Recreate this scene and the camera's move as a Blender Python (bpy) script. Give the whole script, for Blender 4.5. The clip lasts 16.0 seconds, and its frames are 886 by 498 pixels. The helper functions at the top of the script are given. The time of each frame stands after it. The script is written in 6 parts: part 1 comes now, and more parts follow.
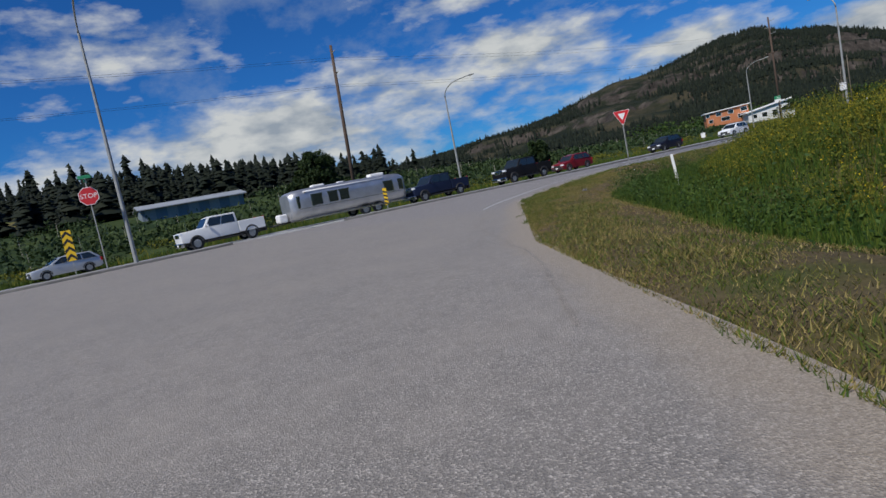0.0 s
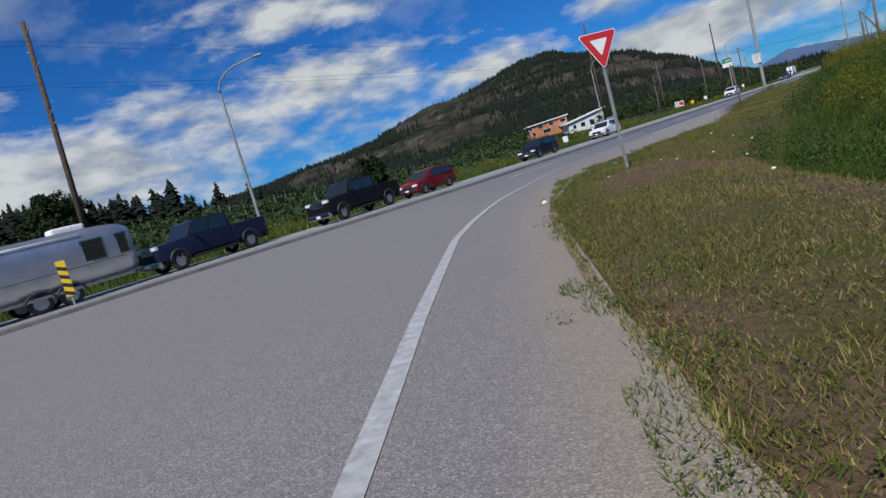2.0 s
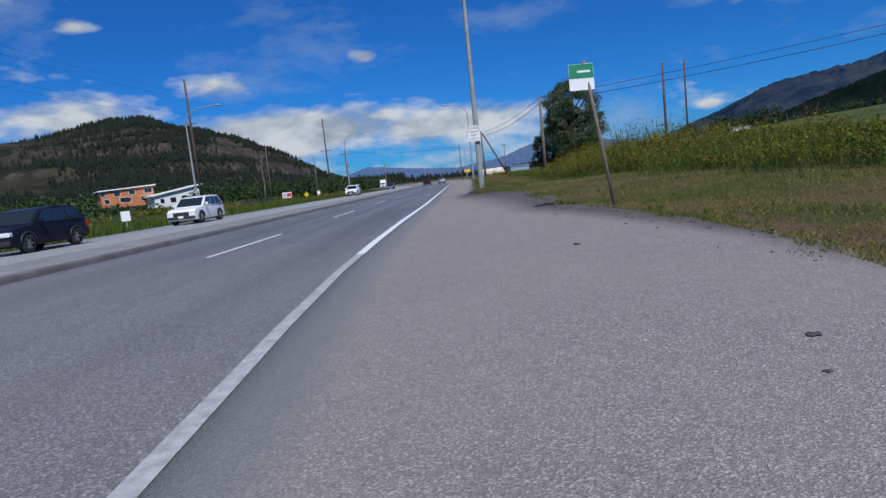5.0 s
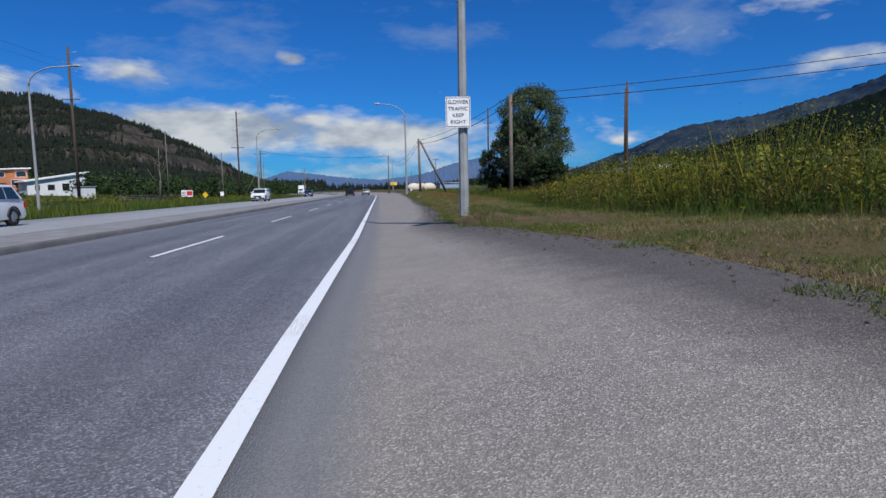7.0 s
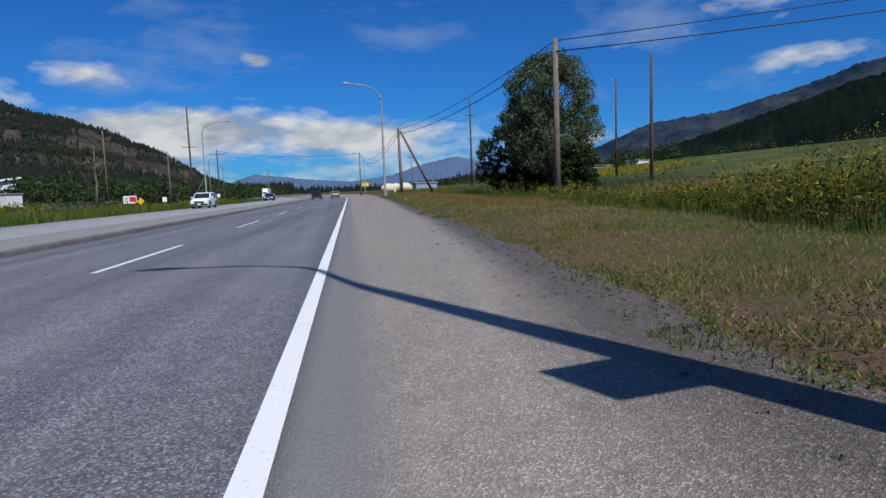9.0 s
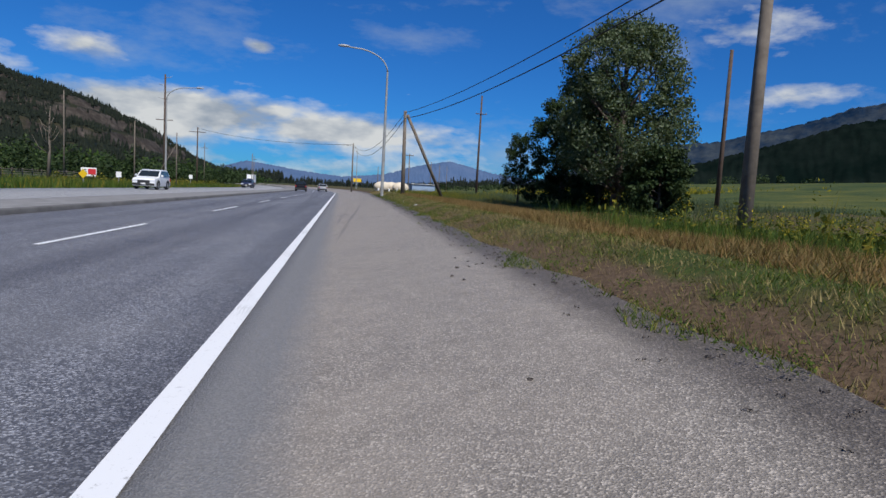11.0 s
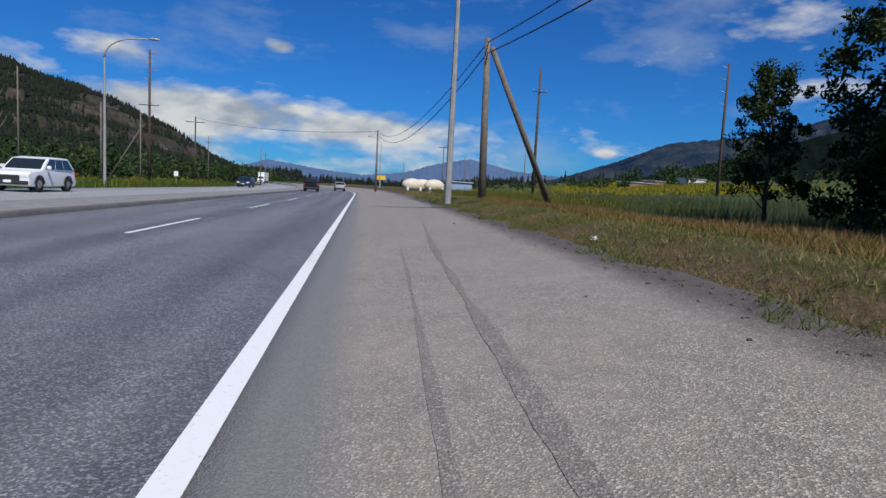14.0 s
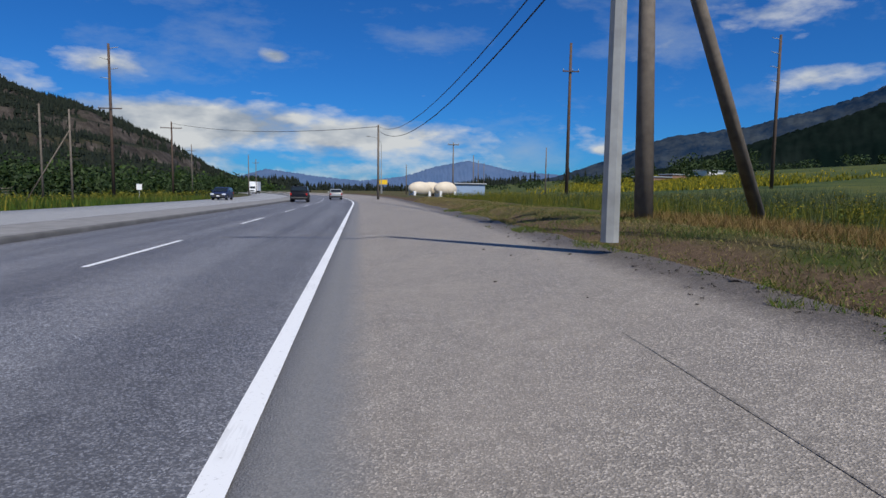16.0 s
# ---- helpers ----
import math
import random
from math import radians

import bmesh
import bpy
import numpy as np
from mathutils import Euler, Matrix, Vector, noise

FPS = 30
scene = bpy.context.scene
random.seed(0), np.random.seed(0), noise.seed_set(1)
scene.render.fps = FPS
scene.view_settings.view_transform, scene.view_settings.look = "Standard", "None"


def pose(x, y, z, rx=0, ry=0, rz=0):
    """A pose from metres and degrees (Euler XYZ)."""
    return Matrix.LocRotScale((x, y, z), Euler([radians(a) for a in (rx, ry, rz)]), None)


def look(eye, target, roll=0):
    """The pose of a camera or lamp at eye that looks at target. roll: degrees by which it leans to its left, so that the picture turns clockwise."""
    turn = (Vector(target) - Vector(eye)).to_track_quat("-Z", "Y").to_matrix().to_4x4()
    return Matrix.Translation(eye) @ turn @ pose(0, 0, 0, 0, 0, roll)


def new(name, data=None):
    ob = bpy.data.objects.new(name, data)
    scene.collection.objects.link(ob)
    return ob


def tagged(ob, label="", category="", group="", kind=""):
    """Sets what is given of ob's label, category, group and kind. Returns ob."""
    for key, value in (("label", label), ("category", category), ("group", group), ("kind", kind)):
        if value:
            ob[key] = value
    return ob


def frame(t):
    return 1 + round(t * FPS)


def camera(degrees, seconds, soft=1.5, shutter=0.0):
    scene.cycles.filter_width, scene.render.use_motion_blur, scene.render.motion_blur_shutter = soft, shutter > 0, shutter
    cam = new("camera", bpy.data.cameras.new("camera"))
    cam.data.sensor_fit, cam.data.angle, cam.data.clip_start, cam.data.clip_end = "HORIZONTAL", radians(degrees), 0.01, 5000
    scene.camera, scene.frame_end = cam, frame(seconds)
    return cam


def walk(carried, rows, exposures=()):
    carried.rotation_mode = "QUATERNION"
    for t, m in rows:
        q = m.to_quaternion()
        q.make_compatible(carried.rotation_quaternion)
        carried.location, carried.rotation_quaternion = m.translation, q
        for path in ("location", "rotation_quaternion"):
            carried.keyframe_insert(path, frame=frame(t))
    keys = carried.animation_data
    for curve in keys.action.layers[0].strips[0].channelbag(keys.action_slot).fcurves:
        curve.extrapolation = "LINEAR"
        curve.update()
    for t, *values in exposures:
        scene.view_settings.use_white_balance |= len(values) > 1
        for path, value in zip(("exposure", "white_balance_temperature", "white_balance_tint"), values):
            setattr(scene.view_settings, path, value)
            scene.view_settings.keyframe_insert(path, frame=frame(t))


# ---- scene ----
cam = camera(72.8, 16.0, soft=1.5)
PATH = [
    (0, (30.056, -68.803, 1.096), (28.391, -67.715, 0.890), -11.29),
    (0.5, (25.198, -65.235, 1.107), (23.618, -64.029, 0.884), -9.57),
    (1, (20.835, -61.839, 1.099), (19.366, -60.500, 0.880), -7.53),
    (1.5, (17.081, -58.764, 1.034), (15.694, -57.341, 0.806), -11.09),
    (2, (12.623, -53.650, 1.222), (11.327, -52.149, 0.972), -15.66),
    (2.5, (9.142, -49.276, 1.207), (8.108, -47.586, 0.934), -11.67),
    (3, (6.575, -45.196, 1.124), (5.706, -43.414, 0.858), -12.84),
    (3.5, (4.387, -41.315, 1.153), (3.796, -39.422, 0.896), -12.80),
    (4, (2.988, -36.650, 1.085), (2.640, -34.696, 0.840), -6.92),
    (4.5, (2.224, -32.002, 1.033), (2.002, -30.030, 0.786), -8.93),
    (5, (1.642, -27.938, 1.091), (1.569, -25.953, 0.862), -6.03),
    (7.5, (0.533, -11.389, 1.175), (0.778, -9.413, 0.978), -0.37),
    (8, (0.453, -7.632, 1.185), (0.747, -5.664, 0.989), 0.23),
    (8.5, (0.432, -3.899, 1.163), (0.722, -1.930, 0.961), -2.73),
    (11, (0.797, 12.322, 1.118), (1.141, 14.284, 0.932), 3.29),
    (11.5, (0.836, 17.228, 1.147), (1.133, 19.196, 0.953), 2.16),
    (12, (0.740, 21.298, 1.154), (0.964, 23.275, 0.949), -0.38),
    (12.5, (0.578, 24.961, 1.116), (0.781, 26.939, 0.906), -1.97),
    (13, (0.607, 28.752, 1.137), (0.877, 30.724, 0.937), -0.51),
    (13.5, (0.654, 31.848, 1.145), (0.938, 33.819, 0.955), 1.64),
    (14, (0.655, 35.539, 1.121), (0.934, 37.510, 0.925), 3.05),
    (14.5, (0.634, 39.419, 1.142), (0.908, 41.391, 0.951), 0.11),
    (15, (0.643, 43.180, 1.165), (0.876, 45.157, 0.972), 0.47),
    (15.5, (0.542, 46.615, 1.120), (0.803, 48.590, 0.946), 1.35),
    (16, (0.614, 50.130, 1.240), (0.888, 52.102, 1.052), 0.77),
]
EXPOSURE = [(0, -0.18, 6700, 8), (1, -0.15, 6650, 8), (3, -0.12, 6400, 9), (4.5, -0.14, 6150, 10), (5, -0.14, 6150, 10), (8, -0.06, 6450, 9), (11, -0.02, 6650, 9), (16, -0.07, 6600, 9)]
walk(cam, [(t, look(eye, target, roll)) for t, eye, target, roll in PATH], EXPOSURE)

# ---------- world, sun ----------
SUN_TO = Vector((0.20, -0.60, 0.77)).normalized()
ELEV = math.asin(SUN_TO.z)

world = bpy.data.worlds.new("sky")
scene.world = world
world.use_nodes = True


def build_sky(wt):
    n, l = wt.nodes, wt.links
    n.clear()

    def math_node(op, a, b=None, clamp=False):
        m = n.new("ShaderNodeMath")
        m.operation, m.use_clamp = op, clamp
        for i, v in enumerate((a, b)):
            if v is None:
                continue
            if isinstance(v, (int, float)):
                m.inputs[i].default_value = v
            else:
                l.new(v, m.inputs[i])
        return m.outputs[0]

    out = n.new("ShaderNodeOutputWorld")
    bg = n.new("ShaderNodeBackground")
    sky = n.new("ShaderNodeTexSky")
    sky.sky_type, sky.sun_disc = "NISHITA", False
    sky.sun_elevation = ELEV
    sky.sun_rotation = math.atan2(SUN_TO.x, SUN_TO.y)
    sky.altitude, sky.air_density, sky.dust_density, sky.ozone_density = 400, 1.0, 0.3, 3.0
    co = n.new("ShaderNodeTexCoord")
    sep = n.new("ShaderNodeSeparateXYZ")
    l.new(co.outputs["Generated"], sep.inputs[0])
    # puffy clouds, flatter towards the horizon
    comb = n.new("ShaderNodeCombineXYZ")
    l.new(math_node("MULTIPLY", sep.outputs[0], 2.3), comb.inputs[0])
    l.new(math_node("MULTIPLY", sep.outputs[1], 2.3), comb.inputs[1])
    l.new(math_node("MULTIPLY", sep.outputs[2], 6.0), comb.inputs[2])
    big = n.new("ShaderNodeTexNoise")
    big.inputs["Scale"].default_value, big.inputs["Detail"].default_value, big.inputs["Roughness"].default_value = 1.25, 10, 0.58
    l.new(comb.outputs[0], big.inputs["Vector"])
    fine = n.new("ShaderNodeTexNoise")
    fine.inputs["Scale"].default_value, fine.inputs["Detail"].default_value = 5.5, 8
    l.new(comb.outputs[0], fine.inputs["Vector"])
    curl = n.new("ShaderNodeTexNoise")
    curl.inputs["Scale"].default_value, curl.inputs["Detail"].default_value, curl.inputs["Roughness"].default_value = 15.0, 9, 0.6
    l.new(comb.outputs[0], curl.inputs["Vector"])
    # a broken bank of cloud low down in the north and west
    lowest = n.new("ShaderNodeMapRange")
    lowest.interpolation_type = "SMOOTHSTEP"
    lowest.inputs[1].default_value, lowest.inputs[2].default_value, lowest.inputs[3].default_value, lowest.inputs[4].default_value = 0.17, 0.085, -0.06, 0.13
    l.new(sep.outputs[2], lowest.inputs[0])
    side = n.new("ShaderNodeMapRange")
    side.interpolation_type = "SMOOTHSTEP"
    side.inputs[1].default_value, side.inputs[2].default_value, side.inputs[3].default_value, side.inputs[4].default_value = 0.40, 0.05, -0.08, 0.0
    l.new(sep.outputs[0], side.inputs[0])
    # single cumulus heaps: bearing left of north, elevation, half width, half height, in degrees
    bearing = math_node("ARCTAN2", math_node("MULTIPLY", sep.outputs[0], -57.3), math_node("MULTIPLY", sep.outputs[1], 57.3))
    bearing = math_node("MULTIPLY", bearing, 57.3)
    height = math_node("MULTIPLY", math_node("ARCSINE", sep.outputs[2]), 57.3)
    heap = None
    for az, el, hw, hh in ((82, 15.5, 8.5, 3.4), (71, 8.2, 11, 3.0), (57, 10, 9, 3.0), (46, 11, 10, 3.4), (49, 16.6, 10, 2.3), (32, 8.2, 5, 1.7), (21.2, 10.1, 3.0, 1.1), (7.6, 11.8, 1.3, 0.5), (31, 14.8, 1.3, 0.6), (12, 5.9, 9, 1.5), (1, 5.2, 6, 1.3), (-27, 12.4, 5.5, 1.9), (-35, 14.6, 6.5, 2.2), (-39, 9.4, 6, 1.2), (-22.5, 4.0, 0.7, 0.3)):
        dx = math_node("DIVIDE", math_node("SUBTRACT", bearing, az), hw)
        dz = math_node("DIVIDE", math_node("SUBTRACT", height, el), hh)
        g = math_node("EXPONENT", math_node("MULTIPLY", math_node("ADD", math_node("MULTIPLY", dx, dx), math_node("MULTIPLY", dz, dz)), -0.7))
        heap = g if heap is None else math_node("MAXIMUM", heap, g)
    dens = math_node("ADD", math_node("ADD", math_node("ADD", math_node("MULTIPLY", big.outputs[0], 0.62), 0.085), math_node("ADD", math_node("MULTIPLY", math_node("SUBTRACT", fine.outputs[0], 0.5), 0.46), math_node("MULTIPLY", math_node("SUBTRACT", curl.outputs[0], 0.5), 0.22))), math_node("ADD", math_node("ADD", lowest.outputs[0], side.outputs[0]), math_node("MULTIPLY", heap, 0.36)))
    ramp = n.new("ShaderNodeValToRGB")
    ramp.color_ramp.elements[0].position, ramp.color_ramp.elements[1].position = 0.49, 0.71
    l.new(dens, ramp.inputs[0])
    shade = n.new("ShaderNodeValToRGB")
    shade.color_ramp.elements[0].position, shade.color_ramp.elements[1].position = 0.36, 0.60
    shade.color_ramp.elements[0].color = (4.2, 5.0, 6.2, 1)
    shade.color_ramp.elements[1].color = (8.6, 9.0, 9.4, 1)
    l.new(fine.outputs[0], shade.inputs[0])
    tint = n.new("ShaderNodeMix")
    tint.data_type, tint.blend_type = "RGBA", "MULTIPLY"
    tint.inputs[0].default_value = 1.0
    l.new(sky.outputs[0], tint.inputs[6])
    tint.inputs[7].default_value = (0.15, 0.62, 1.30, 1)
    mix = n.new("ShaderNodeMix")
    mix.data_type = "RGBA"
    l.new(ramp.outputs[0], mix.inputs[0])
    # thin high wisps
    high = n.new("ShaderNodeCombineXYZ")
    l.new(math_node("MULTIPLY", sep.outputs[0], 1.4), high.inputs[0])
    l.new(math_node("MULTIPLY", sep.outputs[1], 2.6), high.inputs[1])
    l.new(math_node("MULTIPLY", sep.outputs[2], 4.2), high.inputs[2])
    wisp = n.new("ShaderNodeTexNoise")
    wisp.inputs["Scale"].default_value, wisp.inputs["Detail"].default_value, wisp.inputs["Roughness"].default_value = 2.1, 12, 0.62
    l.new(high.outputs[0], wisp.inputs["Vector"])
    wramp = n.new("ShaderNodeValToRGB")
    wramp.color_ramp.elements[0].position, wramp.color_ramp.elements[1].position = 0.50, 0.78
    wramp.color_ramp.elements[1].color = (0.6, 0.6, 0.6, 1)
    l.new(wisp.outputs[0], wramp.inputs[0])
    thin = n.new("ShaderNodeMix")
    thin.data_type = "RGBA"
    l.new(wramp.outputs[0], thin.inputs[0])
    l.new(tint.outputs[2], thin.inputs[6])
    thin.inputs[7].default_value = (5.4, 6.4, 7.6, 1)
    l.new(thin.outputs[2], mix.inputs[6])
    l.new(shade.outputs[0], mix.inputs[7])
    l.new(mix.outputs[2], bg.inputs[0])
    bg.inputs[1].default_value = 0.074
    l.new(bg.outputs[0], out.inputs[0])


build_sky(world.node_tree)
sun_data = bpy.data.lights.new("sun", "SUN")
sun_data.energy, sun_data.angle, sun_data.color = 4.75, radians(0.53), (1.0, 0.965, 0.92)
sun = new("sun", sun_data)
sun.matrix_world = look(SUN_TO * 100, (0, 0, 0))

# ---------- materials ----------
def nodes_of(name, rough=0.8, metal=0.0, spec=0.5):
    m = bpy.data.materials.new(name)
    m.use_nodes = True
    t = m.node_tree
    b = t.nodes["Principled BSDF"]
    b.inputs["Roughness"].default_value, b.inputs["Metallic"].default_value = rough, metal
    b.inputs["Specular IOR Level"].default_value = spec
    return m, t, b


def noise_node(t, scale, detail=5, rough=0.6, coord="Object"):
    co = t.nodes.new("ShaderNodeTexCoord")
    nz = t.nodes.new("ShaderNodeTexNoise")
    nz.inputs["Scale"].default_value, nz.inputs["Detail"].default_value, nz.inputs["Roughness"].default_value = scale, detail, rough
    t.links.new(co.outputs[coord], nz.inputs["Vector"])
    return nz.outputs[0]


def ramp_node(t, fac, stops):
    r = t.nodes.new("ShaderNodeValToRGB")
    e = r.color_ramp.elements
    while len(e) < len(stops):
        e.new(0.5)
    for el, (p, c) in zip(e, stops):
        el.position, el.color = p, (*c, 1)
    t.links.new(fac, r.inputs[0])
    return r.outputs[0]


def mix_node(t, fac, a, b, kind="MIX"):
    m = t.nodes.new("ShaderNodeMix")
    m.data_type, m.blend_type = "RGBA", kind
    for i, v in ((0, fac), (6, a), (7, b)):
        if isinstance(v, (int, float)):
            m.inputs[i].default_value = v
        elif isinstance(v, tuple):
            m.inputs[i].default_value = (*v, 1)
        else:
            t.links.new(v, m.inputs[i])
    return m.outputs[2]


def bump_node(t, b, height, strength, dist=0.01):
    bp = t.nodes.new("ShaderNodeBump")
    bp.inputs["Strength"].default_value, bp.inputs["Distance"].default_value = strength, dist
    t.links.new(height, bp.inputs["Height"])
    t.links.new(bp.outputs[0], b.inputs["Normal"])


def plain(name, color, rough=0.6, metal=0.0, spec=0.5, vary=0.12, scale=6.0, bump=0.0):
    m, t, b = nodes_of(name, rough, metal, spec)
    nz = noise_node(t, scale)
    lo, hi = tuple(c * (1 - vary) for c in color), tuple(min(1, c * (1 + vary)) for c in color)
    t.links.new(ramp_node(t, nz, [(0.3, lo), (0.7, hi)]), b.inputs["Base Color"])
    if bump:
        bump_node(t, b, noise_node(t, scale * 12, 3), bump)
    return m


def asphalt(name, dark, light, dust, dusty, streak=0.0, fray=None, chips=105, seam=False):
    """Worn chip-seal: pale and dark stones, stains at metre size, wheel-path streaks along y."""
    m, t, b = nodes_of(name, 0.64, 0, 0.5)
    vor = t.nodes.new("ShaderNodeTexVoronoi")
    vor.inputs["Scale"].default_value = chips
    co = t.nodes.new("ShaderNodeTexCoord")
    t.links.new(co.outputs["Object"], vor.inputs["Vector"])
    wn = t.nodes.new("ShaderNodeSeparateColor")
    t.links.new(vor.outputs["Color"], wn.inputs[0])
    stones = ramp_node(t, wn.outputs[0], [(0.0, tuple(c * 0.72 for c in dark)), (0.45, dark), (0.8, light), (1.0, tuple(min(1, c * 1.75) for c in light))])
    stain = noise_node(t, 0.55, 6)
    c = mix_node(t, ramp_node(t, stain, [(0.35, (0, 0, 0)), (0.72, (dusty, dusty, dusty))]), stones, dust)
    mid = noise_node(t, 5.0, 4)
    c = mix_node(t, 0.5, c, ramp_node(t, mid, [(0.3, (0.62, 0.62, 0.62)), (0.7, (1.0, 1.0, 1.0))]), "MULTIPLY")
    if streak:
        mp = t.nodes.new("ShaderNodeMapping")
        mp.inputs["Scale"].default_value = (1.1, 0.03, 1)
        t.links.new(co.outputs["Object"], mp.inputs[0])
        s = t.nodes.new("ShaderNodeTexNoise")
        s.inputs["Scale"].default_value = 1.0
        t.links.new(mp.outputs[0], s.inputs["Vector"])
        c = mix_node(t, streak, c, ramp_node(t, s.outputs[0], [(0.35, (0.6, 0.6, 0.63)), (0.65, (1.15, 1.15, 1.15))]), "MULTIPLY")
    if streak or seam:
        geo = t.nodes.new("ShaderNodeNewGeometry")
        sp = t.nodes.new("ShaderNodeSeparateXYZ")
        t.links.new(geo.outputs["Position"], sp.inputs[0])
        mr = t.nodes.new("ShaderNodeMapRange")
        mr.inputs[1].default_value, mr.inputs[2].default_value, mr.inputs[3].default_value, mr.inputs[4].default_value = -8, -40, 0.0, 1.0
        t.links.new(sp.outputs[1], mr.inputs[0])
        worn = ramp_node(t, wn.outputs[0], [(0.0, (0.14, 0.128, 0.121)), (0.45, (0.19, 0.174, 0.164)), (0.8, (0.24, 0.222, 0.21)), (1.0, (0.36, 0.335, 0.316))])
        c = mix_node(t, mr.outputs[0], c, worn)
    if fray:
        at = t.nodes.new("ShaderNodeAttribute")
        at.attribute_name = "sand"
        ad = t.nodes.new("ShaderNodeMath")
        ad.operation = "MULTIPLY_ADD"
        ad.inputs[1].default_value = 0.6
        t.links.new(noise_node(t, 1.7, 9, 0.75), ad.inputs[0])
        t.links.new(at.outputs["Fac"], ad.inputs[2])
        sandy = ramp_node(t, wn.outputs[0], [(0.0, (0.20, 0.166, 0.128)), (0.6, (0.275, 0.232, 0.182)), (1.0, (0.34, 0.295, 0.24))])
        c = mix_node(t, ramp_node(t, ad.outputs[0], [(0.55, (0, 0, 0)), (1.1, (0.9, 0.9, 0.9))]), c, sandy)
        at = t.nodes.new("ShaderNodeAttribute")
        at.attribute_name = "fray"
        ad = t.nodes.new("ShaderNodeMath")
        ad.operation = "ADD"
        t.links.new(at.outputs["Fac"], ad.inputs[0])
        half = t.nodes.new("ShaderNodeMath")
        half.operation = "MULTIPLY"
        half.inputs[1].default_value = 0.55
        t.links.new(noise_node(t, 2.6, 10, 0.8), half.inputs[0])
        t.links.new(half.outputs[0], ad.inputs[1])
        soil = ramp_node(t, wn.outputs[0], [(0.0, tuple(q * 0.6 for q in fray)), (0.5, fray), (0.85, tuple(q * 1.4 for q in fray)), (1.0, tuple(q * 2.4 for q in fray))])
        c = mix_node(t, ramp_node(t, ad.outputs[0], [(0.50, (0, 0, 0)), (0.95, (0.97, 0.97, 0.97))]), c, soil)
    if seam:
        at = t.nodes.new("ShaderNodeAttribute")
        at.attribute_name = "dust"
        ad = t.nodes.new("ShaderNodeMath")
        ad.operation = "MULTIPLY_ADD"
        ad.inputs[1].default_value = 0.5
        t.links.new(noise_node(t, 2.2, 9, 0.75), ad.inputs[0])
        t.links.new(at.outputs["Fac"], ad.inputs[2])
        smooth_seal = ramp_node(t, wn.outputs[0], [(0.0, (0.150, 0.147, 0.145)), (0.5, (0.178, 0.174, 0.171)), (1.0, (0.225, 0.220, 0.214))])
        c = mix_node(t, ramp_node(t, ad.outputs[0], [(0.52, (1, 1, 1)), (1.02, (0, 0, 0))]), c, smooth_seal)
    t.links.new(c, b.inputs["Base Color"])
    bump_node(t, b, vor.outputs["Distance"], 0.5, 0.01)
    return m


M_LANE = asphalt("lane_asphalt", (0.092, 0.095, 0.110), (0.215, 0.22, 0.238), (0.235, 0.233, 0.235), 0.35, 0.8, chips=90)
M_SHOULDER = asphalt("shoulder_asphalt", (0.226, 0.202, 0.174), (0.325, 0.290, 0.250), (0.352, 0.308, 0.258), 0.6, fray=(0.088, 0.075, 0.063), seam=True)
M_JUNCTION = asphalt("junction_asphalt", (0.192, 0.176, 0.160), (0.268, 0.246, 0.222), (0.295, 0.264, 0.232), 0.6, fray=(0.088, 0.075, 0.063))
M_FAR_LANE = asphalt("pale_worn_asphalt", (0.27, 0.275, 0.28), (0.36, 0.36, 0.36), (0.40, 0.39, 0.37), 0.4)
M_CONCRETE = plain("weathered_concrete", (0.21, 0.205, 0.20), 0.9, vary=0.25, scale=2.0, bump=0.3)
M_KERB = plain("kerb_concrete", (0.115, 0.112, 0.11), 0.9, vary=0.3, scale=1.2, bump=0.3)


def line_paint():
    m, t, b = nodes_of("road_paint", 0.6, 0, 0.3)
    wear = noise_node(t, 26, 8, 0.75)
    mp = t.nodes.new("ShaderNodeMapping")
    mp.inputs["Scale"].default_value = (55, 4, 1)
    co = t.nodes.new("ShaderNodeTexCoord")
    t.links.new(co.outputs["Object"], mp.inputs[0])
    brush = t.nodes.new("ShaderNodeTexNoise")
    brush.inputs["Scale"].default_value, brush.inputs["Detail"].default_value = 1.0, 6
    t.links.new(mp.outputs[0], brush.inputs["Vector"])
    big = noise_node(t, 0.35, 4)
    c = ramp_node(t, wear, [(0.28, (0.30, 0.30, 0.30)), (0.42, (0.72, 0.73, 0.74))])
    scuffed = mix_node(t, ramp_node(t, brush.outputs[0], [(0.46, (0, 0, 0)), (0.56, (1, 1, 1))]), c, (0.30, 0.30, 0.295))
    c = mix_node(t, ramp_node(t, big, [(0.55, (0, 0, 0)), (0.66, (0.65, 0.65, 0.65))]), c, scuffed)
    t.links.new(c, b.inputs["Base Color"])
    return m


M_PAINT = line_paint()
M_PAINT_WORN = plain("worn_road_paint", (0.37, 0.37, 0.37), 0.7, vary=0.28, scale=9)
M_TYRE_MARK = asphalt("tyre_mark", (0.175, 0.157, 0.138), (0.265, 0.236, 0.206), (0.28, 0.246, 0.21), 0.4)


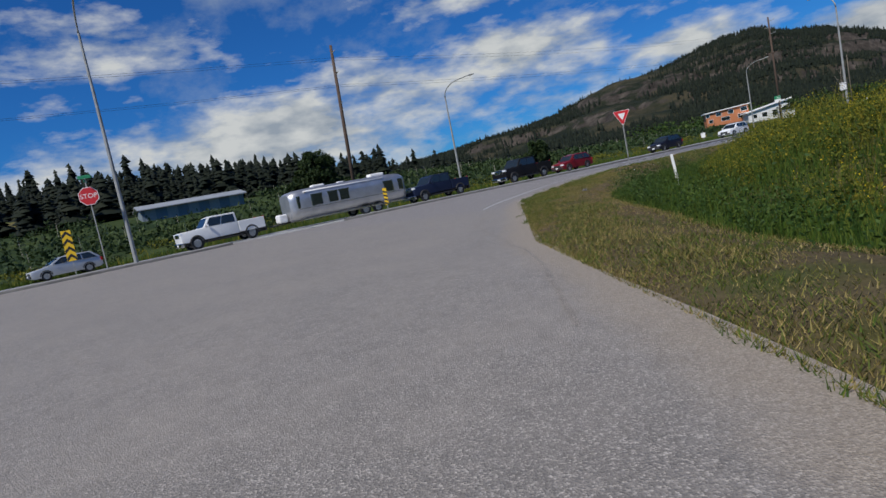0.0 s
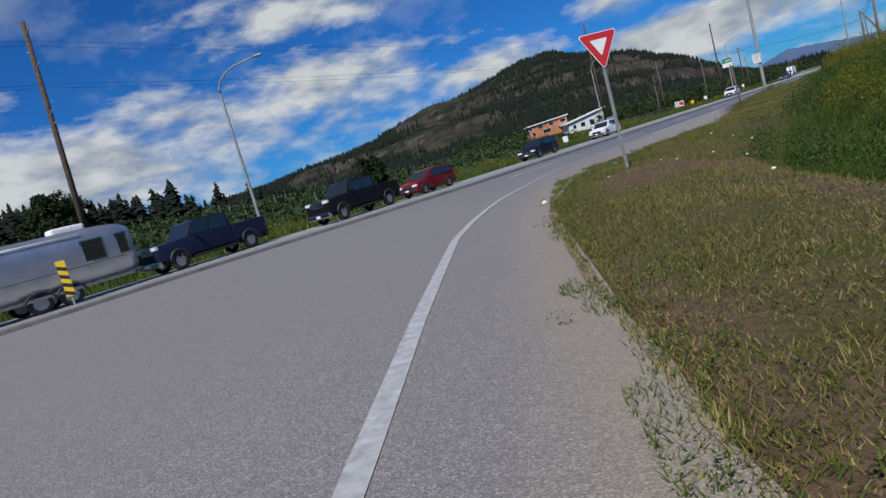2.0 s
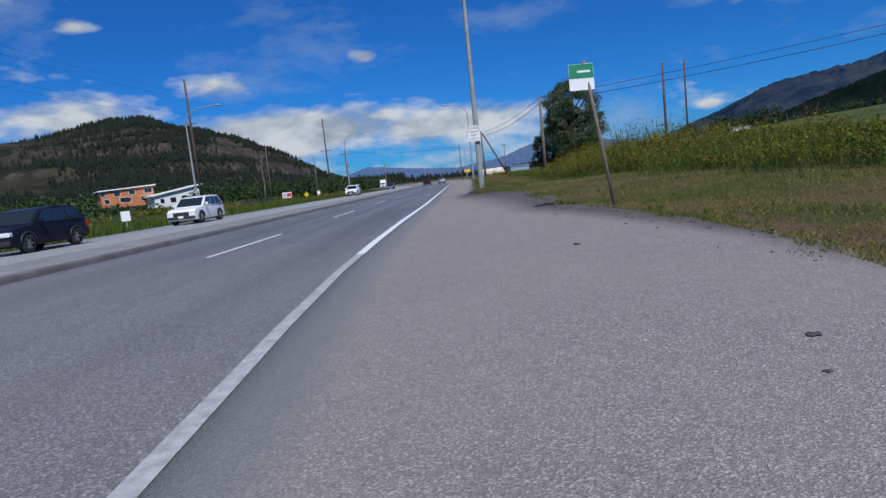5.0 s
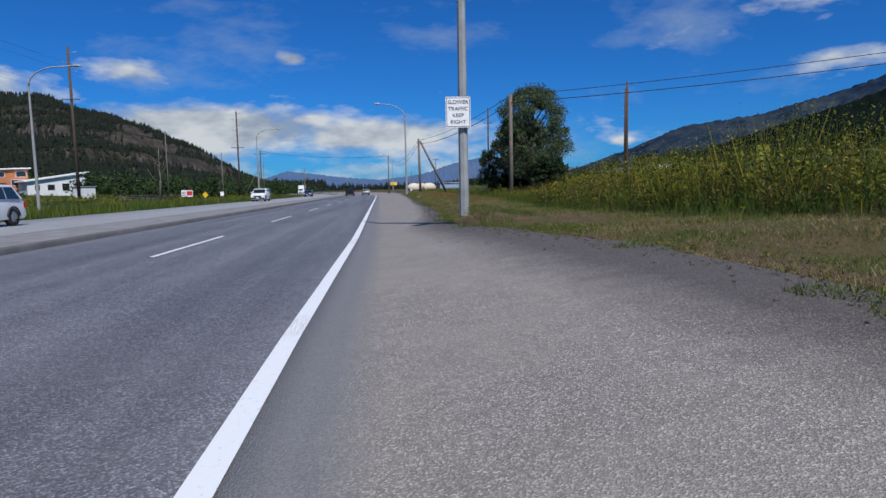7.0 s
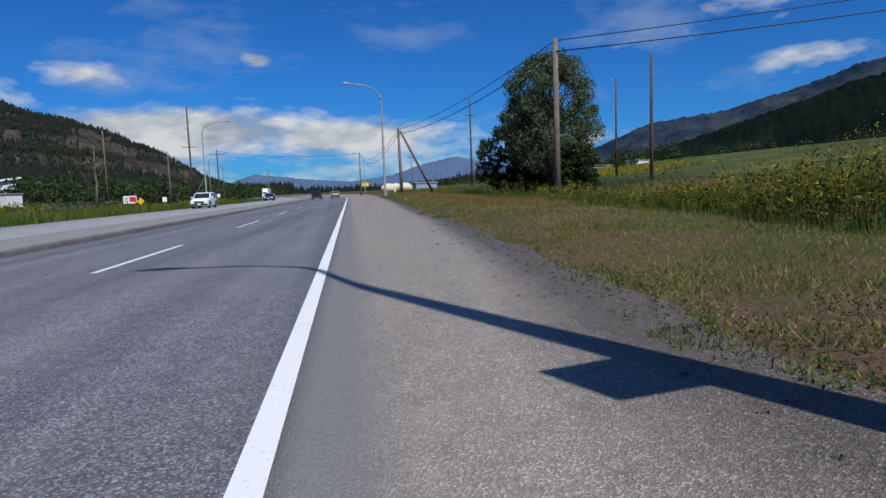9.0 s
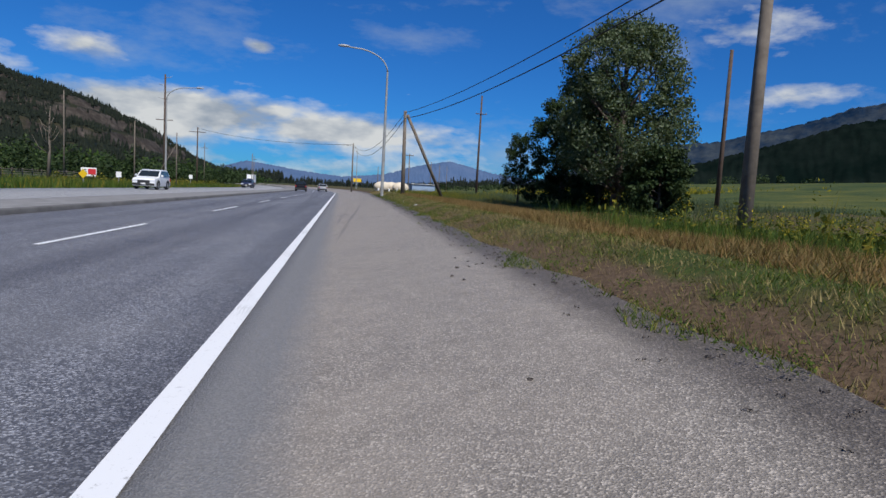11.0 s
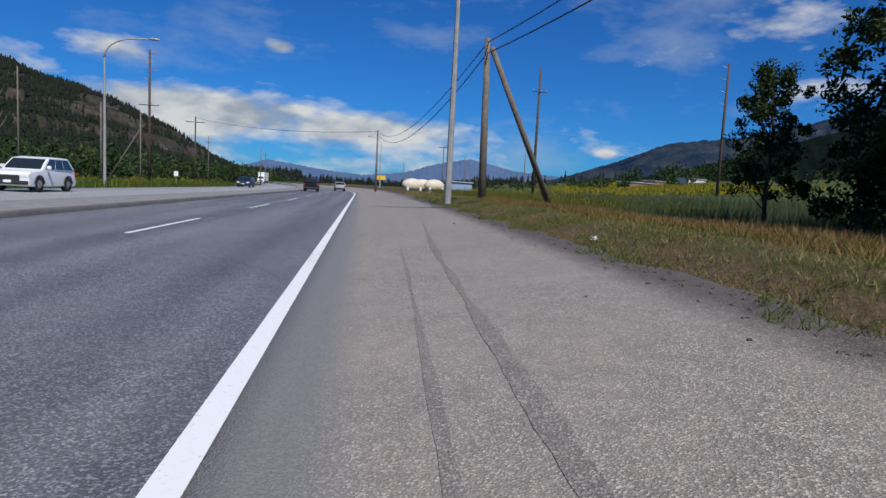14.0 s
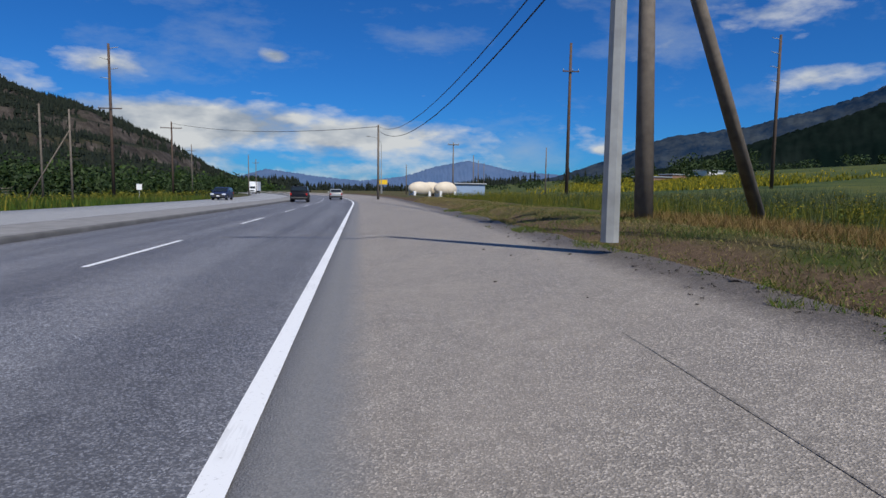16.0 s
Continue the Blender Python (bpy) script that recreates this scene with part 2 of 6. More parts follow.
def ground_material():
    """Grass, straw and bare earth by the roadside; orchards, pasture and forest floor further out."""
    m, t, b = nodes_of("field_ground", 0.95, 0, 0.2)
    fine, mid, big = noise_node(t, 9, 6, 0.7), noise_node(t, 0.45, 5), noise_node(t, 0.02, 4)
    # Grass and straw tones darkened: shade between the blades is put into both ramps.
    grass = ramp_node(t, noise_node(t, 20, 9, 0.8), [(0.3, (0.012, 0.026, 0.005)), (0.5, (0.038, 0.060, 0.010)), (0.72, (0.10, 0.10, 0.025))])
    straw = ramp_node(t, noise_node(t, 22, 9, 0.8), [(0.3, (0.035, 0.027, 0.012)), (0.52, (0.085, 0.066, 0.028)), (0.72, (0.17, 0.132, 0.058))])
    near = mix_node(t, ramp_node(t, mid, [(0.34, (0, 0, 0)), (0.54, (1, 1, 1))]), grass, straw)
    pasture = ramp_node(t, noise_node(t, 0.012, 6), [(0.40, (0.018, 0.036, 0.011)), (0.50, (0.05, 0.066, 0.018)), (0.56, (0.14, 0.115, 0.042))])
    west = t.nodes.new("ShaderNodeMapRange")
    open_field = ramp_node(t, noise_node(t, 0.06, 9, 0.75), [(0.34, (0.018, 0.036, 0.010)), (0.48, (0.045, 0.066, 0.016)), (0.60, (0.095, 0.098, 0.020)), (0.70, (0.19, 0.165, 0.025))])
    geo = t.nodes.new("ShaderNodeNewGeometry")
    sep = t.nodes.new("ShaderNodeSeparateXYZ")
    t.links.new(geo.outputs["Position"], sep.inputs[0])
    west.inputs[1].default_value, west.inputs[2].default_value = -110, -190
    t.links.new(sep.outputs[0], west.inputs[0])
    lush = ramp_node(t, noise_node(t, 0.05, 5), [(0.38, (0.014, 0.03, 0.008)), (0.6, (0.04, 0.06, 0.014))])
    pasture = mix_node(t, west.outputs[0], lush, pasture)
    ab = t.nodes.new("ShaderNodeMath")
    ab.operation = "ABSOLUTE"
    t.links.new(sep.outputs[0], ab.inputs[0])
    rng = t.nodes.new("ShaderNodeMapRange")
    rng.inputs[1].default_value, rng.inputs[2].default_value = 22, 45
    t.links.new(ab.outputs[0], rng.inputs[0])
    at = t.nodes.new("ShaderNodeAttribute")
    at.attribute_name = "fray"
    ad = t.nodes.new("ShaderNodeMath")
    ad.operation = "ADD"
    t.links.new(at.outputs["Fac"], ad.inputs[0])
    t.links.new(noise_node(t, 1.6, 8, 0.7), ad.inputs[1])
    soil = ramp_node(t, noise_node(t, 18, 10, 0.85), [(0.3, (0.030, 0.020, 0.013)), (0.5, (0.095, 0.063, 0.039)), (0.72, (0.21, 0.150, 0.092))])
    near = mix_node(t, ramp_node(t, ad.outputs[0], [(0.72, (0, 0, 0)), (1.05, (1, 1, 1))]), near, soil)
    east = t.nodes.new("ShaderNodeMapRange")
    east.inputs[1].default_value, east.inputs[2].default_value = -30, 30
    t.links.new(sep.outputs[0], east.inputs[0])
    c = mix_node(t, rng.outputs[0], near, mix_node(t, east.outputs[0], pasture, open_field))
    bench = t.nodes.new("ShaderNodeMapRange")
    bench.inputs[1].default_value, bench.inputs[2].default_value = -150, -175
    t.links.new(sep.outputs[0], bench.inputs[0])
    hay = ramp_node(t, noise_node(t, 0.03, 8, 0.7), [(0.36, (0.075, 0.085, 0.022)), (0.5, (0.19, 0.165, 0.06)), (0.66, (0.25, 0.205, 0.085))])
    north = t.nodes.new("ShaderNodeMapRange")
    north.inputs[1].default_value, north.inputs[2].default_value = 5, 30
    t.links.new(sep.outputs[1], north.inputs[0])
    both = t.nodes.new("ShaderNodeMath")
    both.operation = "MULTIPLY"
    t.links.new(bench.outputs[0], both.inputs[0])
    t.links.new(north.outputs[0], both.inputs[1])
    c = mix_node(t, both.outputs[0], c, hay)
    hi = t.nodes.new("ShaderNodeMapRange")
    hi.inputs[1].default_value, hi.inputs[2].default_value = 27, 34
    t.links.new(sep.outputs[2], hi.inputs[0])
    forest = ramp_node(t, noise_node(t, 0.012, 6, 0.65), [(0.38, (0.005, 0.009, 0.007)), (0.56, (0.010, 0.015, 0.010)), (0.66, (0.045, 0.039, 0.032)), (0.80, (0.10, 0.086, 0.072))])
    c = mix_node(t, hi.outputs[0], c, forest)
    t.links.new(c, b.inputs["Base Color"])
    bump_node(t, b, fine, 0.6, 0.05)
    return m


M_GROUND = ground_material()


def hill_material():
    """Brown-grey rock on the steep steps, dry grass and dark forest floor between."""
    m, t, b = nodes_of("rocky_hillside", 0.95, 0, 0.15)
    rock = ramp_node(t, noise_node(t, 0.05, 9, 0.75), [(0.34, (0.018, 0.016, 0.014)), (0.5, (0.050, 0.042, 0.036)), (0.68, (0.115, 0.098, 0.084))])
    floor_ = ramp_node(t, noise_node(t, 0.013, 7, 0.7), [(0.38, (0.007, 0.012, 0.007)), (0.52, (0.020, 0.024, 0.013)), (0.66, (0.060, 0.050, 0.030))])
    geo = t.nodes.new("ShaderNodeNewGeometry")
    sep = t.nodes.new("ShaderNodeSeparateXYZ")
    t.links.new(geo.outputs["True Normal"], sep.inputs[0])
    ad = t.nodes.new("ShaderNodeMath")
    ad.operation = "MULTIPLY_ADD"
    ad.inputs[1].default_value = 0.22
    t.links.new(noise_node(t, 0.02, 6, 0.7), ad.inputs[0])
    t.links.new(sep.outputs[2], ad.inputs[2])
    c = mix_node(t, ramp_node(t, ad.outputs[0], [(0.93, (1, 1, 1)), (1.02, (0, 0, 0))]), floor_, rock)
    t.links.new(c, b.inputs["Base Color"])
    bump_node(t, b, noise_node(t, 0.09, 8, 0.75), 0.9, 3.0)
    return m


M_HILL = hill_material()


def blade_material(name, stops, rough=0.7, thin=0.22, sunlit=0.3):
    m, t, b = nodes_of(name, rough, 0, 0.25)
    geo = t.nodes.new("ShaderNodeNewGeometry")
    col = ramp_node(t, geo.outputs["Random Per Island"], stops)
    t.links.new(col, b.inputs["Base Color"])
    tr = t.nodes.new("ShaderNodeBsdfTranslucent")
    t.links.new(mix_node(t, sunlit, col, (0.30, 0.36, 0.05), "MIX"), tr.inputs[0])
    mx = t.nodes.new("ShaderNodeMixShader")
    mx.inputs[0].default_value = thin
    t.links.new(b.outputs[0], mx.inputs[1])
    t.links.new(tr.outputs[0], mx.inputs[2])
    t.links.new(mx.outputs[0], t.nodes["Material Output"].inputs[0])
    return m


M_GREEN_GRASS = blade_material("green_grass", [(0, (0.018, 0.046, 0.006)), (0.5, (0.048, 0.098, 0.012)), (1, (0.115, 0.150, 0.022))])
M_VERGE_GREEN = blade_material("mown_green_grass", [(0, (0.030, 0.060, 0.008)), (0.5, (0.070, 0.115, 0.014)), (0.85, (0.13, 0.15, 0.022)), (1, (0.24, 0.21, 0.05))])
M_DRY_GRASS = blade_material("dry_grass", [(0, (0.10, 0.072, 0.026)), (0.3, (0.23, 0.175, 0.06)), (0.55, (0.37, 0.29, 0.115)), (0.68, (0.15, 0.15, 0.03)), (1, (0.07, 0.10, 0.014))])
M_STRAW = blade_material("straw_grass", [(0, (0.10, 0.075, 0.028)), (0.4, (0.22, 0.17, 0.065)), (0.8, (0.34, 0.27, 0.12)), (1, (0.10, 0.115, 0.025))])
M_RUST_STRAW = blade_material("rusty_straw", [(0, (0.09, 0.055, 0.028)), (0.5, (0.22, 0.155, 0.075)), (1, (0.42, 0.33, 0.18))])
M_RUST_GRASS = blade_material("rust_grass", [(0, (0.10, 0.055, 0.02)), (0.6, (0.24, 0.145, 0.05)), (1, (0.25, 0.19, 0.07))])
M_YELLOW_WEED = blade_material("yellow_weed", [(0, (0.030, 0.050, 0.006)), (0.4, (0.085, 0.103, 0.012)), (0.75, (0.16, 0.155, 0.018)), (1, (0.26, 0.21, 0.026))])
M_WEED_LEAF = blade_material("olive_weed_leaf", [(0, (0.022, 0.042, 0.005)), (0.45, (0.070, 0.098, 0.011)), (0.8, (0.15, 0.15, 0.016)), (1, (0.24, 0.19, 0.02))])
M_FLOWER = blade_material("yellow_flower", [(0, (0.07, 0.09, 0.012)), (0.45, (0.15, 0.15, 0.014)), (0.8, (0.30, 0.25, 0.012)), (1, (0.55, 0.40, 0.012))])
M_SEED_HEAD = blade_material("brown_seed_head", [(0, (0.10, 0.05, 0.025)), (1, (0.20, 0.12, 0.06))])
M_BLUE_GRASS = blade_material("grey_green_grass", [(0, (0.028, 0.055, 0.026)), (0.6, (0.065, 0.095, 0.05)), (1, (0.12, 0.13, 0.06))])
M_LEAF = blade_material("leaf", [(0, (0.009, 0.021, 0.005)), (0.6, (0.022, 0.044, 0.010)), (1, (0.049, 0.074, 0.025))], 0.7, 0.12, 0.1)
M_WILLOW = blade_material("willow_leaf", [(0, (0.025, 0.045, 0.015)), (0.6, (0.070, 0.101, 0.045)), (1, (0.182, 0.217, 0.140))])
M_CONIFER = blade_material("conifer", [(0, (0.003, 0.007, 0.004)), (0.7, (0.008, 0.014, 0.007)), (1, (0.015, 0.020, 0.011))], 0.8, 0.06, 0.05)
M_SHRUB = blade_material("bright_shrub_leaf", [(0, (0.016, 0.036, 0.006)), (0.6, (0.035, 0.075, 0.012)), (1, (0.07, 0.105, 0.02))], 0.7, 0.15, 0.15)
M_ORCHARD = blade_material("orchard_leaf", [(0, (0.012, 0.028, 0.008)), (0.6, (0.030, 0.056, 0.016)), (1, (0.060, 0.088, 0.028))], 0.7, 0.12, 0.1)
M_STAKE = plain("grey_stake_wood", (0.30, 0.28, 0.24), 0.9)
M_BARK = plain("bark", (0.091, 0.070, 0.056), 0.95, vary=0.3, scale=8, bump=0.6)
M_POLE_WOOD = plain("weathered_pole_wood", (0.150, 0.125, 0.100), 0.9, vary=0.3, scale=4, bump=0.5)
M_POLE_BROWN = plain("creosoted_pole_wood", (0.084, 0.055, 0.040), 0.9, vary=0.3, scale=4)
M_GALV = plain("galvanised_steel", (0.29, 0.30, 0.295), 0.6, 0.1, vary=0.22, scale=2.5)
M_GREY_PAINT = plain("grey_painted_steel", (0.330, 0.340, 0.340), 0.55, 0.1, vary=0.12, scale=2)
M_WIRE = plain("cable_black", (0.020, 0.020, 0.022), 0.6)
M_WHITE = plain("white_sign_sheet", (0.780, 0.780, 0.769), 0.45, vary=0.06)
M_RED = plain("red_sign_sheet", (0.550, 0.025, 0.031), 0.45, vary=0.08)
M_YELLOW = plain("yellow_sign_sheet", (0.780, 0.500, 0.019), 0.45, vary=0.08)
M_BLACK = plain("black_ink", (0.016, 0.015, 0.015), 0.6)
M_GREEN = plain("green_sign_sheet", (0.020, 0.220, 0.100), 0.45)
M_RUBBER = plain("tyre_rubber", (0.022, 0.023, 0.024), 0.85, vary=0.25, scale=12)
M_RIM = plain("alloy_rim", (0.500, 0.510, 0.519), 0.3, 0.9)
M_CHROME = plain("chrome_trim", (0.620, 0.620, 0.631), 0.18, 1.0, vary=0.03)
M_LAMP_GLASS = plain("headlamp_glass", (0.750, 0.770, 0.800), 0.12, 0.1)
M_TAIL = plain("tail_lamp_red", (0.380, 0.015, 0.012), 0.2)
M_DARK_TRIM = plain("black_plastic_trim", (0.025, 0.025, 0.026), 0.55)
M_GLASS = plain("tinted_glass", (0.017, 0.023, 0.025), 0.06, 0.0, 0.8, vary=0.05)


def car_paint(name, color, metal=0.2):
    m, t, b = nodes_of(name, 0.32, metal if sum(color) > 0.3 else 0.0, 0.35 if sum(color) > 0.3 else 0.10)
    nz = noise_node(t, 3.0)
    t.links.new(ramp_node(t, nz, [(0.3, tuple(c * 0.92 for c in color)), (0.7, color)]), b.inputs["Base Color"])
    b.inputs["Coat Weight"].default_value, b.inputs["Coat Roughness"].default_value = 0.06 if sum(color) > 0.3 else 0.03, 0.08
    return m


# ---------- mesh helpers ----------
def part(name, bm, material, parent=None, label=""):
    """Links a bmesh as one mesh object, under a thing or a part if given."""
    me = bpy.data.meshes.new(name)
    bm.to_mesh(me)
    bm.free()
    me.materials.append(material)
    ob = new(name, me)
    if parent is not None:
        ob.parent = parent
    return tagged(ob, label) if label else ob


def thing(name, m, label, category, group="", kind=""):
    e = new(name)
    e.matrix_world = m
    return tagged(e, label, category, group, kind)


def raw(name, verts, faces, material, parent=None, label="", smooth=False):
    me = bpy.data.meshes.new(name)
    me.from_pydata([tuple(v) for v in verts], [], faces)
    me.materials.append(material)
    if smooth:
        me.polygons.foreach_set("use_smooth", [True] * len(me.polygons))
    me.update()
    ob = new(name, me)
    if parent is not None:
        ob.parent = parent
    return tagged(ob, label) if label else ob


def tri_soup(name, v, f, material, parent=None, label=""):
    """A mesh from numpy arrays of vertices and of triangles."""
    me = bpy.data.meshes.new(name)
    me.vertices.add(len(v))
    me.vertices.foreach_set("co", np.asarray(v, np.float32).ravel())
    k = f.shape[1]
    me.loops.add(f.size)
    me.loops.foreach_set("vertex_index", f.astype(np.int32).ravel())
    me.polygons.add(len(f))
    me.polygons.foreach_set("loop_start", np.arange(0, f.size, k, dtype=np.int32))
    me.polygons.foreach_set("loop_total", np.full(len(f), k, dtype=np.int32))
    me.materials.append(material)
    me.update(calc_edges=True)
    ob = new(name, me)
    if parent is not None:
        ob.parent = parent
    return tagged(ob, label) if label else ob


def box(bm, x0, x1, y0, y1, z0, z1, bevel=0.0):
    r = bmesh.ops.create_cube(bm, size=1, matrix=Matrix.Translation(((x0 + x1) / 2, (y0 + y1) / 2, (z0 + z1) / 2)) @ Matrix.Diagonal((x1 - x0, y1 - y0, z1 - z0, 1)))
    if bevel:
        es = list({e for v in r["verts"] for e in v.link_edges})
        bmesh.ops.bevel(bm, geom=es, offset=bevel, segments=2, affect="EDGES", profile=0.5)
    return bm


def boxed(x0, x1, y0, y1, z0, z1, bevel=0.0):
    return box(bmesh.new(), x0, x1, y0, y1, z0, z1, bevel)


def tube(points, radii, sides=10, soft=True):
    """A bmesh tube along points, with its radius at each."""
    bm = bmesh.new()
    rings = []
    pts = [Vector(p) for p in points]
    for i, p in enumerate(pts):
        d = (pts[min(i + 1, len(pts) - 1)] - pts[max(i - 1, 0)]).normalized()
        side = d.cross(Vector((0, 0, 1)))
        side = Vector((1, 0, 0)) if side.length < 1e-3 else side.normalized()
        if abs(d.z) > 0.99:
            side = Vector((1, 0, 0))
        other = d.cross(side).normalized()
        r = radii[i] if isinstance(radii, (list, tuple)) else radii
        rings.append([bm.verts.new(p + r * (math.cos(a) * side + math.sin(a) * other)) for a in (2 * math.pi * k / sides for k in range(sides))])
    for a, b in zip(rings, rings[1:]):
        for k in range(sides):
            bm.faces.new((a[k], a[(k + 1) % sides], b[(k + 1) % sides], b[k]))
    bm.faces.new(rings[0][::-1])
    bm.faces.new(rings[-1])
    bmesh.ops.recalc_face_normals(bm, faces=bm.faces)
    for f in bm.faces:
        f.smooth = soft and len(f.verts) == 4
    return bm


def plate(poly, y0, y1):
    """A flat plate from an outline in x and z, between two y."""
    bm = bmesh.new()
    a = [bm.verts.new((x, y0, z)) for x, z in poly]
    b = [bm.verts.new((x, y1, z)) for x, z in poly]
    bm.faces.new(a)
    bm.faces.new(b[::-1])
    n = len(poly)
    for i in range(n):
        bm.faces.new((a[i], b[i], b[(i + 1) % n], a[(i + 1) % n]))
    bmesh.ops.recalc_face_normals(bm, faces=bm.faces)
    return bm


def lettering(name, text, size, m, material, parent):
    cu = bpy.data.curves.new(name, "FONT")
    cu.body, cu.size, cu.align_x, cu.align_y, cu.extrude = text, size, "CENTER", "CENTER", 0.001
    ob = new(name + "_source", cu)
    dg = bpy.context.evaluated_depsgraph_get()
    me = bpy.data.meshes.new_from_object(ob.evaluated_get(dg))
    bpy.data.objects.remove(ob)
    me.materials.clear()
    me.materials.append(material)
    o = new(name, me)
    o.parent = parent
    o.matrix_local = m
    return o


# ---------- the lie of the land ----------
EDGE_Y = (-130, -95, -80, -72, -66.3, -62.7, -59.1, -55.7, -53.9, -49.3, -45, -42.2, -38, -36.4, -33.3, -28, -21.3, -19, -15, -7.8, -2.5, 0, 3, 15, 21, 34, 45, 58, 78, 400)
EDGE_X = (5, 8, 52, 37, 29, 23.4, 19.2, 15.2, 13.6, 10.4, 7.7, 6.2, 4.45, 4.1, 3.96, 4.7, 5.1, 4.8, 3.95, 3.8, 3.05, 2.6, 2.55, 3.05, 3.1, 3.5, 3.8, 4.1, 4.4, 4.6)
LINE_Y = (-56.05, -54.8, -53, -50, -47.7, -45.6, -43.5, -41.5, -39.5, -36.1, -34.5, -32.8, -30.3, -27.5, -25.7, -23, -20, -16, -10, 0)
LINE_X = (13.55, 12.4, 11.05, 8.95, 7.4, 6.0, 4.85, 3.87, 3.0, 1.92, 1.42, 0.98, 0.55, 0.34, 0.22, 0.05, -0.08, -0.13, -0.12, 0.0)
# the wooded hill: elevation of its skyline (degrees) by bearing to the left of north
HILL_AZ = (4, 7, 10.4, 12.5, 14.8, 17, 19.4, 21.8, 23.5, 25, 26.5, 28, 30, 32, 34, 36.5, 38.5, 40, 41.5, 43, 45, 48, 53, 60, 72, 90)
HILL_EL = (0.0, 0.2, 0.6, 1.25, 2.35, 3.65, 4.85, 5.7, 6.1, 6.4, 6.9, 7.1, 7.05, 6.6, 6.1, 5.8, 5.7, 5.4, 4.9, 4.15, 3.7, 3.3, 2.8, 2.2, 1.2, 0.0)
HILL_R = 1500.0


def smooth01(v):
    v = np.clip(v, 0, 1)
    return v * v * (3 - 2 * v)


def bend(y):
    """The highway bears left in the distance."""
    return -np.maximum(np.asarray(y, float) - 105, 0) ** 2 / 1150


def edge(y):
    return np.interp(y, EDGE_Y, EDGE_X) + bend(y)


def kerb_x(y):
    """The near kerb of the median."""
    return -7.0 - 2.7 * smooth01((-26 - np.asarray(y, float)) / 20) + bend(y)


def road_z(x, y):
    return 0.14 * np.clip(x - bend(y) - 0.5, 0, 4) * np.clip((np.asarray(y, float) + 25) / 15, 0, 1)


def wave(x, y, s, seed):
    return np.sin(x / s + seed) * np.cos(y / s * 1.3 + seed * 2) + 0.5 * np.sin(x / s * 2.3 + y / s * 1.7 + seed)


def lattice(x, y, seed):
    """Smooth value noise in -1..1 on a unit lattice."""
    table = np.random.RandomState(seed).uniform(-1, 1, (64, 64))
    i, j = np.floor(x).astype(int), np.floor(y).astype(int)
    u, v = smooth01(x - i), smooth01(y - j)
    at = lambda a, b: table[a % 64, b % 64]
    return (at(i, j) * (1 - u) + at(i + 1, j) * u) * (1 - v) + (at(i, j + 1) * (1 - u) + at(i + 1, j + 1) * u) * v


def fractal(x, y, size, octaves, seed, keep=0.5):
    out, amp = 0.0, 1.0
    for k in range(octaves):
        out = out + amp * lattice(x / size + 7.3 * k, y / size + 3.1 * k, seed + k)
        size, amp = size * 0.5, amp * keep
    return out


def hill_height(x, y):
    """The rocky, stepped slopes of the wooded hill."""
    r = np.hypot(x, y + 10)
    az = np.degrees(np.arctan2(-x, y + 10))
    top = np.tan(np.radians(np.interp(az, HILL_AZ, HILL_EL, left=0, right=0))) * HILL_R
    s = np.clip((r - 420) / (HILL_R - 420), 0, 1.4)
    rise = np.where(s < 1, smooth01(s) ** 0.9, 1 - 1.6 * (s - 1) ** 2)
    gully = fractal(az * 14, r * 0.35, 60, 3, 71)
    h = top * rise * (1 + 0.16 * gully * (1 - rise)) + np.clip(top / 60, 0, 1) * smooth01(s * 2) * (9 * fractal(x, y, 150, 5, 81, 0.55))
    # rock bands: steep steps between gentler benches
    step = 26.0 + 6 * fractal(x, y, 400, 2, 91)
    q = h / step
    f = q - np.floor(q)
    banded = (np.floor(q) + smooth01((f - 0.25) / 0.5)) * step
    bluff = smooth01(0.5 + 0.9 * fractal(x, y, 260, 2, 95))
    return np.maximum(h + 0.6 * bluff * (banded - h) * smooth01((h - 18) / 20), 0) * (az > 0)


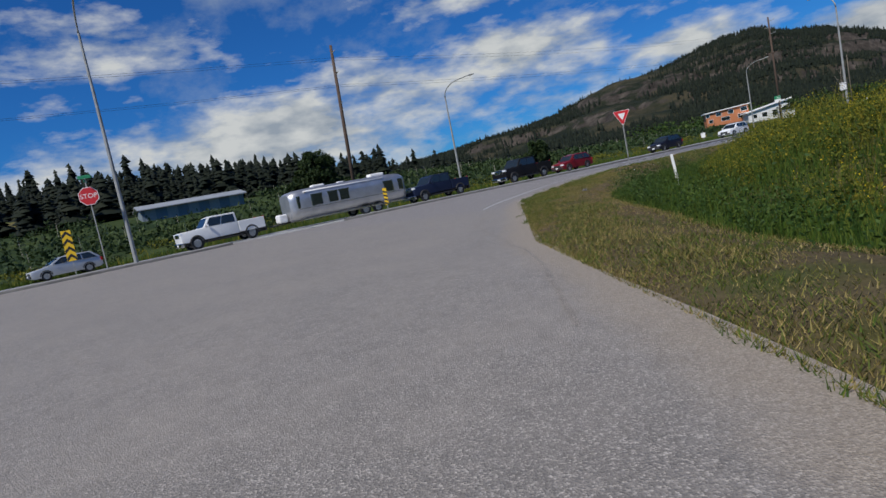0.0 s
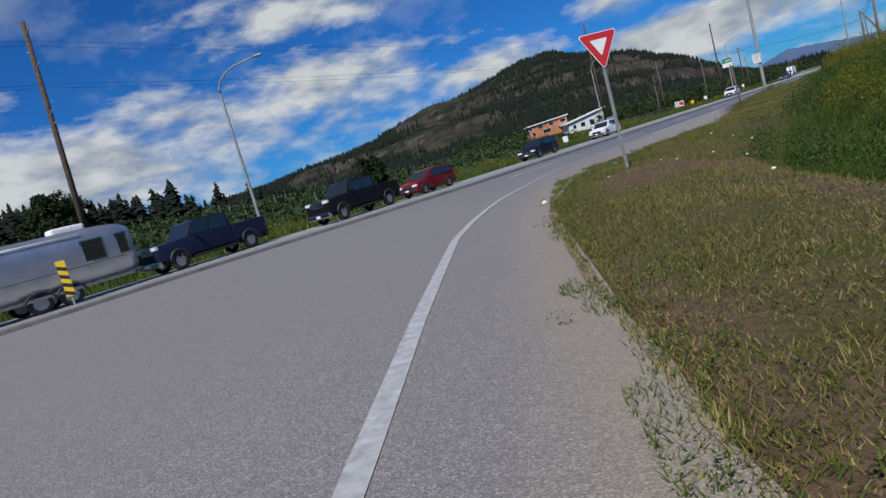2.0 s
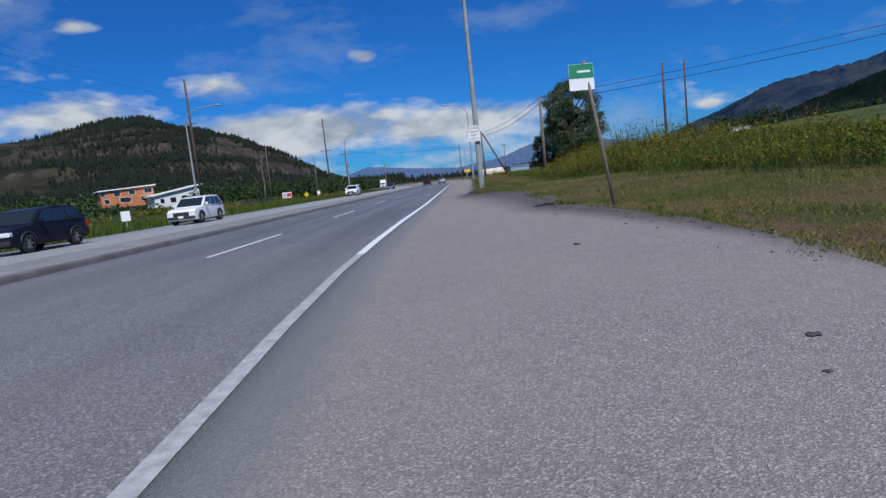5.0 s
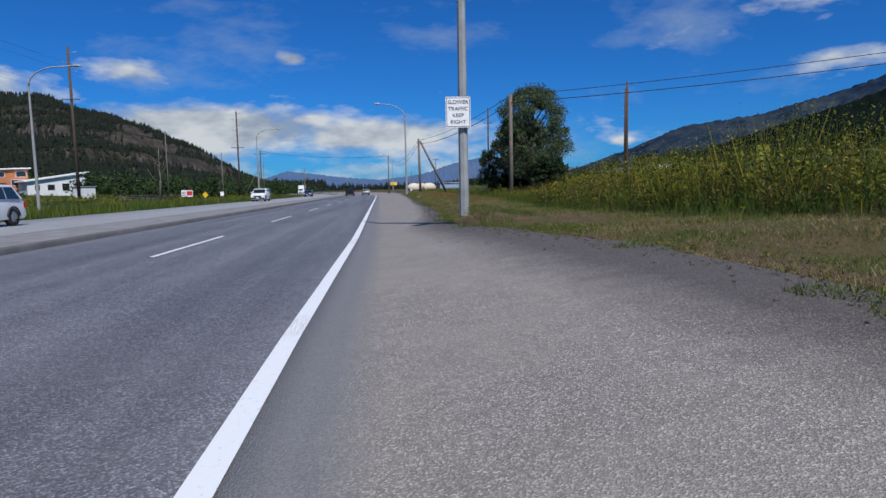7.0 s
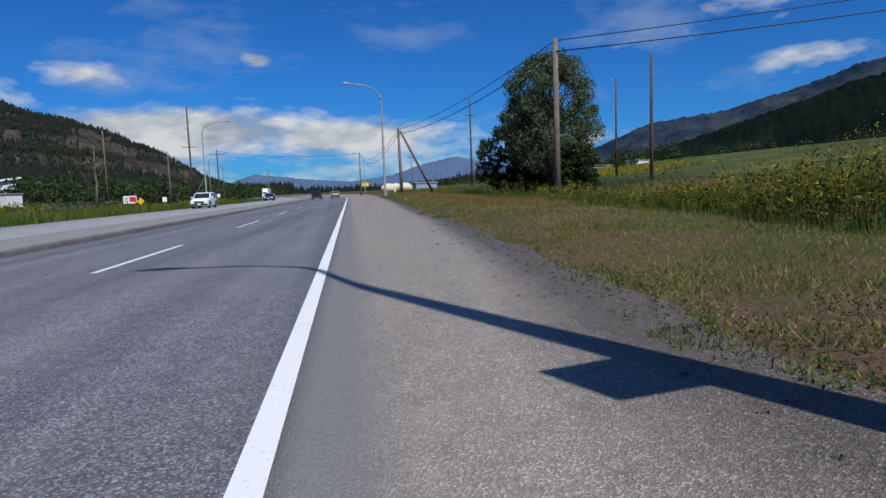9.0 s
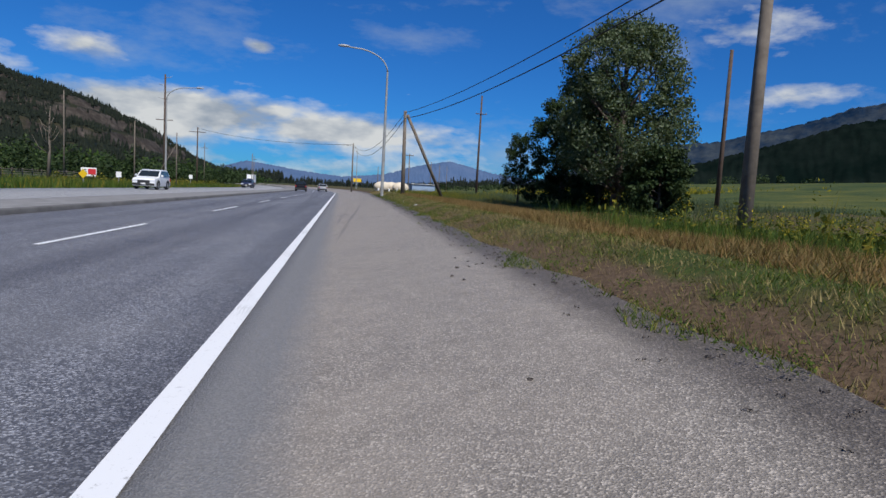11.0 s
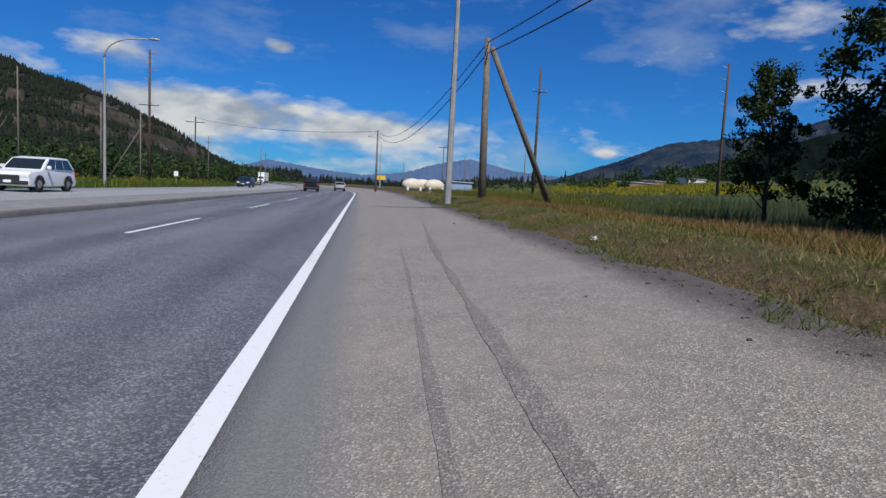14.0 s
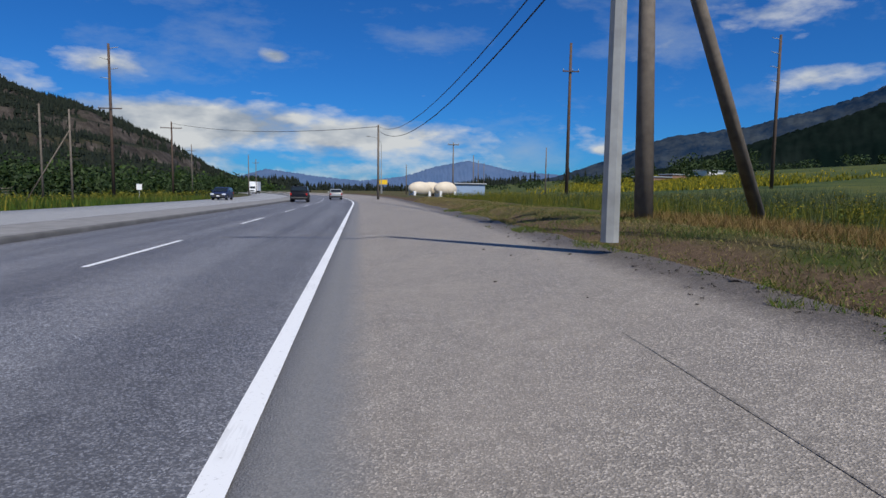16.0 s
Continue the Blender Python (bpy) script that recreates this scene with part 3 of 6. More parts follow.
def flatland(x, y):
    """The height of the ground, but for the hill."""
    x, y = np.asarray(x, float), np.asarray(y, float)
    e = edge(y)
    d = x - e
    ze = road_z(e, y)
    near = smooth01((14 - y) / 10)
    # a low verge along the first stretch, a weedy bank, then a shallow dip and a level field
    low = 0.10 * smooth01(d / 1.5) + 0.22 * smooth01((d - 1.5) / 5) + 0.12 * smooth01((d - 7) / 9)
    flat = 0.20 * smooth01(d / 3.5) + 0.42 * smooth01((d - 3.5) / 4) - 0.10 * smooth01((d - 9) / 8)
    k = smooth01((y + 20) / 10)
    bank = low * (1 - k) + flat * k - 1.15 * np.exp(-((d - 6.6) / 2.6) ** 2) * smooth01((-30 - y) / 8)
    dip = 0.30 * smooth01(d / 1.0) - 0.32 * smooth01((d - 2.2) / 4) + 0.9 * smooth01((d - 8) / 40)
    right = ze - 0.03 + 13.0 * smooth01((d + bend(y) - 26) / 190) + bank * near + dip * (1 - near) + 0.04 * wave(x, y, 1.7, 1) * smooth01(d / 2)
    right = right + 0.36 * np.exp(-((x - 3.1) ** 2 / 0.8 + (y - 0.2) ** 2 / 2.2)) + 0.7 * np.exp(-((x - 21) ** 2 / 20 + (y - 34) ** 2 / 50))
    lx = kerb_x(y) - 2.6 - 7.6
    g = lx - x
    left = -0.05 - 0.35 * smooth01(g / 5) + 0.045 * np.maximum(g - 24, 0) * np.exp(-np.maximum(g - 24, 0) / 500) + 0.05 * wave(x, y, 3, 2) * smooth01(g / 3)
    left = left + smooth01((110 - y) / 170) * (5.0 * smooth01((g - 34) / 70) + 15 * smooth01((g - 90) / 170))
    mid = np.minimum(road_z(x, y), road_z(e, y)) - 0.10
    return np.where(d > 0, right, np.where(g > 0, left, mid))


def land(x, y):
    """The height of the ground, the hill included."""
    x, y = np.asarray(x, float), np.asarray(y, float)
    return flatland(x, y) + hill_height(x, y)


def tall_from(y):
    """How far behind the pavement edge the unmown growth begins."""
    return np.interp(y, (-70, -58, -52, -46, -40, -34, -28, -18, -10, 15), (3.2, 3.5, 3.9, 4.3, 4.6, 4.7, 4.8, 4.4, 3.6, 3.4))


def graded(lo, a, b, hi, step, grow):
    v = list(np.arange(a, b + 1e-6, step))
    s, p = step, b
    while p < hi:
        s *= grow
        p += s
        v.append(min(p, hi))
    s, p = step, a
    while p > lo:
        s *= grow
        p -= s
        v.insert(0, max(p, lo))
    return np.array(sorted(set(np.round(v, 3))))


def grid_faces(nx, ny):
    i = np.arange(nx * ny).reshape(ny, nx)
    return np.stack([i[:-1, :-1], i[:-1, 1:], i[1:, 1:], i[1:, :-1]], -1).reshape(-1, 4)


def build_ground():
    gx = graded(-4300, -20, 26, 4300, 0.55, 1.09)
    gy = graded(-2500, -72, 80, 4300, 0.9, 1.07)
    X, Y = np.meshgrid(gx, gy)
    v = np.stack([X, Y, flatland(X, Y) - 1.5 * (hill_height(X, Y) > 1)], -1).reshape(-1, 3)
    ob = tri_soup("ground", v, grid_faces(len(gx), len(gy)), M_GROUND)
    ob.data.polygons.foreach_set("use_smooth", [True] * len(ob.data.polygons))
    soil = np.maximum(np.maximum(np.clip(1 - (X - edge(Y)) / 0.9, 0, 1) * (X > -6), 0.95 * np.exp(-((X - 8.2) ** 2 / 3.5 + (Y + 41.0) ** 2 / 6))), np.maximum(1.2 * np.exp(-((X - 3.4) ** 2 / 3 + (Y - 0.3) ** 2 / 6)), 0.45 * np.exp(-((X - 4.6) ** 2 / 4 + (Y + 1.6) ** 2 / 5))))
    belt = 0.62 * np.exp(-((X - edge(Y) - tall_from(Y) + 0.7) / 0.75) ** 2) * smooth01((-36 - Y) / 6)
    at = ob.data.attributes.new("fray", "FLOAT", "POINT")
    at.data.foreach_set("value", np.maximum(soil, belt).astype(np.float32).ravel())
    return tagged(ob, "grassy roadside verge and open valley fields up to forested hills", "ground", kind="structure")


ground = build_ground()


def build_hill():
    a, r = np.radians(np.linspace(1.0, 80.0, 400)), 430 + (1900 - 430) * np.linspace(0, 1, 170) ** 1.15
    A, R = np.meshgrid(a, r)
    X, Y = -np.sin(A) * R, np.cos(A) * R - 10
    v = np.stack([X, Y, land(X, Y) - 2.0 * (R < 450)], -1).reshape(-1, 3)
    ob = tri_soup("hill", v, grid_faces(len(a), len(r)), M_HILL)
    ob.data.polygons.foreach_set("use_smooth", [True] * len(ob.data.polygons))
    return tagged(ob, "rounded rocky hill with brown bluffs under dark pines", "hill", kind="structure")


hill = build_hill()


def strip(name, ys, xs_of, n, material, lift, label, category, kind="structure", skirt=0.0):
    """A road-like sheet across from xs_of(y)[0] to xs_of(y)[1], with a turned-down rim."""
    ys = np.asarray(ys, float)
    a, b = xs_of(ys)
    s = 1 - (1 - np.linspace(0, 1, n)) ** (2.6 if skirt else 1.0)
    X = a[:, None] + (b - a)[:, None] * s
    Y = np.repeat(ys[:, None], n, 1)
    Z = road_z(X, Y) + lift
    if skirt:
        X, Y = np.c_[X[:, :1] - 0.02, X, X[:, -1:] + 0.02], np.c_[Y[:, :1], Y, Y[:, -1:]]
        Z = np.c_[Z[:, :1] - skirt, Z, Z[:, -1:] - skirt]
    ob = tri_soup(name, np.stack([X, Y, Z], -1).reshape(-1, 3), grid_faces(X.shape[1], len(ys)), material)
    if skirt:
        reach = np.interp(ys, (-60, -45, -34, -26, -18, -8, 0, 6, 20, 60), (1.2, 0.3, 0.25, 0.3, 1.2, 2.4, 1.9, 1.0, 0.8, 1.0))[:, None]
        at = ob.data.attributes.new("fray", "FLOAT", "POINT")
        at.data.foreach_set("value", (np.clip(1 - (edge(Y) - X) / reach, 0, 1) * smooth01((Y + 27) / 8)).astype(np.float32).ravel())
        at = ob.data.attributes.new("sand", "FLOAT", "POINT")
        at.data.foreach_set("value", (np.clip(1 - (edge(Y) - X) / 1.5, 0, 1) * smooth01((-27 - Y) / 8) * (X > -5)).astype(np.float32).ravel())
        dust = np.clip((X - line_x(Y) - 0.2) / 0.6, 0, 1)
        at = ob.data.attributes.new("dust", "FLOAT", "POINT")
        at.data.foreach_set("value", (1 + (dust - 1) * smooth01((Y + 44) / 16)).astype(np.float32).ravel())
    return tagged(ob, label, category, kind=kind)


YS = np.concatenate([np.arange(-130, -76, 3.0), np.arange(-76, 90, 0.7), np.arange(90, 420, 5.0)])
jag = np.random.RandomState(3).uniform(-0.09, 0.09, len(YS))


def line_x(y):
    """The right-hand rim of the chip-sealed lanes, just past the edge line."""
    return np.interp(y, LINE_Y, LINE_X) + 0.06 + bend(y)


strip("oncoming_road", YS, lambda y: (kerb_x(y) - 2.6 - 7.6, kerb_x(y) - 2.5), 6, M_FAR_LANE, 0.0, "pale worn asphalt of the oncoming lanes", "road", skirt=0.12)
YL = YS[YS > -57]
lanes = strip("road", YL, lambda y: (kerb_x(y) - 0.1, line_x(y)), 24, M_LANE, 0.0, "grey chip-sealed highway lanes with worn wheel paths", "road", skirt=0.0)
shoulder = strip("shoulder", YL, lambda y: (line_x(y), edge(y) + np.interp(y, YS, jag)), 44, M_SHOULDER, 0.0, "dusty tan-grey gravelled asphalt shoulder with a ragged edge", "shoulder", skirt=0.12)
YJ = YS[YS <= -56.3]
junction = strip("junction_road", YJ, lambda y: (kerb_x(y) - 2.6, edge(y) + np.interp(y, YS, jag)), 40, M_JUNCTION, 0.0, "worn pale grey asphalt of the side road junction", "road", skirt=0.12)

# ---------- road markings and median ----------
def ribbon(name, pts, width, material, label, lift=0.006):
    p = np.array(pts, float)
    d = np.gradient(p, axis=0)
    nrm = np.stack([d[:, 1], -d[:, 0]], -1) / np.maximum(np.hypot(d[:, 0], d[:, 1])[:, None], 1e-6)
    w = np.broadcast_to(np.asarray(width, float), len(p))[:, None] / 2
    a, b = p - nrm * w, p + nrm * w
    v = np.concatenate([np.c_[a, road_z(a[:, 0], a[:, 1]) + lift], np.c_[b, road_z(b[:, 0], b[:, 1]) + lift]])
    n = len(p)
    f = [(i, n + i, n + i + 1, i + 1) for i in range(n - 1)]
    return tagged(raw(name, v, f, material), label, "road marking", kind="structure")


ly = np.arange(-56.05, -17.9, 0.5)
ribbon("slip_lane_line", np.c_[np.interp(ly, LINE_Y, LINE_X), ly], np.interp(ly, (-56, -52, -40, -20), (0.09, 0.165, 0.135, 0.13)), M_PAINT_WORN, "faded white line curving from the slip lane to the highway edge")
ey = np.concatenate([np.arange(-18.04, 0, 0.5), np.arange(0, 400, 1.5)])
ribbon("edge_line", np.c_[np.interp(ey, LINE_Y, LINE_X) + bend(ey), ey], 0.15, M_PAINT, "solid white painted edge line with worn patches")
for k in range(-3, 24):
    y0 = 9.5 + 12.65 * k
    dy = np.linspace(y0, y0 + 5.2, 7)
    tagged(ribbon("lane_dash", np.c_[-3.65 + bend(dy), dy], 0.11, M_PAINT, "white painted lane dash"), group="lane dashes")
for k, (my, mx) in enumerate((((29, 34, 36.5, 41, 47), (0.72, 0.86, 0.97, 1.18, 1.42)), ((24, 34, 37, 45, 52, 55), (0.75, 1.24, 1.45, 1.84, 2.35, 2.5)))):
    ty = np.arange(my[0], my[-1], 0.12)
    rr = np.random.RandomState(60 + k)
    rough_w = np.convolve(rr.uniform(-1, 1, len(ty) + 8), np.ones(9) / 9, "valid")
    tx = np.interp(ty, my, mx) + 0.015 * rough_w
    fade = np.clip((ty - my[0]) / 3, 0, 1) * np.clip((my[-1] - ty) / 12, 0, 1)
    ribbon("tyre_mark", np.c_[tx, ty], np.clip((0.10 + 0.16 * rough_w) * fade, 0, 0.17), M_TYRE_MARK, "faint broken dark tyre mark on the shoulder", 0.004)
for k, (cx0, cy0) in enumerate((((19.6, 20.6, 21.55, 22.27, 22.92, 23.7, 25.0, 27.2), (-60.9, -61.5, -62.05, -62.47, -62.9, -63.3, -64.2, -66.0)), ((16.2, 17.5, 18.6, 19.6), (-58.2, -59.2, -60.3, -60.9)))):
    cs = np.linspace(0, len(cx0) - 1, 60)
    wob = np.random.RandomState(90 + k).uniform(-0.025, 0.025, 60)
    ribbon("crack_and_shadow_line", np.c_[np.interp(cs, range(len(cx0)), cx0) + wob, np.interp(cs, range(len(cy0)), cy0) - wob], 0.03 + np.abs(wob), M_TYRE_MARK, "dark crack in the worn junction asphalt", 0.004)
# Pole shadow over the shoulder, laid on as a dark strip.
ribbon("crack_and_shadow_line", np.c_[np.linspace(4.0, -3.0, 8), 66 + 1.2 * np.sin(np.linspace(0, 3, 8))], 0.05, M_TYRE_MARK, "pole shadow drawn as a dark line across the shoulder", 0.003)


def median(y0, y1, label, nose):
    ys = np.arange(y0, y1, 1.5)
    a = kerb_x(ys)
    taper = np.ones(len(ys))
    if nose:
        taper = smooth01(np.minimum((ys - y0) / 2.5 + 0.15, (y1 - ys) / 2.0 + 0.1) if y1 < 0 else (ys - y0) / 3 + 0.15)
    c, h = a - 1.25, 1.25 * taper
    prof = [(h, -0.05), (h, 0.11), (h - 0.03, 0.14), (h - 0.16, 0.145), (-h + 0.16, 0.145), (-h + 0.03, 0.14), (-h, 0.11), (-h, -0.05)]
    X = np.stack([c + p for p, _ in prof], 1)
    Z = np.stack([np.full(len(ys), z) for _, z in prof], 1)
    Y = np.repeat(ys[:, None], len(prof), 1)
    root = thing("median" if y0 > -52 else "traffic_island", pose(0, 0, 0), label, "median", kind="structure")
    V = np.stack([X, Y, Z], -1)
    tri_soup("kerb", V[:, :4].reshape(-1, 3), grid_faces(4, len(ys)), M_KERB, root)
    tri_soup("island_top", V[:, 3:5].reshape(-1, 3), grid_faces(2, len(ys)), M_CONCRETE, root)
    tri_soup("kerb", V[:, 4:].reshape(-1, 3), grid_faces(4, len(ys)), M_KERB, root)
    return root


median(-50, 400, "raised grey concrete median with a kerb along the highway", True)
median(-72, -57.5, "raised concrete traffic island at the junction", True)


# ---------- poles, lamps and signs ----------
def on_land(x, y, sink=0.15):
    return float(land(x, y)) - sink


def street_lamp(x, y, top, reach, heading, base_r=0.11, label="tall galvanised street lamp with a curved arm", base=None):
    z = on_land(x, y) if base is None else base
    root = thing("street_lamp", pose(x, y, z, 0, 0, heading), label, "street lamp", "street lamps")
    h = top - z
    part("pole", tube([(0, 0, 0.0), (0, 0, 0.45 * h), (0, 0, h - 1.6)], [base_r, base_r * 0.8, base_r * 0.55], 8, False), M_GALV, root)
    arc = [(reach * (1 - math.cos(a)) * 0.55, 0, h - 1.6 + 1.5 * math.sin(a)) for a in (math.pi / 2 * k / 7 for k in range(8))]
    arc.append((reach * 0.8, 0, h - 0.02))
    part("arm", tube(arc, [base_r * 0.55] + [base_r * 0.42] * 7 + [base_r * 0.38], 10), M_GALV, root)
    bm = bmesh.new()
    bmesh.ops.create_uvsphere(bm, u_segments=14, v_segments=8, radius=0.5, matrix=Matrix.Translation((reach * 0.8 + 0.3, 0, h - 0.02)) @ Matrix.Diagonal((0.85, 0.32, 0.2, 1)))
    part("lamp_head", bm, M_GREY_PAINT, root, "grey cobra-head luminaire")
    return root


def wood_pole(x, y, top, r=0.14, arms=(), lean=(0, 0), material=None, label="weathered wooden utility pole", category="utility pole", brackets=()):
    z = on_land(x, y, 0.3)
    h = top - z
    root = thing("utility_pole", pose(x, y, z), label, category, "utility poles")
    part("pole", tube([(0, 0, 0), (lean[0] * 0.5, lean[1] * 0.5, h * 0.5), (lean[0], lean[1], h)], [r, r * 0.85, r * 0.68], 12), material or M_POLE_WOOD, root)
    for za, half in arms:
        f = za / h
        part("crossarm", boxed(-half + lean[0] * f, half + lean[0] * f, -0.07 - r, 0.05 - r, za - 0.07, za + 0.07, 0.01), material or M_POLE_WOOD, root)
        for sx in (-1, 0.25, 1):
            part("insulator", tube([(half * 0.93 * sx + lean[0] * f, -r, za + 0.07), (half * 0.93 * sx + lean[0] * f, -r, za + 0.3)], [0.05, 0.035], 8), M_GREY_PAINT, root)
    for f, sx in brackets:
        bx, bz = lean[0] * f, h * f
        part("bracket", tube([(bx, lean[1] * f, bz), (bx + sx, lean[1] * f, bz + 0.25)], [0.06, 0.045], 6), M_GREY_PAINT, root, "short insulator bracket")
    return root


street_lamp(2.7, 0.0, 12.3, -3.0, 0, 0.125, "tall grey street lamp pole on a mound of bare earth", base=0.5)
street_lamp(3.85, 57.6, 11.3, -4.4, 0, 0.125, base=0.62)
street_lamp(-26.8, 37.0, 11.5, 4.2, 0, 0.13)
street_lamp(-26.0, -27.9, 12.4, 4.2, 25, 0.14)
street_lamp(-10.6, -64.2, 15.5, 3.2, 0, 0.13, base=0.1)
street_lamp(-18.6, 84.5, 11.2, 4.0, 0, 0.12)
w_pole = wood_pole(-21.5, 100.5, 7.2, 0.09, label="short wooden pole with a slanting brace on the far verge")
part("brace", tube([(-3.2, -1.0, 0.3), (0, 0, 6.4)], [0.05, 0.045], 8), M_POLE_WOOD, w_pole, "slanting brace")
street_lamp(4.6, 165, 11.5, -3.4, 0, 0.1)

wood_pole(9.1, 23.6, 7.1, 0.15, label="short weathered wooden pole carrying two cables")
wood_pole(45.0, 6.0, 9.6, 0.15)
a_pole = wood_pole(5.7, 60.4, 7.4, 0.17, lean=(-0.1, 0.2), label="stout weathered pole braced by a slanting timber")
part("brace", tube([(3.4, 1.6, 0.3), (0.1, 0.25, 6.6)], [0.14, 0.12], 10), M_POLE_WOOD, a_pole, "slanting timber brace")
wood_pole(2.7, 120, 8.8, 0.15)
wood_pole(-55.9, 105.8, 28.6, 0.30, arms=((27.2 * 0.70, 1.7),), brackets=((0.96, 1.6), (0.90, -1.5), (0.84, 1.5)), material=M_POLE_BROWN, label="very tall wooden transmission pole with crossarms")
wood_pole(-34.6, 143, 21.5, 0.24, arms=((13.2, 1.6),), brackets=((0.97, 1.3), (0.90, -1.2), (0.84, 1.2), (0.78, -1.2)), material=M_POLE_BROWN, label="tall brown wooden transmission pole with crossarms")
wood_pole(-34.3, 170, 13.7, 0.2, arms=((13.2, 1.9),), material=M_POLE_BROWN, label="brown wooden pole with one crossarm")
wood_pole(-40.0, -34.6, 21.0, 0.26, arms=(), lean=(0, 1.0), brackets=((0.95, 0.9), (0.89, -0.9), (0.83, 0.9), (0.66, 0.7), (0.62, 0.7)), material=M_POLE_BROWN, label="tall brown wooden transmission pole with staggered insulator brackets")
wood_pole(30.7, 56.5, 13.6, 0.19, material=M_POLE_BROWN)
wood_pole(25.2, 120, 18.9, 0.22, arms=((15.2, 1.0),), material=M_POLE_BROWN)
wood_pole(63.6, 135.7, 25.6, 0.28, brackets=((0.97, -1.4), (0.88, -1.4), (0.79, -1.4), (0.70, -1.2)), material=M_POLE_BROWN)
for px, py, ph in ((-40, 205, 12), (-33, 120, 10), (-47, 128, 15), (-24, 190, 9), (16, 150, 9.5), (32, 150, 9), (27, 190, 10), (36, 230, 11), (44, 260, 12), (12, 200, 8), (-29, 230, 10)):
    wood_pole(px, py, ph, 0.13, arms=((ph * 0.93, 0.9),) if px in (16, -29, -40) else ())


def cable(name, a, b, sag, r=0.018):
    pts = [tuple(Vector(a).lerp(Vector(b), k / 14) - Vector((0, 0, sag * 4 * (k / 14) * (1 - k / 14)))) for k in range(15)]
    return tagged(part(name, tube(pts, r, 5), M_WIRE), "black overhead cable slung between poles", "cable", "overhead cables")


cable("overhead_cable", (9.1, 23.6, 7.0), (5.6, 60.6, 7.25), 0.5, 0.02)
cable("overhead_cable", (9.1, 23.5, 6.55), (5.6, 60.5, 6.8), 0.6, 0.024)
cable("overhead_cable", (45, 6, 9.5), (9.1, 23.6, 7.0), 0.45, 0.02)
cable("overhead_cable", (45, 6, 9.0), (9.1, 23.5, 6.55), 0.55, 0.024)
cable("overhead_cable", (5.6, 60.6, 7.25), (2.7, 120, 8.6), 1.9, 0.02)
cable("overhead_cable", (5.6, 60.5, 6.8), (2.7, 120, 8.2), 2.2, 0.024)
cable("overhead_cable", (2.7, 120, 8.6), (-34.3, 170, 13.4), 1.0, 0.03)
for dz, dx in ((0.92, -1.9), (0.92, 1.9), (0.76, -1.9), (0.76, 1.9)):
    cable("overhead_cable", (-55.9 + dx, 105.8, 27.2 * dz), (-40 + dx * 0.3, -33.6, 21 * dz), 1.5, 0.012)
    cable("overhead_cable", (-40 + dx * 0.3, -33.6, 21 * dz), (-35, -160, 22 * dz), 1.5, 0.012)


def post(root, h, x=0.0, y=0.0, w=0.03, material=None, base=0.0):
    return part("post", boxed(x - w, x + w, y - w, y + w, base, h, 0.004), material or M_GALV, root)


# SLOWER TRAFFIC KEEP RIGHT on the lamp pole
s = thing("traffic_sign", pose(2.56, -0.19, 3.0, 0, 0, -2), "white rectangular regulatory sign with four lines of black capitals", "road sign")
part("sign_panel", plate([(-0.3, -0.365), (0.3, -0.365), (0.3, 0.365), (-0.3, 0.365)], -0.006, 0.006), M_WHITE, s)
for k, word in enumerate(("SLOWER", "TRAFFIC", "KEEP", "RIGHT")):
    lettering("lettering", word, 0.128, pose(0, -0.012, 0.235 - 0.157 * k, 90, 0, 0), M_BLACK, s)
rim = bmesh.new()
for sd in (-1, 1):
    box(rim, sd * 0.277 - 0.006, sd * 0.277 + 0.006, -0.009, -0.0062, -0.344, 0.344)
    box(rim, -0.27, 0.27, -0.009, -0.0062, sd * 0.338 - 0.006, sd * 0.338 + 0.006)
part("border", rim, M_BLACK, s, "thin black border line")
part("bracket", boxed(-0.06, 0.3, 0.006, 0.05, 0.2, 0.24), M_GALV, s)
part("bracket", boxed(-0.06, 0.3, 0.006, 0.05, -0.24, -0.2), M_GALV, s)

# yield sign
s = thing("yield_sign", pose(6.85, -39.65, on_land(6.85, -39.65, 0.1), 0, 0, 50), "red and white triangular yield sign on a perforated steel post", "road sign")
post(s, 3.3)
hole = part("punched_hole", boxed(-0.011, 0.011, -0.0315, -0.0302, 0.22, 0.242), M_BLACK, s)
for k in range(1, 60):
    h = new("punched_hole", hole.data)
    h.parent, h.location = s, (0, 0, 0.051 * k)
tri = lambda r: [(0, -r), (r * 0.866, r * 0.5), (-r * 0.866, r * 0.5)]
def rounded_tri(r, c):
    out = []
    for k, (x, z) in enumerate(tri(r)):
        a0 = -math.pi / 2 + 2 * math.pi / 3 * k
        for j in range(-2, 3):
            a = a0 + j * math.pi / 6
            out.append((x * (1 - c / r * 1.6) + c * math.cos(a), z * (1 - c / r * 1.6) + c * math.sin(a)))
    return out
part("sign_panel", plate([(x, z + 3.05) for x, z in rounded_tri(0.56, 0.05)], -0.05, -0.04), M_WHITE, s, "white-edged triangular panel")
part("red_border", plate([(x, z + 3.05) for x, z in rounded_tri(0.53, 0.045)], -0.053, -0.0505), M_RED, s, "red triangular band")
part("white_centre", plate([(x, z + 3.05) for x, z in rounded_tri(0.25, 0.02)], -0.056, -0.0535), M_WHITE, s, "white centre triangle")

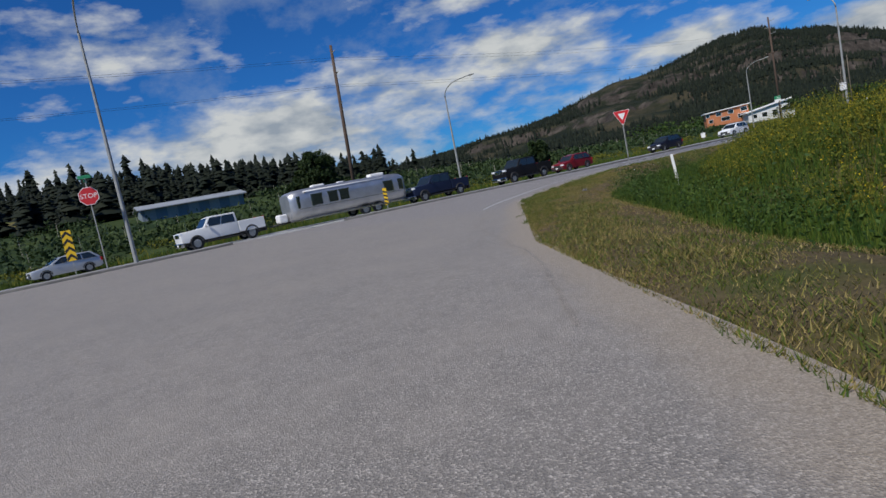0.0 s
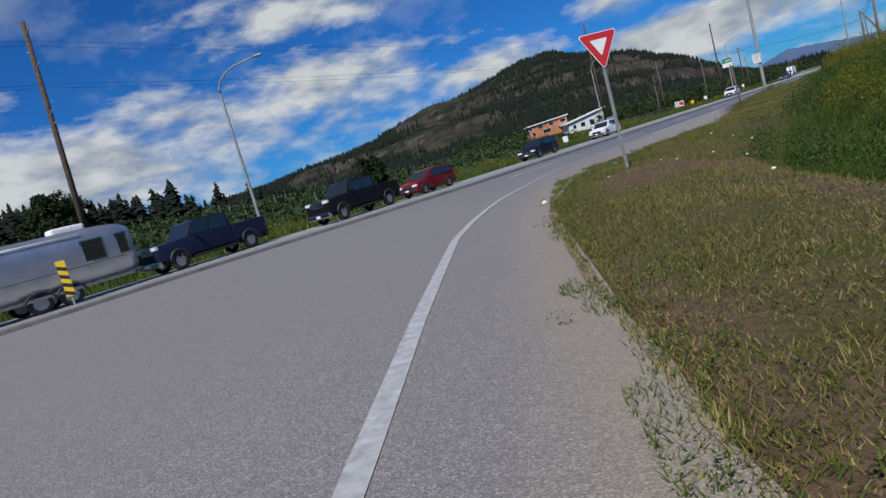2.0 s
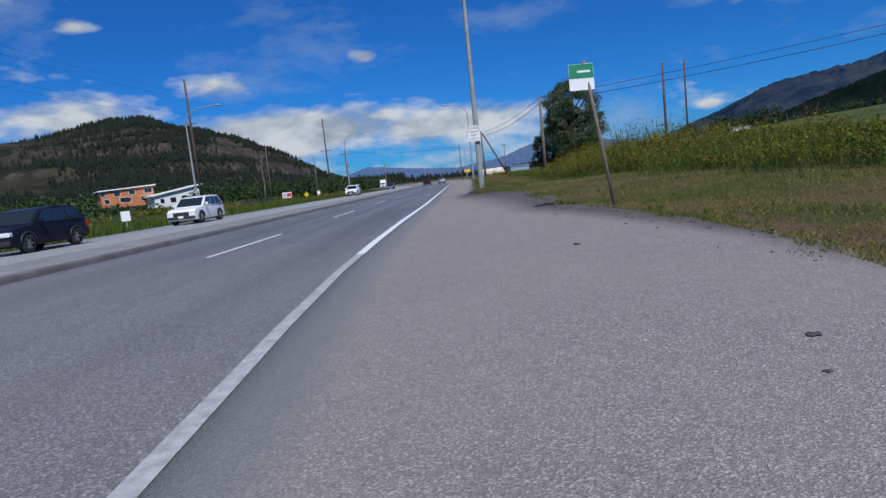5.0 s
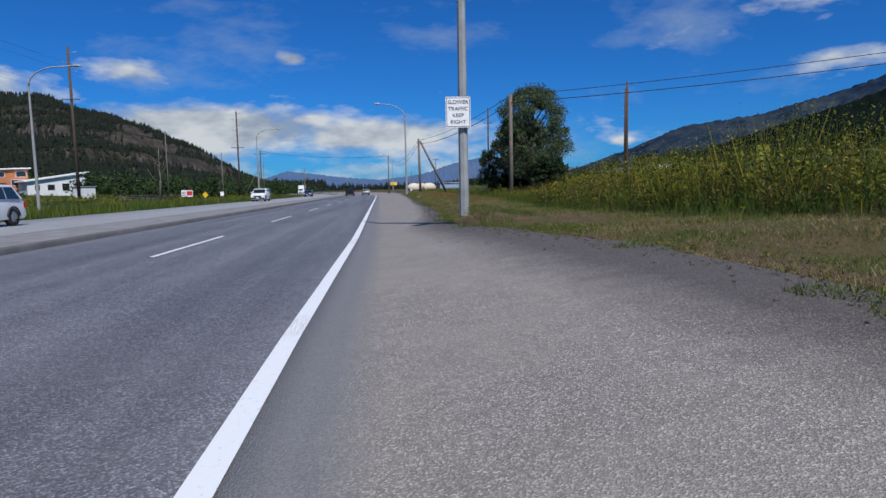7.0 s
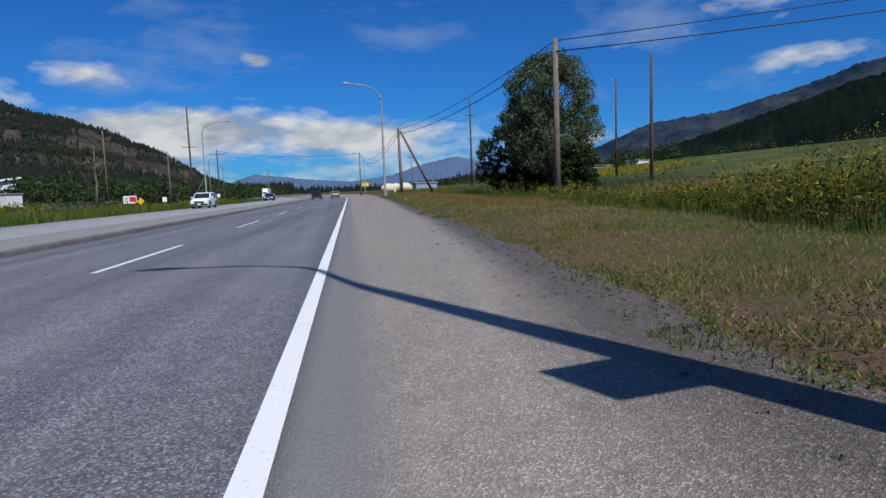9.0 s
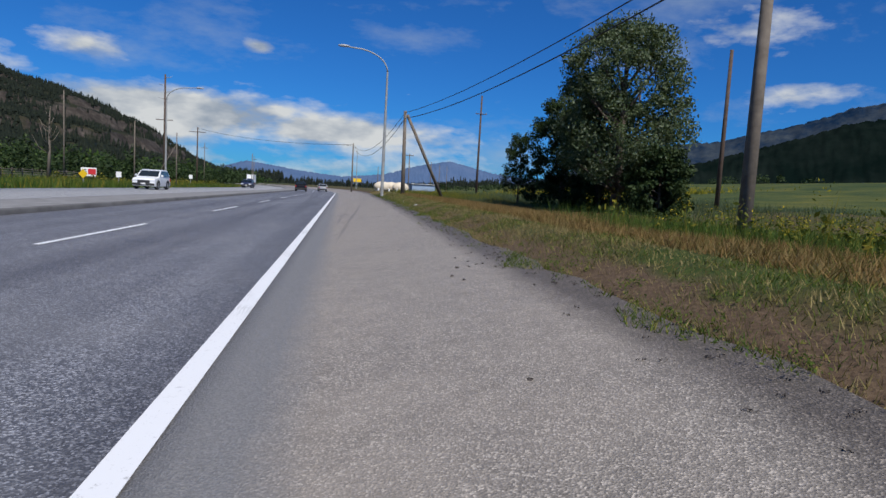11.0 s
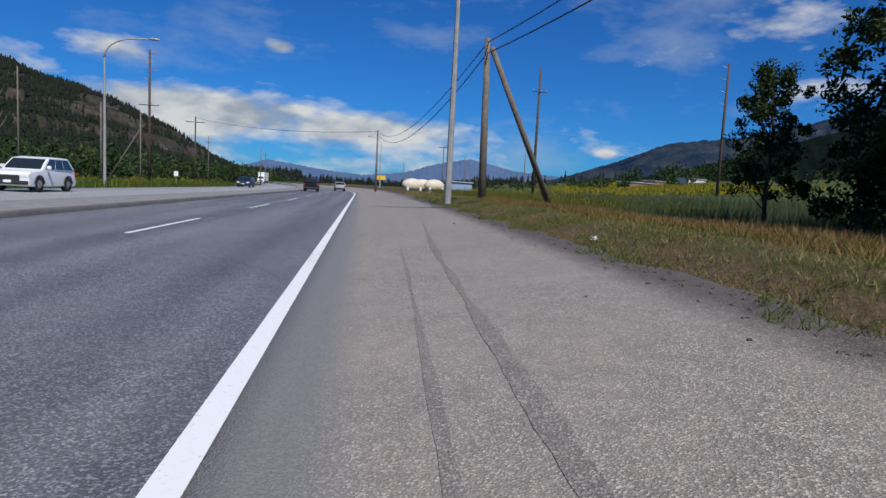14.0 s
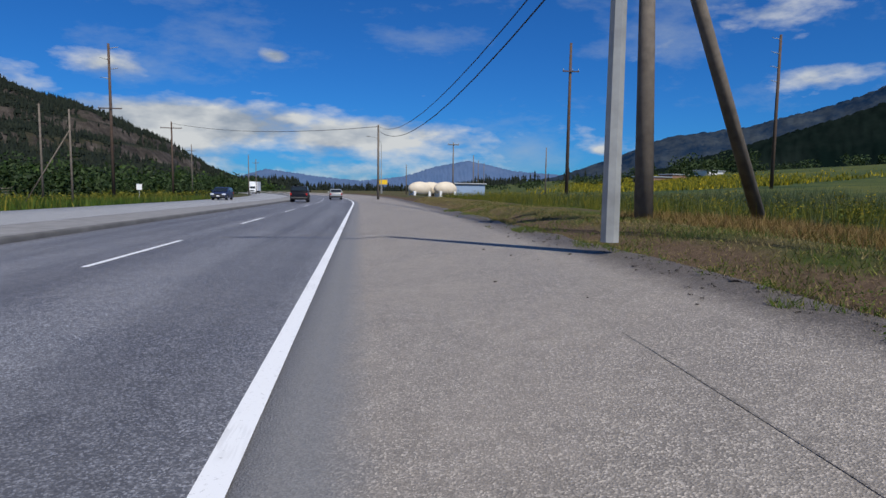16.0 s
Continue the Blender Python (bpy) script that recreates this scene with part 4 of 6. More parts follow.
# stop sign with street name blades, chevron marker on the traffic island
s = thing("stop_sign", pose(-10.3, -65.8, 0.1, 0, 0, 75), "red octagonal stop sign with street name blades on a steel post", "road sign")
post(s, 5.45)
octo = lambda r: [(r * math.cos(math.pi / 8 + k * math.pi / 4), r * math.sin(math.pi / 8 + k * math.pi / 4)) for k in range(8)]
part("sign_panel", plate([(x, z + 4.4) for x, z in octo(0.56)], -0.06, -0.045), M_WHITE, s, "white-edged octagon")
part("red_face", plate([(x, z + 4.4) for x, z in octo(0.525)], -0.063, -0.0605), M_RED, s, "red octagon face")
lettering("lettering", "STOP", 0.38, pose(0, -0.066, 4.4, 90, 0, 0), M_WHITE, s)
part("name_blade", boxed(-0.34, 0.34, -0.02, 0.0, 5.42, 5.62, 0.01), M_GREEN, s, "dark green street name blade")
part("name_blade", boxed(-0.02, 0.0, -0.34, 0.34, 5.2, 5.4, 0.01), M_GREEN, s, "dark green street name blade")

s = thing("chevron_marker", pose(-10.1, -67.4, 0.1, 0, 0, 80), "yellow and black chevron object marker on the island", "road sign")
s.scale = (0.78, 0.78, 0.92)
post(s, 1.2)
part("sign_panel", plate([(-0.32, 1.0), (0.32, 1.0), (0.32, 2.9), (-0.32, 2.9)], -0.05, -0.04), M_YELLOW, s)
for k in range(4):
    z = 1.1 + 0.47 * k
    part("chevron", plate([(-0.31, z - 0.1), (0, z + 0.16), (0.31, z - 0.1), (0.31, z + 0.1), (0, z + 0.36), (-0.31, z + 0.1)], -0.053, -0.0505), M_BLACK, s)

s = thing("object_marker", pose(-11.4, -46.0, 0.14, 0, 0, 60), "narrow yellow and black striped object marker on the median", "road sign")
post(s, 1.0)
part("sign_panel", plate([(-0.15, 0.35), (0.15, 0.35), (0.15, 1.65), (-0.15, 1.65)], -0.05, -0.04), M_YELLOW, s)
for k in range(4):
    z = 0.45 + 0.3 * k
    part("stripe", plate([(-0.15, z), (0.15, z - 0.12), (0.15, z + 0.02), (-0.15, z + 0.14)], -0.053, -0.0505), M_BLACK, s)

# small green and white sign on a leaning post
s = thing("roadside_sign", pose(4.5, -16.7, on_land(4.5, -16.7, 0.1), 0, 0, 8), "faded green and white panel on a leaning wooden post", "road sign")
part("post", tube([(0, 0, 0), (-0.22, 0.5, 2.85)], [0.033, 0.03], 8), M_POLE_WOOD, s)
part("sign_panel", plate([(-0.56, 2.3), (-0.08, 2.3), (-0.08, 2.78), (-0.56, 2.78)], 0.40, 0.41), M_WHITE, s)
part("green_band", plate([(-0.555, 2.52), (-0.085, 2.52), (-0.085, 2.775), (-0.555, 2.775)], 0.395, 0.3985), M_GREEN, s, "green upper half")
bm = bmesh.new()
box(bm, -0.4, -0.15, 0.391, 0.3935, 2.62, 2.66)
part("lettering_bar", bm, M_WHITE, s)
s = thing("utility_marker", pose(11.0, 0.7, on_land(11.0, 0.7, 0.25), 0, 0, -8), "yellow-green warning board on a post among the weeds", "marker sign")
post(s, 1.6, material=M_YELLOW)
part("sign_panel", plate([(-0.18, 1.15), (0.18, 1.15), (0.18, 1.6), (-0.18, 1.6)], -0.045, -0.035), plain("faded_yellow_green", (0.26, 0.27, 0.03), 0.6), s)
bm = bmesh.new()
for k in range(3):
    box(bm, -0.13, 0.13, -0.048, -0.0455, 1.16 + 0.13 * k, 1.2 + 0.13 * k)
part("lettering_bar", bm, M_BLACK, s)
s = thing("marker_post", pose(15.4, -47.6, on_land(15.4, -47.6, 0.1), 4, -4, 20), "white delineator post in tall grass", "marker post")
part("post", boxed(-0.055, 0.055, -0.012, 0.012, 0, 1.45, 0.008), M_WHITE, s)

s = thing("warning_sign", pose(-26.5, 83, on_land(-26.5, 83), 0, 0, -10), "small yellow diamond warning sign on a post in the far verge", "road sign")
post(s, 1.7)
part("sign_panel", plate([(0, 1.0), (0.5, 1.5), (0, 2.0), (-0.5, 1.5)], -0.05, -0.035), M_YELLOW, s)

# ---------- vegetation ----------
RNG = np.random.RandomState(11)


def blades(name, x, y, h, width, material, label, category="grass", lean=0.35, rng=RNG, base=None, lift=0.0):
    """Many thin two-triangle blades or stalks as one mesh."""
    n = len(x)
    z = (land(x, y) if base is None else base) - 0.02 + lift
    a = rng.uniform(0, 2 * np.pi, n)
    b = rng.uniform(0, 2 * np.pi, n)
    w = width * rng.uniform(0.6, 1.4, n)
    dx, dy = np.cos(a) * w / 2, np.sin(a) * w / 2
    l = h * lean * rng.uniform(0.1, 1.0, n)
    lx, ly = np.cos(b) * l, np.sin(b) * l
    p0 = np.stack([x - dx, y - dy, z], -1)
    p1 = np.stack([x + dx, y + dy, z], -1)
    p2 = np.stack([x + lx * 0.50 + dx * 0.7, y + ly * 0.50 + dy * 0.7, z + h * 0.55], -1)
    p4 = np.stack([x + lx, y + ly, z + h], -1)
    v = np.stack([p0, p1, p2, p4], 1).reshape(-1, 3)
    i = np.arange(n)[:, None] * 4
    f = np.concatenate([i + [0, 1, 2], i + [0, 2, 3]], 1).reshape(-1, 3)
    return tagged(tri_soup(name, v, f, material), label, category, kind="stuff")


def leaf_cloud(rng, centres, radii, per, size):
    """Vertices and triangles of small tilted leaf quads scattered in ellipsoids."""
    c = np.repeat(centres, per, 0)
    r = np.repeat(radii, per, 0)
    n = len(c)
    d = rng.normal(size=(n, 3))
    d /= np.linalg.norm(d, axis=1)[:, None]
    p = c + d * r * (rng.uniform(0, 1, (n, 1)) ** 0.45)
    u = rng.normal(size=(n, 3))
    u /= np.linalg.norm(u, axis=1)[:, None]
    w = np.cross(u, rng.normal(size=(n, 3)))
    w /= np.linalg.norm(w, axis=1)[:, None]
    s = size * rng.uniform(0.6, 1.4, (n, 1))
    v = np.stack([p - u * s, p + w * s * 0.45, p + u * s, p - w * s * 0.45], 1).reshape(-1, 3)
    i = np.arange(n)[:, None] * 4
    return v, (i + [0, 1, 2, 3]).reshape(-1, 4)


def tree(x, y, h, spread, seed, leaf, material, label, trunk_r=0.16, base=0.12, n=130, per=120, name="tree", widest=None):
    rng = np.random.RandomState(seed)
    z = on_land(x, y, 0.2)
    root = thing(name, pose(x, y, z), label, "tree")
    stem = [(0, 0, 0), (0.1 * spread * rng.normal() * 0.3, 0.05, h * 0.35), (0.1, 0.1, h * 0.62), (0.05, 0.2, h * 0.85)]
    part("trunk", tube(stem, [trunk_r, trunk_r * 0.75, trunk_r * 0.45, trunk_r * 0.15], 9), M_BARK, root)
    cs, rs = [], []
    for k in range(n):
        t = base + (1 - base) * (k + rng.uniform()) / n
        wide = spread * (0.30 + 0.70 * math.sin(math.pi * min(1, (t * 0.80 + 0.16))) ** 0.8) * rng.uniform(0.3, 1.15)
        if widest:
            u = (t - widest) / (1 - widest) if t > widest else (widest - t) / (widest - base + 0.12)
            wide = spread * 1.3 * math.sqrt(max(0.02, 1 - u * u)) * rng.uniform(0.25, 1.0) ** 0.6
        a = rng.uniform(0, 2 * math.pi)
        c = (math.cos(a) * wide * 0.72, math.sin(a) * wide * 0.72, h * t)
        cs.append(c)
        q = spread * rng.uniform(0.10, 0.27)
        rs.append((q, q, q * 0.8))
        if k % 9 == 0:
            zb = h * max(0.12, t - 0.22)
            part("limb", tube([(0.05, 0.05, zb), (c[0] * 0.55, c[1] * 0.55, zb + (c[2] - zb) * 0.55), c], [trunk_r * 0.4, trunk_r * 0.22, trunk_r * 0.06], 6), M_BARK, root)
    v, f = leaf_cloud(rng, np.array(cs), np.array(rs), per, leaf)
    tri_soup("crown", v, f, material, root)
    return root


def conifer_arrays(rng, n_layers=6, sides=5):
    v, f = [], []
    for k in range(n_layers):
        z0 = 0.08 + 0.82 * k / n_layers
        z1 = z0 + (1.9 / n_layers) * (1 - 0.45 * k / n_layers)
        r = (0.20 * (1 - k / n_layers) ** 0.8 + 0.03) * rng.uniform(0.65, 1.2)
        b = len(v)
        for j in range(sides):
            a = 2 * np.pi * j / sides + k
            q = r * rng.uniform(0.45, 1.3)
            v.append((q * np.cos(a), q * np.sin(a), z0 + rng.uniform(-0.02, 0.02)))
        v.append((rng.uniform(-0.01, 0.01), rng.uniform(-0.01, 0.01), min(z1, 1.0)))
        for j in range(sides):
            f.append((b + j, b + (j + 1) % sides, b + sides))
    return np.array(v), np.array(f)


def forest(name, x, y, h, label, seed, material=None, slim=1.0, detail=(6, 5)):
    """A wood of conifers in one mesh."""
    rng = np.random.RandomState(seed)
    kinds = [conifer_arrays(rng, *detail) for _ in range(6)]
    z = land(x, y) - 0.5
    vs, fs, b = [], [], 0
    for k in range(len(x)):
        v, f = kinds[k % 6]
        a = rng.uniform(0, 6.28)
        c, s = math.cos(a), math.sin(a)
        w = v * np.array([h[k] * slim, h[k] * slim, h[k]])
        vs.append(np.c_[w[:, 0] * c - w[:, 1] * s + x[k], w[:, 0] * s + w[:, 1] * c + y[k], w[:, 2] + z[k]])
        fs.append(f + b)
        b += len(v)
    return tagged(tri_soup(name, np.concatenate(vs), np.concatenate(fs), material or M_CONIFER), label, "trees", kind="stuff")


def clump_field(name, x, y, w, h, label, seed, material, per=16, leaf=0.5):
    """Bushy rows and thickets far off, as one mesh of leaf clumps."""
    rng = np.random.RandomState(seed)
    c = np.stack([x, y, land(x, y) + h * 0.5], -1)
    r = np.stack([w, w, h * 0.55], -1)
    v, f = leaf_cloud(rng, c, r, per, leaf)
    return tagged(tri_soup(name, v, f, material), label, "shrubs", kind="stuff")


def polar(rng, n, az0, az1, r0, r1):
    a = np.radians(rng.uniform(az0, az1, n))
    r = np.sqrt(rng.uniform(r0 ** 2, r1 ** 2, n))
    return -np.sin(a) * r, np.cos(a) * r - 10


# conifers over the hill, thinner on its rocky lower face
fx, fy = polar(RNG, 34000, 5, 62, 560, 1620)
fa = np.degrees(np.arctan2(-fx, fy + 10))
cover = 0.35 + 0.75 * fractal(fx, fy, 110, 3, 141) - 0.9 * np.exp(-((fa - 39) / 4.0) ** 2) - 0.35 * np.exp(-((np.hypot(fx, fy) - 900) / 110) ** 2) * (fa < 26) + 0.35 * smooth01((hill_height(fx, fy) - 90) / 60)
keep = cover > RNG.uniform(-0.25, 0.75, len(fx))
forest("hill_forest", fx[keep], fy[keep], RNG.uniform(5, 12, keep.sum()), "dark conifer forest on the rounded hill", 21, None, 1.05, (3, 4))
fx, fy = polar(RNG, 1500, 5, 46, 440, 620)
keep = fractal(fx, fy, 90, 2, 151) > -0.25
forest("hill_foot_forest", fx[keep], fy[keep], RNG.uniform(5, 11, keep.sum()), "dark trees along the foot of the hill", 25, None, 1.5, (4, 5))
fx, fy = polar(RNG, 1700, 47, 112, 215, 440)
keep = fractal(fx, fy, 60, 2, 161) + 0.5 * (np.degrees(np.arctan2(-fx, fy + 10)) > 62) > RNG.uniform(-0.1, 0.9, len(fx))
forest("ridge_forest", fx[keep], fy[keep], 4 + 13 * RNG.uniform(0, 1, keep.sum()) ** 1.8, "scattered dark pines along the low ridge", 22, None, 1.1, (11, 7))
fx, fy = polar(RNG, 520, 72, 118, 128, 215)
keep = fractal(fx, fy, 40, 2, 171) > -0.35
forest("shed_wood", fx[keep], fy[keep], 4 + 9 * RNG.uniform(0, 1, keep.sum()) ** 1.6, "dense dark pines behind the long shed", 26, None, 1.2, (11, 7))
fx, fy = polar(RNG, 1300, -14, 7, 520, 1100)
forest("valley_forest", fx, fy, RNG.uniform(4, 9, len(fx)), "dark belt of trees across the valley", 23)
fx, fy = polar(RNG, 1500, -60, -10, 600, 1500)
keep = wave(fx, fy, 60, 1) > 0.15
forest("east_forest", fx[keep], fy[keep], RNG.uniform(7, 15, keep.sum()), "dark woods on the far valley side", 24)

# orchards in rows beyond the oncoming lanes
rows = []
for k in range(24):
    ox = -60 - 4.6 * k
    oy = np.arange(-90 + 2 * k, 330, 2.2)
    rows.append(np.c_[np.full(len(oy), ox) + RNG.uniform(-0.4, 0.4, len(oy)), oy])
orch = np.concatenate(rows)
ok = ~((orch[:, 0] < -72) & (orch[:, 1] > 128) & (orch[:, 1] < 215)) & ~((orch[:, 0] > -86) & (orch[:, 1] > 95)) & ~((orch[:, 0] < -90) & (orch[:, 1] > -58) & (orch[:, 1] < -22)) & (RNG.uniform(0, 1, len(orch)) < 0.93)
orch = orch[ok]
clump_field("orchard", orch[:, 0], orch[:, 1], np.full(len(orch), 1.15), RNG.uniform(1.5, 2.7, len(orch)), "rows of green fruit trees in an orchard", 31, M_ORCHARD, 15, 0.42)
stakes = orch[::9]
blades("orchard_stakes", stakes[:, 0], stakes[:, 1], np.full(len(stakes), 3.0), 0.16, M_STAKE, "pale wooden stakes standing among the fruit trees", "stakes", lean=0.02)
bx, by = RNG.uniform(-60, -46, 150), RNG.uniform(-90, 120, 150)
clump_field("orchard_brush", bx, by, RNG.uniform(0.9, 2.0, 150), RNG.uniform(0.5, 1.4, 150), "yellow-green brush along the orchard edge", 36, M_YELLOW_WEED, 60, 0.2)
# thicket and broadleaf trees along the foot of the hill
bx, by = RNG.uniform(-170, -46, 420), RNG.uniform(180, 420, 420)
clump_field("hill_foot_thicket", bx, by, RNG.uniform(3, 6, 420), RNG.uniform(3, 8, 420), "mixed green thicket at the foot of the hill", 32, M_SHRUB, 60, 0.7)
bx, by = RNG.uniform(-75, -40, 300), RNG.uniform(132, 330, 300)
keep = np.abs(bx + 55) > 4
clump_field("roadside_thicket", bx[keep], by[keep], RNG.uniform(1.5, 3.2, keep.sum()), RNG.uniform(3, 8, keep.sum()), "dark green bushes and small trees behind the verge", 33, M_LEAF, 90, 0.42)
bx, by = RNG.uniform(-42, -28, 70), RNG.uniform(100, 260, 70)
clump_field("yellow_brush", bx + bend(by), by, RNG.uniform(0.8, 1.8, 70), RNG.uniform(0.6, 1.6, 70), "yellow-green brush along the far verge", 35, M_YELLOW_WEED, 70, 0.2)
bx, by = RNG.uniform(-75, -38, 60), RNG.uniform(-75, -10, 60)
clump_field("ditch_bushes", bx, by, RNG.uniform(0.8, 1.8, 60), RNG.uniform(0.5, 1.5, 60), "low green bushes beyond the ditch", 34, M_LEAF, 90, 0.22)

# the trees beside the shoulder and behind the trailer
tree(15.5, 43.0, 10.2, 3.9, 5, 0.09, M_WILLOW, "large grey-green willow with a ragged crown beside the field", 0.3, 0.22, 230, 200, widest=0.58)
tree(14.7, 49.0, 6.9, 3.0, 6, 0.09, M_LEAF, "dense dark green bushy tree with branches to the ground", 0.18, 0.10, 170, 150)
tree(16.2, 46.8, 7.4, 2.8, 8, 0.10, M_LEAF, "dark green broadleaf tree under the willow", 0.2, 0.08, 150, 170)
tree(16.4, 40.2, 3.4, 2.2, 10, 0.11, M_LEAF, "low dark green bush at the foot of the willow", 0.1, 0.04, 90, 150)
tree(12.8, 52.3, 5.0, 1.5, 9, 0.06, M_LEAF, "slender young tree with an airy bright green crown", 0.07, 0.24, 110, 95)
for x, y, h, w, sd in ((-72, -26, 9.5, 4.5, 41), (-79, -21, 8.5, 4, 42), (-65, -33, 5, 2.5, 43), (-33, -9, 5, 2.4, 46)):
    tree(x, y, h, w, sd, 0.24, M_LEAF, "broad dark green tree beyond the highway", 0.25, 0.08, 110, 110)

bx, by = RNG.uniform(128, 172, 26), RNG.uniform(285, 325, 26)
clump_field("farm_trees", bx, by, RNG.uniform(3, 6, 26), RNG.uniform(5, 10, 26), "dark broadleaf trees round a far farm", 37, M_LEAF, 160, 0.6)
bx, by = RNG.uniform(60, 230, 60), RNG.uniform(240, 420, 60)
clump_field("field_hedges", bx, by, RNG.uniform(2, 5, 60), RNG.uniform(2, 4.5, 60), "scattered dark hedges at the far side of the field", 38, M_LEAF, 90, 0.6)

# verges: mown straw, green clumps, tall yellow weeds
def scatter(n, y0, y1, d0, d1, rng=RNG, power=1.0):
    y = rng.uniform(y0, y1, n)
    d = d0 + (d1 - d0) * rng.uniform(0, 1, n) ** power
    return edge(y) + d, y


def short_grass(name, x, y, h, width, material, label, rng=RNG):
    """Short blades of one triangle each, lying over."""
    n = len(x)
    z = surface(x, y) - 0.004
    a, b = rng.uniform(0, 2 * np.pi, n), rng.uniform(0, 2 * np.pi, n)
    w = width * rng.uniform(0.6, 1.5, n) / 2
    l = h * rng.uniform(0.2, 1.1, n) + 0.006
    v = np.stack([np.stack([x - np.cos(a) * w, y - np.sin(a) * w, z], -1), np.stack([x + np.cos(a) * w, y + np.sin(a) * w, z], -1), np.stack([x + np.cos(b) * l, y + np.sin(b) * l, z + h], -1)], 1).reshape(-1, 3)
    f = np.arange(3 * n).reshape(-1, 3)
    return tagged(tri_soup(name, v, f, material), label, "grass", kind="stuff")


def surface(x, y):
    """The ground, or the pavement where it lies higher."""
    return np.where(x < edge(y), road_z(x, y), land(x, y))


def bare(x, y):
    """Trodden earth round the yield sign and the lamp mound."""
    return np.maximum(0.85 * np.exp(-((x - 8.2) ** 2 / 3 + (y + 41.0) ** 2 / 5.5)), np.maximum(np.exp(-((x - 3.4) ** 2 / 1.5 + (y - 0.3) ** 2 / 3)), 0.75 * np.exp(-((x - 4.6) ** 2 / 3 + (y + 1.6) ** 2 / 4))))


gx, gy = scatter(480000, -70, -14, -0.12, 6.0, power=1.25)
belt = 0.75 * np.exp(-((gx - edge(gy) - tall_from(gy) + 0.7) / 0.7) ** 2) * smooth01((-36 - gy) / 6)
keep = (np.maximum(bare(gx, gy), belt) < RNG.uniform(0.05, 0.95, len(gx))) & (wave(gx, gy, 0.7, 5) + 0.5 * wave(gx, gy, 2.6, 1) > RNG.uniform(-1.9, 0.2, len(gx)))
short_grass("mown_grass", gx[keep], gy[keep], RNG.uniform(0.012, 0.065, keep.sum()) * np.clip(0.8 + 0.5 * fractal(gx[keep], gy[keep], 0.7, 3, 301), 0.35, 1.5), 0.0085, M_DRY_GRASS, "short dry mown verge grass")
gx, gy = scatter(240000, -14, 95, 0.0, 4.4, power=1.2)
keep = (bare(gx, gy) < RNG.uniform(0.1, 1.1, len(gx))) & (gx - edge(gy) < 4.4 - 2.4 * smooth01((gy - 14) / 6))
short_grass("mown_grass", gx[keep], gy[keep], RNG.uniform(0.015, 0.09, keep.sum()) * np.clip(0.8 + 0.5 * fractal(gx[keep], gy[keep], 0.7, 3, 302), 0.35, 1.5), 0.0085, M_STRAW, "short straw-coloured verge grass")
gx, gy = scatter(330000, -72, 75, -0.4, 4.4, power=1.6)
gd = gx - edge(gy)
keep = (wave(gx, gy, 0.8, 3) + 0.5 * wave(gx, gy, 4, 5) + 0.4 * wave(gx, gy, 0.21, 7) + 0.9 * np.exp(-((gd - 0.5) / 0.6) ** 2) * (gy < -26) - 3.2 * np.clip(-gd, 0, 1) - 0.35 * (gy < -44) * (gd > 1.0) + 0.35 * np.exp(-((gy + 37) / 5) ** 2) * (gd < 3) > 0.10) & (bare(gx, gy) < 0.5)
short_grass("green_tufts", gx[keep], gy[keep], RNG.uniform(0.02, 0.10, keep.sum()) * np.interp(gy[keep], (-50, -38), (0.8, 1.0)), 0.0085, M_VERGE_GREEN, "green tufts and weeds along the ragged pavement edge")
# cut straw lying on the bare patches
gx, gy = np.concatenate([RNG.normal(8.6, 1.7, 16000), edge(ly_ := RNG.uniform(-64, -38, 16000)) + tall_from(ly_) - 0.7 + RNG.normal(0, 0.7, 16000)]), np.concatenate([RNG.normal(-41.0, 2.4, 16000), ly_])
keep = gx > edge(gy) + 0.6
short_grass("cut_straw", gx[keep], gy[keep], RNG.uniform(0.004, 0.028, keep.sum()), 0.008, M_RUST_STRAW, "cut brown straw lying on bare earth")
# weedy clumps at the frayed edge
n = 900
cy_ = np.concatenate([RNG.uniform(-60, 70, n - 110), RNG.normal(-3, 3.0, 110)])
cx_ = edge(cy_) + RNG.normal(0.12, 0.22, n)
lv, lf = leaf_cloud(RNG, np.stack([cx_, cy_, np.maximum(land(cx_, cy_), road_z(cx_, cy_)) + 0.05], -1), np.stack([RNG.uniform(0.04, 0.17, n), RNG.uniform(0.04, 0.17, n), RNG.uniform(0.03, 0.10, n)], -1), 36, 0.012)
tagged(tri_soup("edge_weeds", lv, lf, M_VERGE_GREEN), "low green weeds rooted in the frayed pavement edge", "weeds", kind="stuff")
n = 40
cy_ = RNG.normal(0.6, 1.6, n)
cx_ = 2.9 + RNG.uniform(-0.5, 1.6, n)
lv, lf = leaf_cloud(RNG, np.stack([cx_, cy_, land(cx_, cy_) + 0.07], -1), np.stack([np.full(n, 0.2), np.full(n, 0.2), np.full(n, 0.11)], -1), 150, 0.014)
tagged(tri_soup("mound_weeds", lv, lf, M_GREEN_GRASS), "green weeds on the dirt mound", "weeds", kind="stuff")
gx, gy = scatter(70000, -70, -16, 0.0, 6.5, power=1.2)
gx = gx + tall_from(gy)
rise = smooth01((gx - edge(gy) - tall_from(gy)) / 1.6)
blades("tall_grass", gx, gy, RNG.uniform(0.35, 0.95, len(gx)) * (0.2 + 0.8 * rise) * np.clip(0.72 + 0.30 * wave(gx, gy, 0.9, 3) + 0.2 * wave(gx, gy, 0.3, 6), 0.25, 1.15) * np.interp(gy, (-46, -34, -24), (1.0, 0.75, 0.55)), 0.014, M_GREEN_GRASS, "tall lush green grass on the bank", lean=0.4)
